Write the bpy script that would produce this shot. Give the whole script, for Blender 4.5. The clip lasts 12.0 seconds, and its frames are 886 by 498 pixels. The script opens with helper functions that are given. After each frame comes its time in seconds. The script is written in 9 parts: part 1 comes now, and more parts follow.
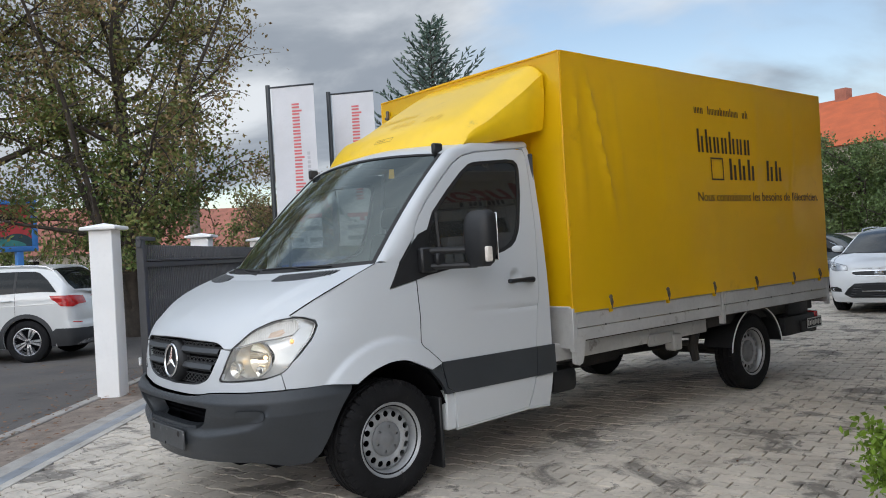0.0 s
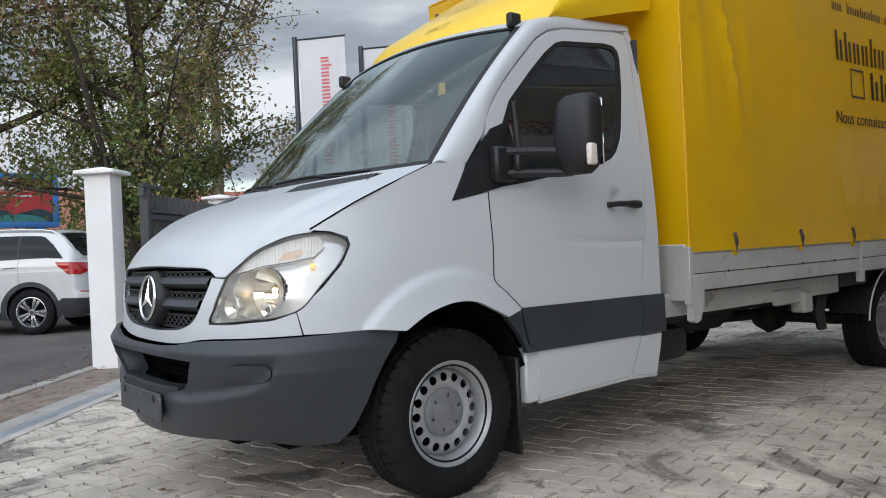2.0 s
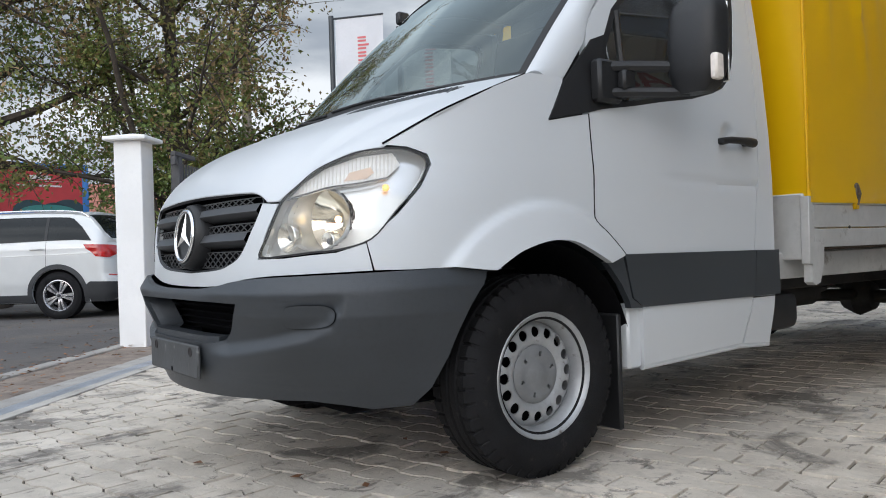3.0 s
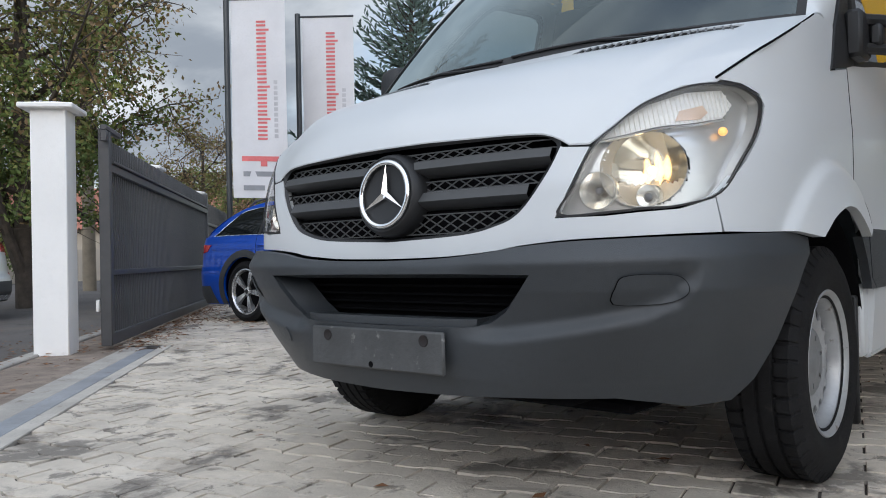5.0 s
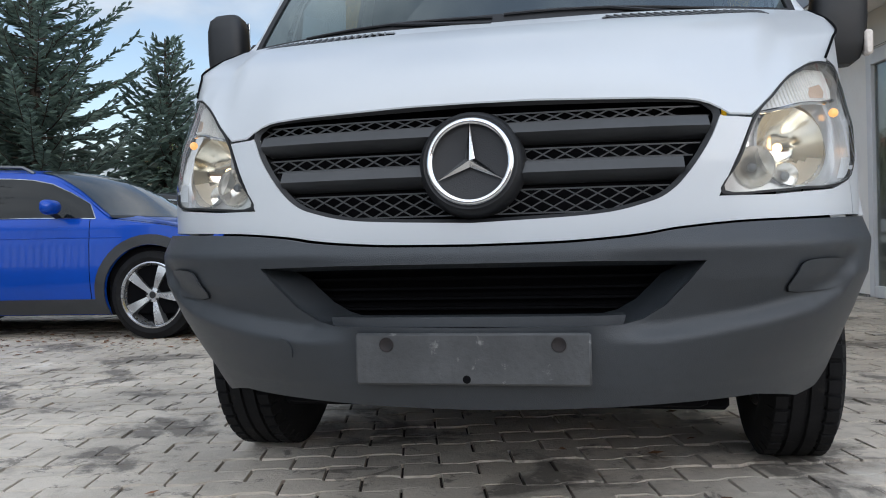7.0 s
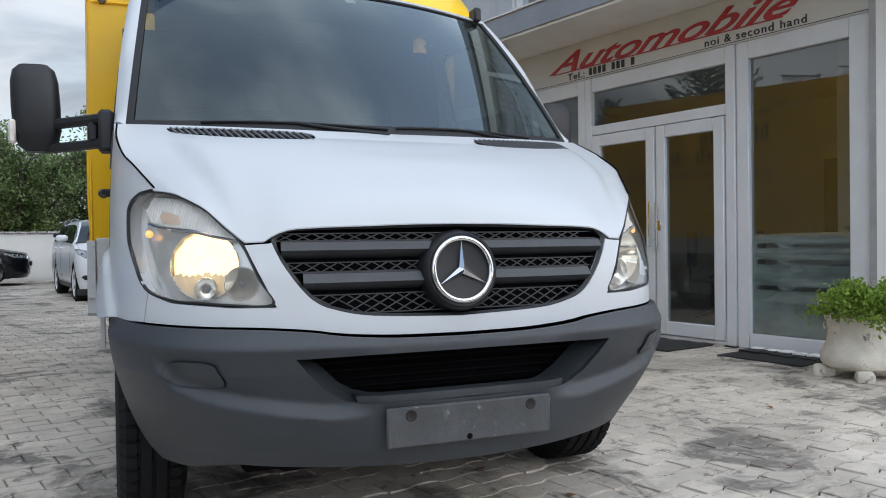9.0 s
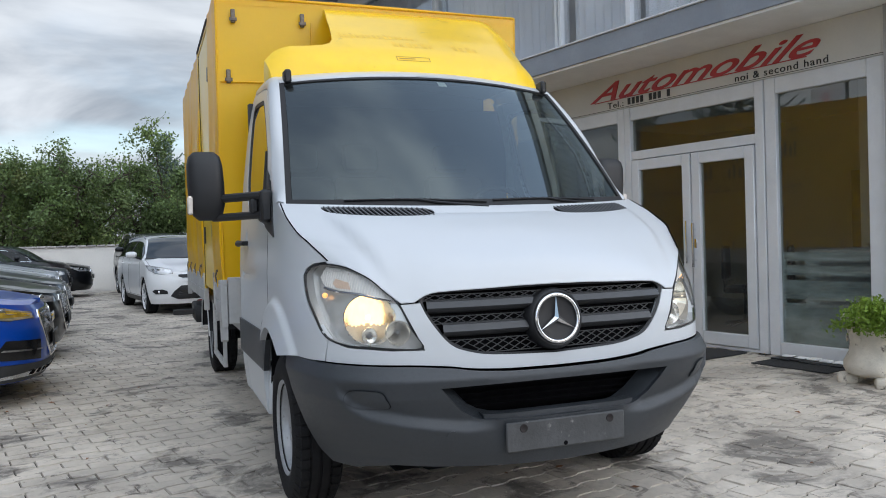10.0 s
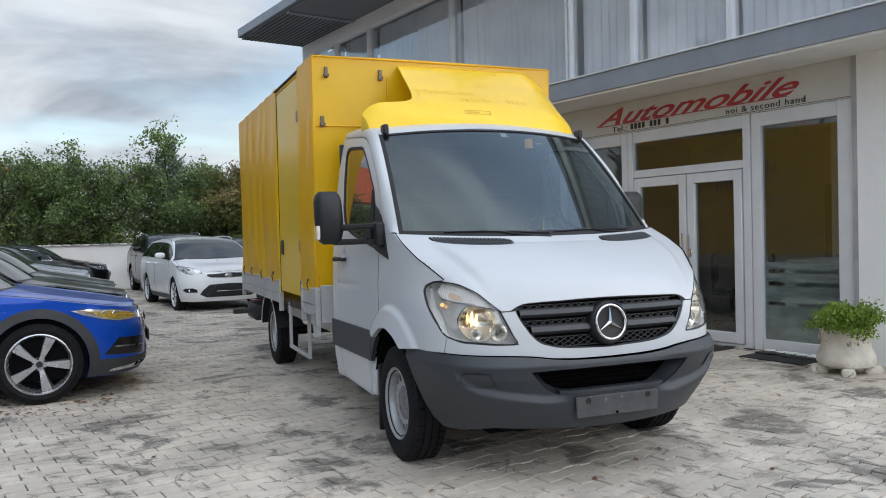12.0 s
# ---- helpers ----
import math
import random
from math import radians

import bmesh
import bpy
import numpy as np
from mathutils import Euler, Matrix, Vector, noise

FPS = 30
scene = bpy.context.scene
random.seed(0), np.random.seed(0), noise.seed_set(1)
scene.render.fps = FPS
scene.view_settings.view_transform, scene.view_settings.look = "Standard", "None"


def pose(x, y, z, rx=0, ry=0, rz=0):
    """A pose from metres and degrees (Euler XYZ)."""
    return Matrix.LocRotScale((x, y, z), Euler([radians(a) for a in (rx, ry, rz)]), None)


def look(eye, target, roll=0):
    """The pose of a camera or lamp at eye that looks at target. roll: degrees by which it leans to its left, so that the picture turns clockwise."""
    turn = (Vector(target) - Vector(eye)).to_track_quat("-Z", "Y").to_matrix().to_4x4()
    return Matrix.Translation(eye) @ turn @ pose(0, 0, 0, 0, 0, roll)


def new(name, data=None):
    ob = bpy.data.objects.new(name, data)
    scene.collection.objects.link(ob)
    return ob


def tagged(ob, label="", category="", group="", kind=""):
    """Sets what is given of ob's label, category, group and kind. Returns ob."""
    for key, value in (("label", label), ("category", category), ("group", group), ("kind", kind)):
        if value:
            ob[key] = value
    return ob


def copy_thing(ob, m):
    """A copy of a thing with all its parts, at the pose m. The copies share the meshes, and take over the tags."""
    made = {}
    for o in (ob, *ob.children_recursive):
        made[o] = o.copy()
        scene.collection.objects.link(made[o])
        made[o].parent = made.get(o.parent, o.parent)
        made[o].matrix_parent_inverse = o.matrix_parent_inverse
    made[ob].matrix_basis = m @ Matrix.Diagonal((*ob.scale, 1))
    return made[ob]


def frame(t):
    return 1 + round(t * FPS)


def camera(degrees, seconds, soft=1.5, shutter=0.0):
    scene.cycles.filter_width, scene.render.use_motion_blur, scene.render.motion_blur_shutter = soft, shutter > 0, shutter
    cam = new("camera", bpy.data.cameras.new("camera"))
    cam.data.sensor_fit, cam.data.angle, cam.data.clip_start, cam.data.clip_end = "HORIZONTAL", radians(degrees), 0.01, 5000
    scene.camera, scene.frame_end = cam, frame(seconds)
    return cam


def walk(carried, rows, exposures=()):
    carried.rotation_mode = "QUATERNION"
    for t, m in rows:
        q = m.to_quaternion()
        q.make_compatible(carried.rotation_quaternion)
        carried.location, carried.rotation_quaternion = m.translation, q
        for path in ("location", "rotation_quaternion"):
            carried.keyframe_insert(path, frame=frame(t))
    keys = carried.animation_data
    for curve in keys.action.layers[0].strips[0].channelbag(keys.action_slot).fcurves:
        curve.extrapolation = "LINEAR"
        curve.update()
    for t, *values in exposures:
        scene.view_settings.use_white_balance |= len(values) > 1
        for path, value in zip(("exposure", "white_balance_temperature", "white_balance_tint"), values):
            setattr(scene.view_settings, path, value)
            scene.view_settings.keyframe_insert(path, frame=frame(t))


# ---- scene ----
cam = camera(58.4, 12.0, soft=1.0)
PATH = [
    (0, (4.883, -2.818, 1.481), (3.358, -1.525, 1.488), -3.3),
    (0.5, (4.613, -2.667, 1.438), (3.103, -1.356, 1.439), -3.2),
    (1, (4.302, -2.434, 1.345), (2.789, -1.126, 1.34), -3.0),
    (1.5, (3.942, -2.275, 1.204), (2.404, -0.996, 1.197), -2.9),
    (2, (3.635, -2.105, 1.079), (2.065, -0.867, 1.072), -2.6),
    (2.5, (3.337, -1.94, 0.929), (1.738, -0.739, 0.925), -2.2),
    (3, (3.035, -1.957, 0.818), (1.427, -0.768, 0.822), -1.9),
    (3.5, (2.723, -2.072, 0.755), (1.14, -0.849, 0.766), -1.8),
    (5.5, (1.301, -2.766, 0.714), (0.179, -1.11, 0.733), -1.3),
    (6, (0.948, -2.819, 0.724), (0.053, -1.031, 0.74), -1.6),
    (6.5, (0.619, -2.776, 0.701), (-0.015, -0.879, 0.709), -1.9),
    (8.5, (-0.69, -2.879, 0.897), (-0.19, -0.943, 0.862), 0.5),
    (9, (-1.001, -3.17, 0.998), (-0.226, -1.326, 0.974), -0.7),
    (9.5, (-1.341, -3.517, 1.136), (-0.553, -1.679, 1.113), -1.3),
    (10, (-1.587, -3.829, 1.247), (-0.879, -1.959, 1.22), -1.7),
    (10.5, (-1.83, -4.101, 1.306), (-1.185, -2.208, 1.278), -1.6),
    (11, (-2.162, -4.269, 1.345), (-1.522, -2.374, 1.316), -1.5),
    (11.5, (-2.367, -4.53, 1.389), (-1.679, -2.652, 1.356), -1.5),
    (12, (-2.574, -4.751, 1.435), (-1.818, -2.899, 1.394), -1.4),
]
EXPOSURES = [(0.0, 0.50, 6400, 10), (2.0, 0.58, 6400, 10), (3.0, 0.72, 6400, 10), (3.6, 0.72, 6350, 10), (5.5, 0.50, 6350, 10), (6.6, 0.52, 6300, 10), (8.5, 0.66, 6250, 10), (9.5, 0.62, 6250, 10), (12.0, 0.58, 6350, 10)]
walk(cam, [(t, look(eye, target, roll)) for t, eye, target, roll in PATH], EXPOSURES)

# ---- sky and sun ----
SUN_ELEV, SUN_AZ = radians(32), radians(146)


def build_world():
    w = bpy.data.worlds.new("sky")
    scene.world = w
    w.use_nodes = True
    nt = w.node_tree
    n, l = nt.nodes, nt.links
    n.clear()
    out = n.new("ShaderNodeOutputWorld")
    bg = n.new("ShaderNodeBackground")
    sky = n.new("ShaderNodeTexSky")
    sky.sky_type, sky.sun_disc = "NISHITA", False
    sky.sun_elevation, sky.sun_rotation = SUN_ELEV, SUN_AZ
    tc = n.new("ShaderNodeTexCoord")
    sep = n.new("ShaderNodeSeparateXYZ")
    l.new(tc.outputs["Generated"], sep.inputs[0])
    up = n.new("ShaderNodeMath")
    up.operation = "MAXIMUM"
    up.inputs[1].default_value = 0.0
    l.new(sep.outputs["Z"], up.inputs[0])
    add = n.new("ShaderNodeMath")
    add.operation = "ADD"
    add.inputs[1].default_value = 0.22
    l.new(up.outputs[0], add.inputs[0])
    comb = n.new("ShaderNodeCombineXYZ")
    for axis in ("X", "Y"):
        d = n.new("ShaderNodeMath")
        d.operation = "DIVIDE"
        l.new(sep.outputs[axis], d.inputs[0])
        l.new(add.outputs[0], d.inputs[1])
        l.new(d.outputs[0], comb.inputs[axis])

    def cloud(scale, detail, rough, lo, hi):
        t = n.new("ShaderNodeTexNoise")
        t.inputs["Scale"].default_value = scale
        t.inputs["Detail"].default_value = detail
        t.inputs["Roughness"].default_value = rough
        t.inputs["Distortion"].default_value = 0.4
        l.new(comb.outputs[0], t.inputs["Vector"])
        r = n.new("ShaderNodeMapRange")
        r.interpolation_type = "SMOOTHSTEP"
        r.inputs["From Min"].default_value, r.inputs["From Max"].default_value = lo, hi
        l.new(t.outputs["Fac"], r.inputs["Value"])
        return r.outputs[0]

    cover = cloud(0.8, 7, 0.5, 0.39, 0.55)
    shade = cloud(1.15, 7, 0.52, 0.38, 0.62)
    tone = n.new("ShaderNodeMix")
    tone.data_type = "RGBA"
    tone.inputs["A"].default_value = (5.7, 5.95, 6.2, 1)
    tone.inputs["B"].default_value = (2.35, 2.65, 3.05, 1)
    l.new(shade, tone.inputs["Factor"])
    gain = n.new("ShaderNodeMix")
    gain.data_type, gain.blend_type = "RGBA", "MULTIPLY"
    gain.inputs["Factor"].default_value = 1.0
    gain.inputs["B"].default_value = (1.25, 1.15, 1.05, 1)
    l.new(sky.outputs[0], gain.inputs["A"])
    mix = n.new("ShaderNodeMix")
    mix.data_type = "RGBA"
    l.new(cover, mix.inputs["Factor"])
    l.new(gain.outputs["Result"], mix.inputs["A"])
    l.new(tone.outputs["Result"], mix.inputs["B"])
    # an overcast sky is brighter towards the zenith than at the horizon
    high = n.new("ShaderNodeMapRange")
    high.inputs["From Min"].default_value, high.inputs["From Max"].default_value = 0.25, 0.95
    high.inputs["To Min"].default_value, high.inputs["To Max"].default_value = 0.80, 1.05
    l.new(up.outputs[0], high.inputs["Value"])
    # thin cloud shines broadly round the hidden sun
    near = n.new("ShaderNodeVectorMath")
    near.operation = "DOT_PRODUCT"
    near.inputs[1].default_value = (math.sin(SUN_AZ) * math.cos(SUN_ELEV), math.cos(SUN_AZ) * math.cos(SUN_ELEV), math.sin(SUN_ELEV))
    l.new(tc.outputs["Generated"], near.inputs[0])
    glow = n.new("ShaderNodeMapRange")
    glow.interpolation_type = "SMOOTHSTEP"
    glow.inputs["From Min"].default_value, glow.inputs["From Max"].default_value = 0.0, 1.0
    glow.inputs["To Min"].default_value, glow.inputs["To Max"].default_value = 0.90, 2.2
    l.new(near.outputs["Value"], glow.inputs["Value"])
    both_ = n.new("ShaderNodeMath")
    both_.operation = "MULTIPLY"
    l.new(high.outputs[0], both_.inputs[0])
    l.new(glow.outputs[0], both_.inputs[1])
    rise = n.new("ShaderNodeVectorMath")
    rise.operation = "SCALE"
    l.new(mix.outputs["Result"], rise.inputs[0])
    l.new(both_.outputs[0], rise.inputs["Scale"])
    l.new(rise.outputs[0], bg.inputs["Color"])
    bg.inputs["Strength"].default_value = 0.135
    l.new(bg.outputs[0], out.inputs[0])


build_world()
sun = new("sun", bpy.data.lights.new("sun", "SUN"))
sun.data.energy, sun.data.angle, sun.data.color = 0.55, radians(165), (1.0, 0.975, 0.94)
sun.matrix_world = look((0, 0, 0), (-math.sin(SUN_AZ) * math.cos(SUN_ELEV), -math.cos(SUN_AZ) * math.cos(SUN_ELEV), -math.sin(SUN_ELEV)))

# ---- materials ----


def surface(name, base, rough=0.5, metal=0.0, var=0.12, scale=3.0, fine=40.0, bump=0.0, coat=0.0, dark=None, spots=0.0, spec=0.5, island=0.0, shuffle=0.0, bump_scale=None, alt=None, rvar=0.08, placed=False):
    """A painted, cast or grown surface: two scales of colour change, fine relief, and uneven gloss."""
    m = bpy.data.materials.new(name)
    m.use_nodes = True
    nt = m.node_tree
    n, l = nt.nodes, nt.links
    b = n["Principled BSDF"]
    tc = n.new("ShaderNodeNewGeometry") if placed else n.new("ShaderNodeTexCoord")
    where = tc.outputs["Position" if placed else "Object"]

    def noise_tex(s, d=4.0, r=0.55):
        t = n.new("ShaderNodeTexNoise")
        t.inputs["Scale"].default_value, t.inputs["Detail"].default_value, t.inputs["Roughness"].default_value = s, d, r
        l.new(where, t.inputs["Vector"])
        return t.outputs["Fac"]

    def mixed(a, c, fac, lo=0.35, hi=0.65, amount=1.0):
        r = n.new("ShaderNodeMapRange")
        r.inputs["From Min"].default_value, r.inputs["From Max"].default_value = lo, hi
        r.inputs["To Max"].default_value = amount
        l.new(fac, r.inputs["Value"])
        x = n.new("ShaderNodeMix")
        x.data_type = "RGBA"
        l.new(r.outputs[0], x.inputs["Factor"])
        for key, v in (("A", a), ("B", c)):
            if isinstance(v, tuple):
                x.inputs[key].default_value = (*v, 1)
            else:
                l.new(v, x.inputs[key])
        return x.outputs["Result"]

    lo = tuple(c * (1 - var) for c in base)
    hi = tuple(min(1, c * (1 + var)) for c in base)
    large = noise_tex(scale, 5)
    small = noise_tex(fine, 3)
    col = mixed(lo, hi, large)
    col = mixed(col, tuple(c * (1 - 1.6 * var) for c in base), small, 0.5, 0.8, 0.6)
    if alt:
        col = mixed(col, alt, noise_tex(scale * 0.6, 6, 0.6), 0.5, 0.66)
    if dark and spots:
        col = mixed(col, dark, noise_tex(scale * 2.2, 8, 0.65), 0.66 - 0.16 * spots, 0.74 - 0.1 * spots)
    if island or shuffle:
        if island:
            g = n.new("ShaderNodeNewGeometry")
            src, amt = g.outputs["Random Per Island"], island
        else:
            g = n.new("ShaderNodeObjectInfo")
            src, amt = g.outputs["Random"], shuffle
        h = n.new("ShaderNodeHueSaturation")
        r = n.new("ShaderNodeMapRange")
        r.inputs["To Min"].default_value, r.inputs["To Max"].default_value = 1 - amt, 1 + amt
        l.new(src, r.inputs["Value"])
        l.new(r.outputs[0], h.inputs["Value"])
        l.new(col, h.inputs["Color"])
        col = h.outputs[0]
    l.new(col, b.inputs["Base Color"])
    r = n.new("ShaderNodeMapRange")
    r.inputs["To Min"].default_value, r.inputs["To Max"].default_value = max(0.02, rough - rvar), min(1, rough + rvar)
    l.new(large, r.inputs["Value"])
    l.new(r.outputs[0], b.inputs["Roughness"])
    b.inputs["Metallic"].default_value = metal
    b.inputs["Specular IOR Level"].default_value = spec
    b.inputs["Coat Weight"].default_value = coat
    b.inputs["Coat Roughness"].default_value = 0.06
    if bump:
        bp = n.new("ShaderNodeBump")
        bp.inputs["Strength"].default_value = min(1.0, bump)
        bp.inputs["Distance"].default_value = 0.01 * max(1.0, bump)
        l.new(noise_tex(bump_scale or fine * 2, 6, 0.6), bp.inputs["Height"])
        l.new(bp.outputs[0], b.inputs["Normal"])
    return m


def thin_glass(name, tint, gloss=0.02, ior=1.5, veil=0.0, boost=0.0, gain=1.7, milk=(0.45, 0.45, 0.44)):
    """A pane: tinted see-through with the mirror image that its angle gives."""
    m = bpy.data.materials.new(name)
    m.use_nodes = True
    n, l = m.node_tree.nodes, m.node_tree.links
    n.clear()
    out = n.new("ShaderNodeOutputMaterial")
    tr = n.new("ShaderNodeBsdfTransparent")
    tr.inputs["Color"].default_value = (*tint, 1)
    gl = n.new("ShaderNodeBsdfGlossy")
    gl.inputs["Roughness"].default_value = gloss
    # the same share of mirror image for both faces of a pane
    lw = n.new("ShaderNodeLayerWeight")
    lw.inputs["Blend"].default_value = 0.5
    pw = n.new("ShaderNodeMath")
    pw.operation = "POWER"
    pw.inputs[1].default_value = 5.0
    l.new(lw.outputs["Facing"], pw.inputs[0])
    f0 = ((ior - 1) / (ior + 1)) ** 2
    fr = n.new("ShaderNodeMath")
    fr.operation = "MULTIPLY_ADD"
    fr.inputs[1].default_value, fr.inputs[2].default_value = 1 - f0, f0
    l.new(pw.outputs[0], fr.inputs[0])
    ad = n.new("ShaderNodeMath")
    ad.operation = "MULTIPLY_ADD"
    ad.inputs[1].default_value, ad.inputs[2].default_value = gain, boost
    ad.use_clamp = True
    l.new(fr.outputs[0], ad.inputs[0])
    mx = n.new("ShaderNodeMixShader")
    l.new(ad.outputs[0], mx.inputs[0])
    base = tr.outputs[0]
    if veil:
        df = n.new("ShaderNodeBsdfDiffuse")
        df.inputs["Color"].default_value = (*milk, 1)
        ns = n.new("ShaderNodeTexNoise")
        ns.inputs["Scale"].default_value = 2.5
        rg = n.new("ShaderNodeMapRange")
        rg.inputs["To Max"].default_value = veil * 2
        l.new(ns.outputs["Fac"], rg.inputs["Value"])
        v = n.new("ShaderNodeMixShader")
        l.new(rg.outputs[0], v.inputs[0])
        l.new(base, v.inputs[1])
        l.new(df.outputs[0], v.inputs[2])
        base = v.outputs[0]
    l.new(base, mx.inputs[1])
    l.new(gl.outputs[0], mx.inputs[2])
    l.new(mx.outputs[0], out.inputs[0])
    return m


def lamp_glow(name, color, strength):
    m = bpy.data.materials.new(name)
    m.use_nodes = True
    b = m.node_tree.nodes["Principled BSDF"]
    b.inputs["Base Color"].default_value = (*color, 1)
    b.inputs["Emission Color"].default_value = (*color, 1)
    b.inputs["Emission Strength"].default_value = strength
    return m


WHITE = surface("white_paint", (0.565, 0.59, 0.61), 0.32, var=0.008, scale=1.2, fine=9, coat=0.22, rvar=0.012)
PLASTIC = surface("grey_bumper_plastic", (0.034, 0.039, 0.045), 0.40, var=0.14, scale=2.0, fine=60, bump=0.25, bump_scale=420)
BLACK = surface("black_plastic", (0.012, 0.0125, 0.014), 0.5, var=0.2, scale=5, fine=80, bump=0.15, bump_scale=300)
GLOSSBLACK = surface("gloss_black_plastic", (0.01, 0.01, 0.011), 0.16, var=0.2)
SLATGREY = surface("grey_plastic_slat", (0.12, 0.125, 0.13), 0.45, var=0.15, scale=30)
# near-black whose colour holds the deep shade of gaps and cavities
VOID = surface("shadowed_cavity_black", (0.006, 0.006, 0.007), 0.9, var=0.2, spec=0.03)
RUBBER = surface("tyre_rubber", (0.010, 0.010, 0.011), 0.75, var=0.3, scale=9, fine=90, bump=0.3, bump_scale=200, dark=(0.028, 0.026, 0.024), spots=0.25, spec=0.2)
SEAL = surface("rubber_seal", (0.012, 0.012, 0.013), 0.6, var=0.2)
STEELRIM = surface("silver_painted_steel", (0.36, 0.37, 0.38), 0.38, metal=0.35, var=0.1, scale=10, fine=60, dark=(0.16, 0.14, 0.12), spots=0.3)
HUBGREY = surface("grey_hub_plastic", (0.17, 0.175, 0.18), 0.5, var=0.12, scale=12)
CHROME = surface("chrome", (0.82, 0.83, 0.84), 0.09, metal=1.0, var=0.04)
ALLOY = surface("machined_alloy", (0.55, 0.56, 0.58), 0.27, metal=0.85, var=0.06, scale=8)
ALLOYDARK = surface("grey_alloy", (0.16, 0.165, 0.17), 0.35, metal=0.7, var=0.1, scale=8)
ALU = surface("weathered_aluminium_board", (0.53, 0.53, 0.52), 0.48, metal=0.25, var=0.12, scale=2.5, fine=30, dark=(0.22, 0.2, 0.18), spots=0.35, bump=0.05)
CHASSIS = surface("dark_chassis_steel", (0.035, 0.033, 0.031), 0.7, var=0.3, scale=7, dark=(0.09, 0.06, 0.04), spots=0.3)
TARP = surface("yellow_pvc_tarp", (0.94, 0.61, 0.004), 0.36, var=0.05, scale=1.1, fine=6, bump=0.5, bump_scale=2.2, coat=0.22, spec=0.5, dark=(0.70, 0.43, 0.01), spots=0.10)
_n, _l = TARP.node_tree.nodes, TARP.node_tree.links
_tr, _mx = _n.new("ShaderNodeBsdfTranslucent"), _n.new("ShaderNodeMixShader")
_tr.inputs["Color"].default_value = (0.95, 0.62, 0.01, 1)
_mx.inputs[0].default_value = 0.38
_l.new(_n["Principled BSDF"].outputs[0], _mx.inputs[1])
_l.new(_tr.outputs[0], _mx.inputs[2])
_l.new(_mx.outputs[0], _n["Material Output"].inputs[0])
DEFLECT = surface("yellow_gelcoat", (0.90, 0.58, 0.006), 0.30, var=0.05, scale=2, fine=12, coat=0.3, dark=(0.6, 0.38, 0.02), spots=0.1)
INK = surface("dark_brown_print", (0.045, 0.025, 0.008), 0.4, var=0.2, scale=4)
FADED = surface("faded_print_ghost", (0.81, 0.50, 0.008), 0.34, var=0.12, scale=14, fine=50)
LENS = thin_glass("clear_lamp_lens", (0.98, 0.98, 0.97), 0.03, 1.4, veil=0.025, gain=1.1)
AMBER = surface("amber_lens", (0.66, 0.50, 0.39), 0.12, var=0.1, scale=20)
REFLECTOR = surface("lamp_reflector", (0.92, 0.88, 0.80), 0.2, metal=0.8, var=0.08, scale=25)
HOUSING = surface("lamp_housing_silver", (0.66, 0.66, 0.65), 0.22, metal=0.55, var=0.06, scale=9)
BULB = lamp_glow("warm_lit_bulb", (1.0, 0.70, 0.34), 2.3)
SOFTBULB = lamp_glow("warm_side_bulb", (1.0, 0.50, 0.16), 0.7)
WINDSHIELD = thin_glass("windshield_glass", (0.46, 0.52, 0.50), 0.0, 1.5, veil=0.012, boost=0.02, gain=2.6)
WINDSHIELD.node_tree.nodes["Glossy BSDF"].inputs["Color"].default_value = (0.70, 0.80, 0.80, 1)
SIDEGLASS = thin_glass("side_window_glass", (0.40, 0.44, 0.43), 0.02, 1.5, veil=0.03, boost=0.05)
SHOPGLASS = thin_glass("shop_window_glass", (0.76, 0.78, 0.75), 0.01, 1.5, veil=0.028, boost=0.03, gain=1.6)
UPPERGLASS = thin_glass("upper_window_glass", (0.93, 0.94, 0.95), 0.015, 1.5, veil=0.04, boost=0.06, gain=1.3)
TRIMDARK = surface("dark_cab_trim", (0.035, 0.036, 0.04), 0.7, var=0.2, scale=8)
SEATCLOTH = surface("dark_seat_cloth", (0.03, 0.032, 0.036), 0.9, var=0.3, scale=20, bump=0.2)
REDLENS = surface("red_lamp_lens", (0.42, 0.012, 0.012), 0.12, var=0.2, scale=18, coat=0.5)

# ---- building blocks ----


def part(name, bm, material, parent=None, label="", smooth=True):
    """Links a bmesh as one mesh object, under a thing or a part."""
    me = bpy.data.meshes.new(name)
    bm.to_mesh(me)
    bm.free()
    for m in (material if isinstance(material, (list, tuple)) else [material]):
        me.materials.append(m)
    if smooth:
        for p in me.polygons:
            p.use_smooth = True
        me.set_sharp_from_angle(angle=radians(38))
    ob = new(name, me)
    if parent is not None:
        ob.parent = parent
    if label:
        ob["label"] = label
    return ob


def thing(name, m, label, category, group="", kind=""):
    ob = new(name)
    ob.matrix_world = m
    return tagged(ob, label, category, group, kind)


def box(bm, lo, hi, bevel=0.0, m=None):
    """A block between two corners, with its edges rounded."""
    r = bmesh.ops.create_cube(bm, size=1.0)
    vs = r["verts"]
    for v in vs:
        v.co = Vector([lo[i] + (v.co[i] + 0.5) * (hi[i] - lo[i]) for i in range(3)])
    if bevel:
        es = list({e for v in vs for e in v.link_edges})
        r = bmesh.ops.bevel(bm, geom=es, offset=bevel, segments=1 if bevel <= 0.012 else 2, profile=0.5, affect="EDGES")
        vs = list({v for f in r["faces"] for v in f.verts} | {v for v in vs if v.is_valid})
    if m is not None:
        bmesh.ops.transform(bm, matrix=m, verts=[v for v in vs if v.is_valid])
    return vs


def slab(lo, hi, bevel=0.0, m=None):
    bm = bmesh.new()
    box(bm, lo, hi, bevel, m)
    return bm


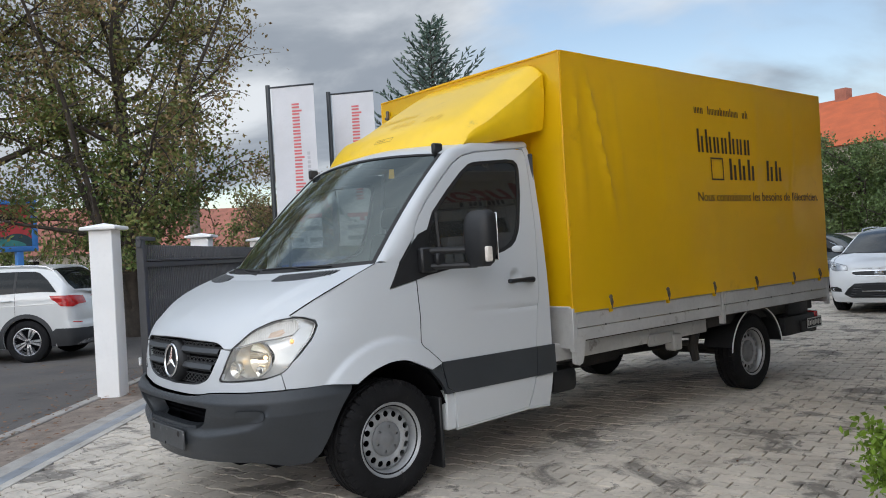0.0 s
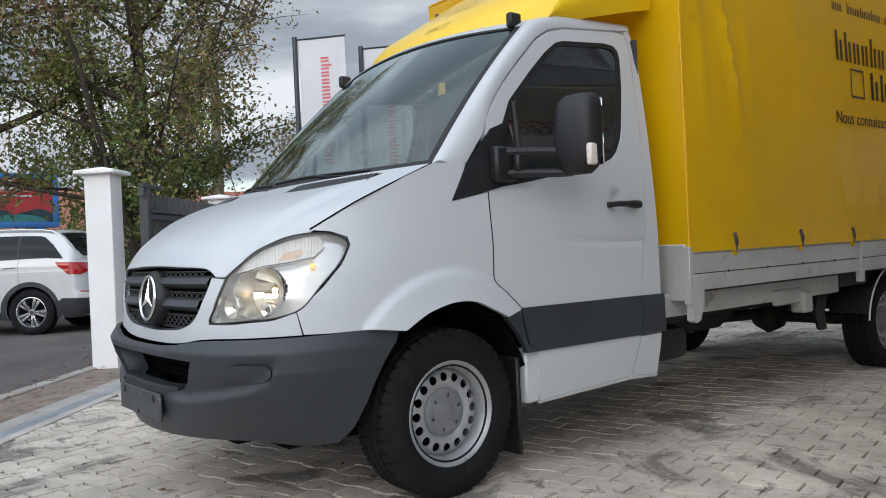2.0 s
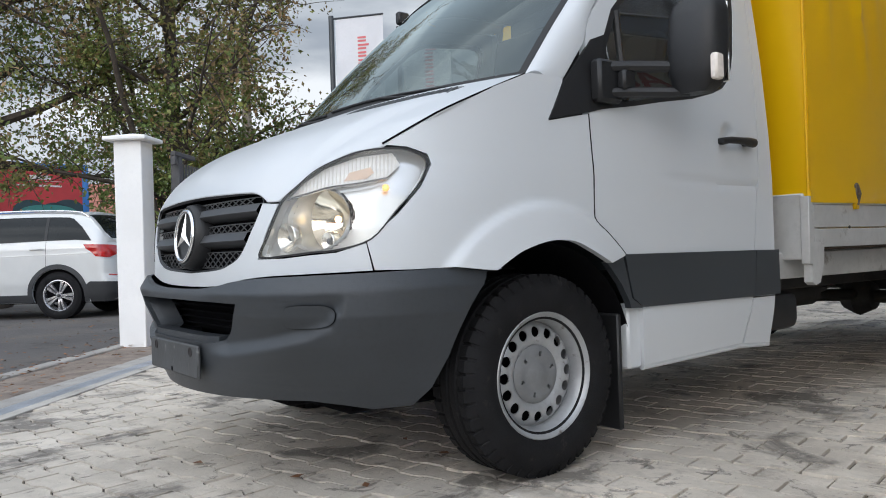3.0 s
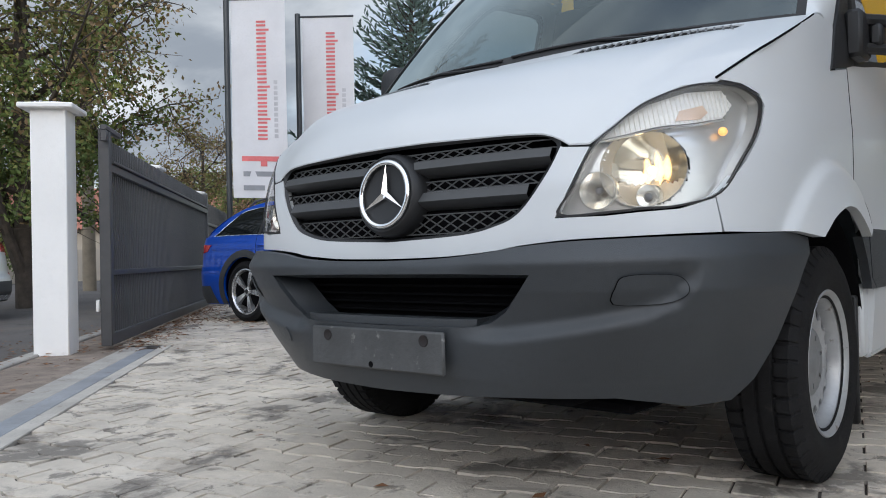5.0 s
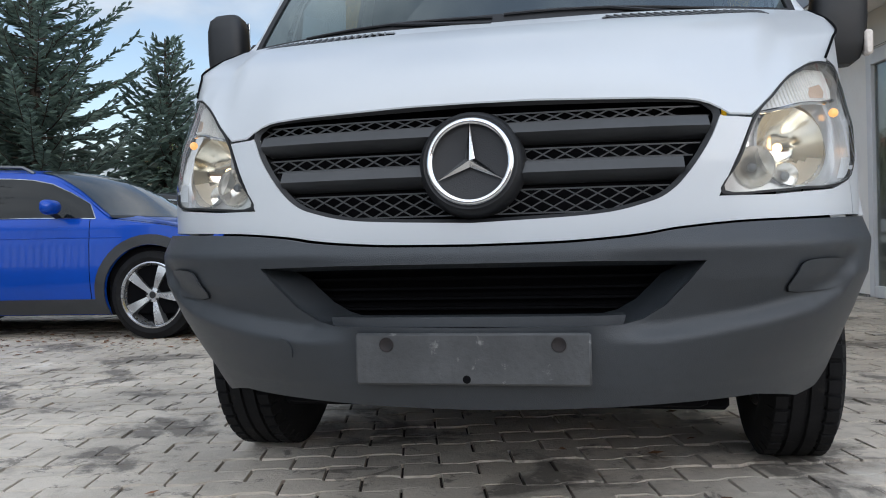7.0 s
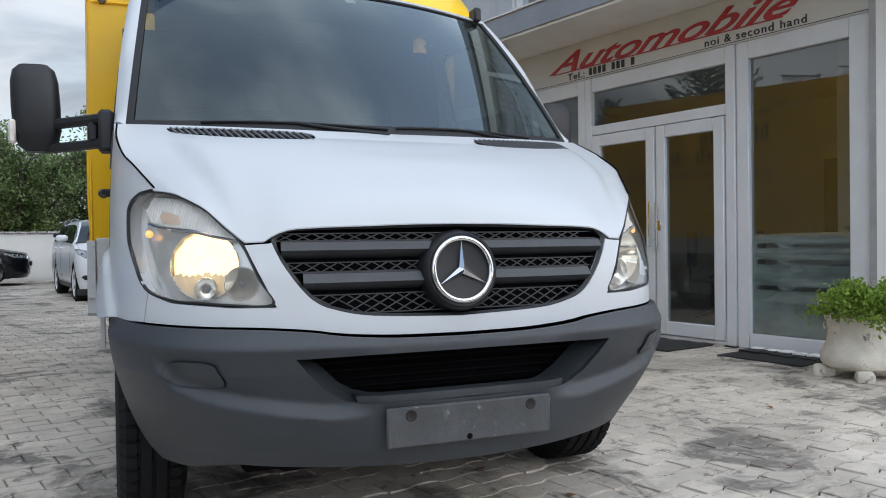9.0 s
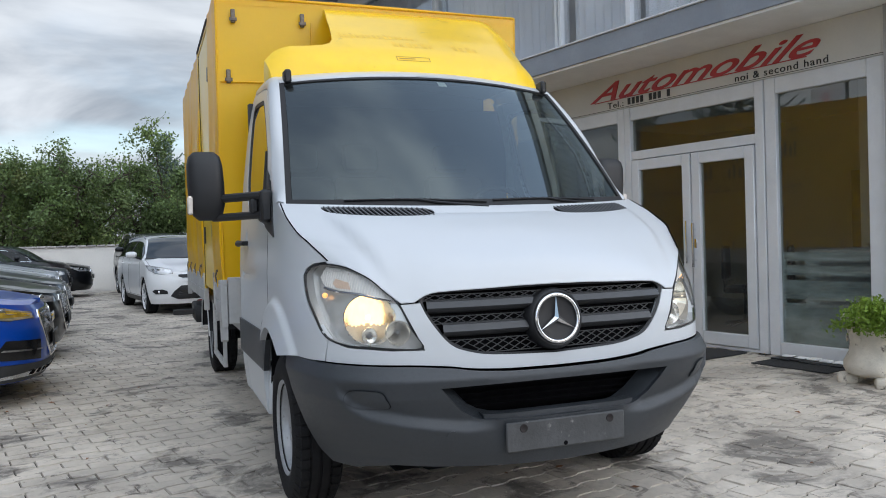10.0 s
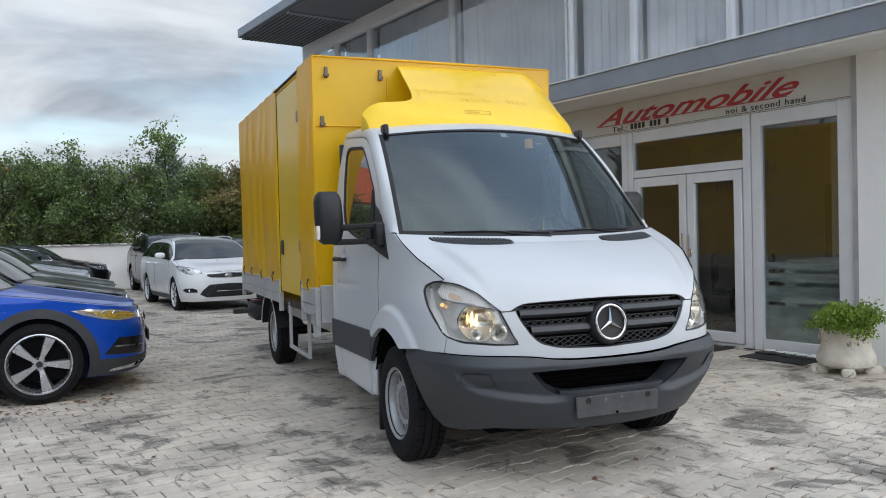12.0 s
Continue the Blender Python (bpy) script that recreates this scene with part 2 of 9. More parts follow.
def lathe(bm, profile, n=48, m=None, close=False):
    """Turns (radius, height) about the local x axis."""
    rings = []
    for k in range(n):
        a = 2 * math.pi * k / n
        rings.append([bm.verts.new((h, r * math.cos(a), r * math.sin(a))) for r, h in profile])
    for k in range(n):
        a, b = rings[k], rings[(k + 1) % n]
        for i in range(len(profile) - (0 if close else 1)):
            j = (i + 1) % len(profile)
            bm.faces.new((a[i], b[i], b[j], a[j]))
    vs = [v for ring in rings for v in ring]
    if m is not None:
        bmesh.ops.transform(bm, matrix=m, verts=vs)
    return vs


def tube(bm, pts, r, n=8, cap=True):
    """A round bar along a line of points; r may be one number or one a point."""
    pts = [Vector([float(c) for c in p]) for p in pts]
    rs = [float(q) for q in r] if isinstance(r, (list, tuple)) else [float(r)] * len(pts)
    rings = []
    side = None
    for i, p in enumerate(pts):
        d = (pts[min(i + 1, len(pts) - 1)] - pts[max(i - 1, 0)]).normalized()
        if side is None:
            side = d.orthogonal().normalized()
        side = (side - d * side.dot(d)).normalized()
        up = d.cross(side)
        rings.append([bm.verts.new(p + rs[i] * (math.cos(2 * math.pi * k / n) * side + math.sin(2 * math.pi * k / n) * up)) for k in range(n)])
    for a, b in zip(rings, rings[1:]):
        for k in range(n):
            bm.faces.new((a[k], a[(k + 1) % n], b[(k + 1) % n], b[k]))
    if cap:
        bm.faces.new(rings[0][::-1])
        bm.faces.new(rings[-1])


def curve(pts, n=8, closed=False):
    """A smooth line through points (Catmull-Rom)."""
    p = [np.array(q, float) for q in pts]
    out = []
    last = len(p) if closed else len(p) - 1
    for i in range(last):
        if closed:
            a, b, c, d = p[i - 1], p[i], p[(i + 1) % len(p)], p[(i + 2) % len(p)]
        else:
            a, b, c, d = p[max(i - 1, 0)], p[i], p[i + 1], p[min(i + 2, len(p) - 1)]
        for k in range(n):
            t = k / n
            out.append(0.5 * (2 * b + (c - a) * t + (2 * a - 5 * b + 4 * c - d) * t * t + (3 * b - a - 3 * c + d) * t**3))
    if not closed:
        out.append(p[-1])
    return [tuple(q) for q in out]


def inside(pts, loop):
    x, y = pts[:, 0], pts[:, 1]
    hit = np.zeros(len(pts), bool)
    lx, ly = loop[:, 0], loop[:, 1]
    for i in range(len(loop)):
        x1, y1, x2, y2 = lx[i - 1], ly[i - 1], lx[i], ly[i]
        if y1 == y2:
            continue
        hit ^= ((y1 > y) != (y2 > y)) & (x < (x2 - x1) * (y - y1) / (y2 - y1) + x1)
    return hit


def dense(loop, d):
    out = []
    for i in range(len(loop)):
        a, b = np.array(loop[i], float), np.array(loop[(i + 1) % len(loop)], float)
        k = max(1, int(round(np.linalg.norm(b - a) / d)))
        out += [a + (b - a) * j / k for j in range(k)]
    return np.array(out)


def sheet(outline, mp, d=0.03, holes=(), lip=0.015, off=0.0, aspect=1.0):
    """A panel cut out of the surface mp(u, v, off) along an outline, with holes, its rims turned inwards by lip."""
    from mathutils.geometry import delaunay_2d_cdt
    sc = np.array([1.0, aspect])
    loops = [dense([np.array(q) * sc for q in lp], d) for lp in (outline, *holes)]
    lo, hi = loops[0].min(0), loops[0].max(0)
    gx, gy = np.arange(lo[0] + d * 0.5, hi[0], d), np.arange(lo[1] + d * 0.5, hi[1], d)
    grid = np.array([(x, y) for x in gx for y in gy]).reshape(-1, 2)
    if len(grid):
        ok = inside(grid, loops[0])
        for h in loops[1:]:
            ok &= ~inside(grid, h)
        grid = grid[ok]
        if len(grid):
            rim = np.concatenate(loops)
            near = np.array([np.min(np.sum((rim - g) ** 2, 1)) for g in grid])
            grid = grid[near > (0.5 * d) ** 2]
    verts, edges, at = [], [], 0
    for lp in loops:
        verts += [Vector(q) for q in lp]
        edges += [(at + i, at + (i + 1) % len(lp)) for i in range(len(lp))]
        at += len(lp)
    verts += [Vector(q) for q in grid]
    vs, _, fs, _, _, _ = delaunay_2d_cdt(verts, edges, [], 0, 1e-6)
    uv = np.array([tuple(v) for v in vs])
    cen = np.array([uv[list(f)].mean(0) for f in fs])
    ok = inside(cen, loops[0])
    for h in loops[1:]:
        ok &= ~inside(cen, h)
    bm = bmesh.new()
    uvs = uv / sc
    bv = [bm.verts.new(mp(u, v, off)) for u, v in uvs]
    for f, good in zip(fs, ok):
        if good:
            try:
                bm.faces.new([bv[i] for i in f])
            except ValueError:
                pass
    bm.normal_update()
    pick = next(iter(bm.faces))
    mid = uvs[[i for i, v in enumerate(bv) if v in pick.verts]].mean(0)
    out = Vector(mp(*mid, off + 0.01)) - Vector(mp(*mid, off))
    if pick.normal.dot(out) < 0:
        bmesh.ops.reverse_faces(bm, faces=bm.faces[:])
    if lip:
        place = {v: uvs[i] for i, v in enumerate(bv)}
        for e in [e for e in bm.edges if len(e.link_faces) == 1]:
            f = e.link_faces[0]
            lp = next(x for x in f.loops if x.edge == e)
            a, b = lp.vert, lp.link_loop_next.vert
            q = [bm.verts.new(a.co), bm.verts.new(mp(*place[a], off - lip)), bm.verts.new(mp(*place[b], off - lip)), bm.verts.new(b.co)]
            bm.faces.new(q)
    for v in [v for v in bm.verts if not v.link_faces]:
        bm.verts.remove(v)
    return bm


def mirrored(bm):
    """The same piece on the other side of the car's middle."""
    b2 = bm.copy()
    for v in b2.verts:
        v.co.x = -v.co.x
    bmesh.ops.reverse_faces(b2, faces=b2.faces[:])
    return b2


def both(name, bm, material, parent, label=""):
    other = mirrored(bm)
    return part(name, bm, material, parent, label), part(name, other, material, parent, label)


def letters(name, text, size, m, material, parent=None, depth=0.002, shear=0.0, spacing=1.0, bold=0.0, width=None):
    """Words in the built-in font, as flat raised pieces."""
    cu = bpy.data.curves.new(name, "FONT")
    cu.body, cu.size, cu.extrude, cu.shear, cu.space_character, cu.offset = text, size, depth, shear, spacing, bold
    tmp = bpy.data.objects.new(name, cu)
    scene.collection.objects.link(tmp)
    bpy.context.view_layer.update()
    me = bpy.data.meshes.new_from_object(tmp.evaluated_get(bpy.context.evaluated_depsgraph_get()))
    bpy.data.objects.remove(tmp)
    bpy.data.curves.remove(cu)
    if width:
        xs = [v.co.x for v in me.vertices]
        k = width / (max(xs) - min(xs))
        x0 = min(xs)
        for v in me.vertices:
            v.co.x = (v.co.x - x0) * k
    me.materials.append(material)
    ob = new(name, me)
    if parent is not None:
        ob.parent = parent
    ob.matrix_world = m
    return ob


# ---- the box truck: cab ----
truck = thing("box_truck", pose(0, 0, 0), "white cab box truck with a yellow tarpaulin body and lit headlights", "truck")

def cab_w(z):
    return 0.012 + float(np.interp(z, [0.3, 0.5, 0.8, 1.1, 1.3, 1.45, 1.64, 1.8, 2.0, 2.1, 2.2, 2.3], [0.965, 0.985, 0.99, 0.988, 0.978, 0.966, 0.949, 0.93, 0.904, 0.886, 0.862, 0.80]))


def cab_l(z):
    return float(np.interp(z, [0.3, 0.7, 0.8, 0.9, 1.0, 1.05, 1.10, 1.15, 1.3], [0.93, 0.93, 0.926, 0.922, 0.914, 0.912, 0.916, 0.912, 0.85]))


def plan_table(n, w, l):
    th = np.linspace(0, math.pi / 2, 400)
    x, y = np.sin(th) ** (2 / n), -np.cos(th) ** (2 / n)
    s = np.concatenate([[0], np.cumsum(np.hypot(np.diff(x) * w, np.diff(y) * l))])
    return s, x, y


# plan of the nose: squarer at the grille, rounder at the hood
NA, NB = 2.75, 3.6
SA, XA, YA = plan_table(NA, 1.0, 0.93)
SB, XB, YB = plan_table(NB, 1.0, 0.93)
S0 = float(SB[-1])
TS = np.linspace(0, S0, 400)
XA, YA = np.interp(TS / S0, SA / SA[-1], XA), np.interp(TS / S0, SA / SA[-1], YA)
XB, YB = np.interp(TS, SB, XB), np.interp(TS, SB, YB)


def square(z):
    return float(np.interp(z, [0.9, 1.0, 1.13], [1.0, 0.8, 0.0]))


def wrap(s, z, off=0.0):
    """The cab's outer skin: s runs round the nose from its middle and back along the side."""
    a, g = abs(s), (1 if s >= 0 else -1)
    w, l = cab_w(z), cab_l(z)
    if a <= S0:
        k = square(z)
        cx = float(np.interp(a, TS, XA)) * (1 - k) + float(np.interp(a, TS, XB)) * k
        cy = float(np.interp(a, TS, YA)) * (1 - k) + float(np.interp(a, TS, YB)) * k
        e = NA + (NB - NA) * k - 1
        nx, ny = cx ** e / w, -abs(cy) ** e / l
        k = 1 / max(1e-6, math.hypot(nx, ny))
        return (g * (w * cx + off * nx * k), l * cy + off * ny * k, z)
    return (g * (w + off), a - S0, z)


def SX(x, z):
    g, k = (1 if x >= 0 else -1), square(z)
    return g * float(np.interp(min(1, abs(x) / cab_w(z)), XA * (1 - k) + XB * k, TS))


def SY(y, z):
    k = square(z)
    return S0 + y if y >= 0 else float(np.interp(y / cab_l(z), YA * (1 - k) + YB * k, TS))


def xz(pts):
    return [(SX(x, z), z) for x, z in pts]


def yz(pts):
    return [(SY(y, z), z) for y, z in pts]


HL_TOP = [(0.650, 0.994), (0.695, 1.046), (0.745, 1.100), (0.815, 1.145), (0.875, 1.161)]

# headlight outline on the wrap
HEADLIGHT = curve(xz([(0.568, 0.814), (0.604, 0.884), (0.650, 0.990), (0.695, 1.042), (0.745, 1.096), (0.815, 1.141), (0.875, 1.156)]) + yz([(-0.52, 1.152), (-0.468, 1.13), (-0.462, 1.10), (-0.505, 1.03), (-0.585, 0.945), (-0.66, 0.860)]) + xz([(0.84, 0.828), (0.765, 0.822), (0.685, 0.815)]), 4, True)
GRILLE_H = curve(xz([(0.0, 1.047), (0.30, 1.041), (0.51, 1.036), (0.556, 1.022), (0.572, 0.995), (0.545, 0.935), (0.50, 0.868), (0.455, 0.822), (0.40, 0.797), (0.28, 0.774), (0.0, 0.762)]), 4)
GRILLE = [(-q, z) for q, z in GRILLE_H[::-1]] + GRILLE_H[1:-1]

# nose panel: from hood edge to bumper, round to the fender seam
g = 0.004
nose_r = xz(curve([(0.0, 0.712), (0.20, 0.715), (0.32, 0.722), (0.40, 0.730), (0.47, 0.741), (0.60, 0.752), (0.745, 0.757), (0.909, 0.763)], 5)) + xz([(0.8985, 0.849), (0.84, 0.822), (0.765, 0.816), (0.685, 0.809), (0.562, 0.808), (0.598, 0.884), (0.644, 0.988), (0.578, 0.992)] + curve([(0.572, 0.995), (0.545, 0.935), (0.50, 0.868), (0.455, 0.822), (0.40, 0.797), (0.28, 0.774), (0.0, 0.762)], 5))
nose = nose_r + [(-s, z) for s, z in nose_r[::-1][1:-1]]
part("nose_panel", sheet(nose, wrap, 0.022, lip=0.03), WHITE, truck)

# fender, from headlight back to the door seam, round the wheel arch
ARCH_IN = [(-0.27, 0.742), (-0.215, 0.775), (-0.141, 0.811), (-0.018, 0.840), (0.101, 0.836), (0.202, 0.797), (0.298, 0.752), (0.38, 0.665), (0.425, 0.585), (0.431, 0.572)]
seam_front = [(0.401, 0.781), (0.30, 0.868), (0.259, 0.907), (0.259, 1.0), (0.262, 1.078), (0.258, 1.20), (0.256, 1.31)]
hood_side = [(-0.045, 1.432), (-0.213, 1.366), (-0.385, 1.284), (-0.52, 1.205), (-0.585, 1.166)]
fender = yz([(-0.55, 0.762), (-0.403, 0.764), (-0.27, 0.748)] + curve(ARCH_IN[:7], 4)[1:] + [(0.385, 0.775)] + [(y - 0.007, z) for y, z in seam_front] + [(0.04, 1.270), (0.128, 1.418), (0.132, 1.436), (-0.03, 1.436)] + hood_side + [(-0.518, 1.158), (-0.458, 1.134), (-0.452, 1.10), (-0.497, 1.026), (-0.577, 0.942), (-0.650, 0.860)])
fender[-1] = (SX(0.900, 0.852), 0.852)
fender.append((SX(0.912, 0.764), 0.764))


def flared(s, z, off=0.0):
    """The skin with the lip that stands proud round the wheel."""
    y = s - S0 if s > S0 else wrap(s, z)[1]
    r = math.hypot(y, (z - 0.36) * 0.92)
    q = min(1.0, max(0.0, (0.580 - r) / 0.034))
    bulge = 0.022 * q * q * (3 - 2 * q) + 0.20 * max(0.0, 0.560 - r)
    return wrap(s, z, off + bulge)


both("fender", sheet(fender, flared, 0.013, lip=0.03), WHITE, truck)
# liner in cavity black, so the arch's shade is in its colour
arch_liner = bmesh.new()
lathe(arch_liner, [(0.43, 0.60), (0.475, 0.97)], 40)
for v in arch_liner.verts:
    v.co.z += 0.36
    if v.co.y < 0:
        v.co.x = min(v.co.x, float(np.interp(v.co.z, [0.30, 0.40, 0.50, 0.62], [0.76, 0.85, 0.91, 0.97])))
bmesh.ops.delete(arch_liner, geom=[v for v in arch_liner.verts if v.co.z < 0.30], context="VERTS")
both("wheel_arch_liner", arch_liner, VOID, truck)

# doors
door_rear = [(1.206, 0.362), (1.271, 0.568), (1.285, 0.774), (1.316, 1.016), (1.340, 1.112), (1.381, 1.607), (1.392, 1.944), (1.397, 2.14)]
door_top = [(1.385, 2.185), (1.30, 2.19), (0.903, 2.150), (0.785, 2.122), (0.684, 2.065), (0.55, 1.945), (0.415, 1.817), (0.325, 1.71), (0.283, 1.64), (0.273, 1.581), (0.262, 1.42)]
door = yz([(0.532, 0.340), (1.196, 0.364)] + door_rear[1:] + door_top + seam_front[::-1][:-1] + [(0.405, 0.781), (0.430, 0.70), (0.447, 0.62), (0.514, 0.572), (0.520, 0.45)])
GLASSLINE = [(0.335, 1.335), (0.52, 1.362), (0.687, 1.392), (0.90, 1.424), (1.052, 1.462), (1.13, 1.492), (1.175, 1.53), (1.215, 1.593), (1.238, 1.66), (1.285, 1.86), (1.310, 2.042), (1.305, 2.08), (1.275, 2.108), (1.20, 2.113), (0.88, 2.085), (0.82, 2.068), (0.732, 2.010), (0.60, 1.895), (0.441, 1.742), (0.365, 1.60), (0.325, 1.48)]
door_bm = sheet(door, wrap, 0.017, holes=[yz(GLASSLINE)], lip=0.035)
# pressed line along the door
for v in door_bm.verts:
    if v.co.z < 1.11:
        k = math.exp(-(((v.co.z - 1.075 + 0.03 * (v.co.y - 0.8)) / 0.014) ** 2))
        k *= min(1.0, max(0.0, (v.co.y - 0.62) / 0.35))
        v.co.x -= 0.011 * k
    # finger dish above the handle
    k = max(0.0, 1 - ((v.co.y - 1.135) / 0.050) ** 2 - ((v.co.z - 1.283) / 0.046) ** 2)
    v.co.x -= 0.020 * math.sqrt(k)
doors = both("door", door_bm, WHITE, truck)
frame_in = [(0.365, 1.365), (0.55, 1.388), (0.687, 1.412), (0.90, 1.446), (1.045, 1.484), (1.11, 1.51), (1.155, 1.55), (1.19, 1.605), (1.213, 1.67), (1.260, 1.87), (1.285, 2.042), (1.278, 2.068), (1.25, 2.085), (1.19, 2.089), (0.885, 2.061), (0.835, 2.045), (0.75, 1.99), (0.62, 1.875), (0.468, 1.73), (0.395, 1.59), (0.358, 1.47)]
for sgn, d in ((1, doors[0]), (-1, doors[1])):
    def sw(s, z, off=0.0, sgn=sgn):
        x, y, zz = wrap(s, z, off)
        return (sgn * x, y, zz)
    part("window_frame", sheet(yz(GLASSLINE), sw, 0.03, holes=[yz(frame_in)], lip=0.02, off=-0.004), SEAL, d)
    part("window_glass", sheet(yz(frame_in), sw, 0.05, lip=0.0, off=-0.010), SIDEGLASS, d, "dark tinted door window").visible_shadow = False
    bm = bmesh.new()
    tube(bm, [sw(SY(0.475, 1.38), 1.38, -0.006), sw(SY(0.475, 1.74), 1.74, -0.006)], 0.014, 6)
    part("window_divider", bm, SEAL, d)
    # mirror triangle
    tri = yz([(0.041, 1.276), (0.262, 1.318), (0.335, 1.335), (0.325, 1.48), (0.365, 1.60), (0.38, 1.63), (0.30, 1.60), (0.261, 1.556), (0.136, 1.424)])
    part("mirror_base_trim", sheet(tri, sw, 0.03, lip=0.012, off=0.006), BLACK, d)
    band = yz([(0.512, 0.572), (1.272, 0.568), (1.285, 0.774), (0.405, 0.781), (0.425, 0.70), (0.45, 0.61)])
    part("rubbing_strip", sheet(band, sw, 0.03, lip=0.012, off=0.010), PLASTIC, d, "dark grey plastic side strip")
    bm = bmesh.new()
    x0 = cab_w(1.25)
    for y in (1.070, 1.245):
        box(bm, (x0 - 0.01, y - 0.018, 1.238), (x0 + 0.035, y + 0.018, 1.266), 0.006)
    tube(bm, [(x0 + 0.030, 1.038, 1.250), (x0 + 0.040, 1.09, 1.254), (x0 + 0.042, 1.15, 1.254), (x0 + 0.040, 1.215, 1.252), (x0 + 0.034, 1.268, 1.251)], [0.013, 0.015, 0.015, 0.020, 0.021], 10)
    if sgn < 0:
        for v in bm.verts:
            v.co.x = -v.co.x
        bmesh.ops.reverse_faces(bm, faces=bm.faces[:])
    part("door_handle", bm, BLACK, d, "black plastic door handle")

# corner post behind the door, sill
post = yz([(1.276, 0.566), (1.288, 0.774), (1.320, 1.016), (1.344, 1.112), (1.385, 1.607), (1.396, 1.944), (1.402, 2.145), (1.392, 2.20), (1.44, 2.215), (1.452, 2.1), (1.450, 1.8), (1.450, 1.074), (1.449, 0.564)])
both("rear_corner_post", sheet(post, wrap, 0.03, lip=0.04), WHITE, truck)
lower = yz([(1.212, 0.362), (1.276, 0.560), (1.448, 0.560), (1.415, 0.346)])
both("lower_corner_panel", sheet(lower, wrap, 0.03, lip=0.03), WHITE, truck)
band2 = yz([(1.277, 0.568), (1.478, 0.569), (1.470, 0.772), (1.289, 0.774)])
both("rear_rubbing_strip", sheet(band2, wrap, 0.03, lip=0.03, off=0.010), PLASTIC, truck)
band3 = yz([(0.303, 0.753), (0.39, 0.778), (0.415, 0.70), (0.44, 0.61), (0.505, 0.570), (0.434, 0.572), (0.425, 0.60), (0.38, 0.67)])
both("arch_rear_trim", sheet(band3, wrap, 0.02, lip=0.03, off=0.010), PLASTIC, truck)
bm = bmesh.new()
tube(bm, [(0.965, 0.535, 0.332), (0.968, 1.2, 0.352), (0.966, 1.42, 0.340)], 0.014, 8)
both("sill_edge", bm, WHITE, truck)
bm = slab((0.90, 0.45, 0.33), (0.975, 0.53, 0.585), 0.01)
both("sill_front_piece", bm, WHITE, truck)
bm = bmesh.new()
box(bm, (0.74, 0.40, 0.10), (0.965, 0.425, 0.55), 0.006)
both("mud_flap", bm, BLACK, truck)

# black inner shell added as the shade behind the gaps
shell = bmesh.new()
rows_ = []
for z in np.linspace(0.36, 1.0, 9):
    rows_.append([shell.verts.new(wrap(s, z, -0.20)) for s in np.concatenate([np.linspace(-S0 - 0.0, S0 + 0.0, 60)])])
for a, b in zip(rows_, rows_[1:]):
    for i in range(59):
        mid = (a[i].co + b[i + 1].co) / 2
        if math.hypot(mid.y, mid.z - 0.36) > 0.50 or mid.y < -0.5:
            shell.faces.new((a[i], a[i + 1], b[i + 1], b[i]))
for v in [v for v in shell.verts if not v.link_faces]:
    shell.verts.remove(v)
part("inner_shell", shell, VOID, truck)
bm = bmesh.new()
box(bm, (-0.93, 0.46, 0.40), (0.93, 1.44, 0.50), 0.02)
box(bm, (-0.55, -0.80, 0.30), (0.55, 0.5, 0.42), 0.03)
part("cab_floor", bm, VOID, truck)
# added black slab that keeps light off the ground below the cab
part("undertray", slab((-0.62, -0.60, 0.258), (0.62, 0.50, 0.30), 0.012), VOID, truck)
bm = bmesh.new()
box(bm, (-0.92, 1.43, 0.45), (0.92, 1.455, 2.16), 0.01)
part("cab_rear_wall", bm, TRIMDARK, truck)

# hood: front edge, side seam, windshield base
SIDE_H = curve([(0.872, -0.588, 1.170), (0.925, -0.46, 1.248), (0.955, -0.38, 1.292), (0.972, -0.213, 1.366), (0.968, -0.045, 1.434)], 30)
MID_H = curve([(0, -0.916, 1.050), (0, -0.893, 1.095), (0, -0.838, 1.150), (0, -0.70, 1.225), (0, -0.55, 1.293), (0, -0.40, 1.362), (0, -0.315, 1.400)], 30)
FRONT_H = [(x, wrap(SX(x, z), z)[1], z) for x, z in [(0, 1.050), (0.15, 1.049), (0.30, 1.044), (0.42, 1.041), (0.515, 1.036), (0.565, 1.020), (0.585, 1.000), (0.645, 0.998)]] + [wrap(SX(x, z), z, 0.0) for x, z in HL_TOP[1:]]
BACK_H = curve([(0, -0.315, 1.400), (0.35, -0.30, 1.404), (0.65, -0.225, 1.414), (0.85, -0.12, 1.426), (0.968, -0.045, 1.434)], 30)


SOFT_H = curve([tuple(FRONT_H[0]), tuple(wrap(SX(0.35, 1.050), 1.050)), tuple(wrap(SX(0.56, 1.058), 1.058)), tuple(wrap(SX(0.74, 1.102), 1.102)), tuple(FRONT_H[-1])], 30)


def along(line, t):
    line = np.array(line)
    k = np.concatenate([[0], np.cumsum(np.linalg.norm(np.diff(line, axis=0), axis=1))])
    k /= k[-1]
    return np.array([np.interp(t, k, line[:, i]) for i in range(3)])


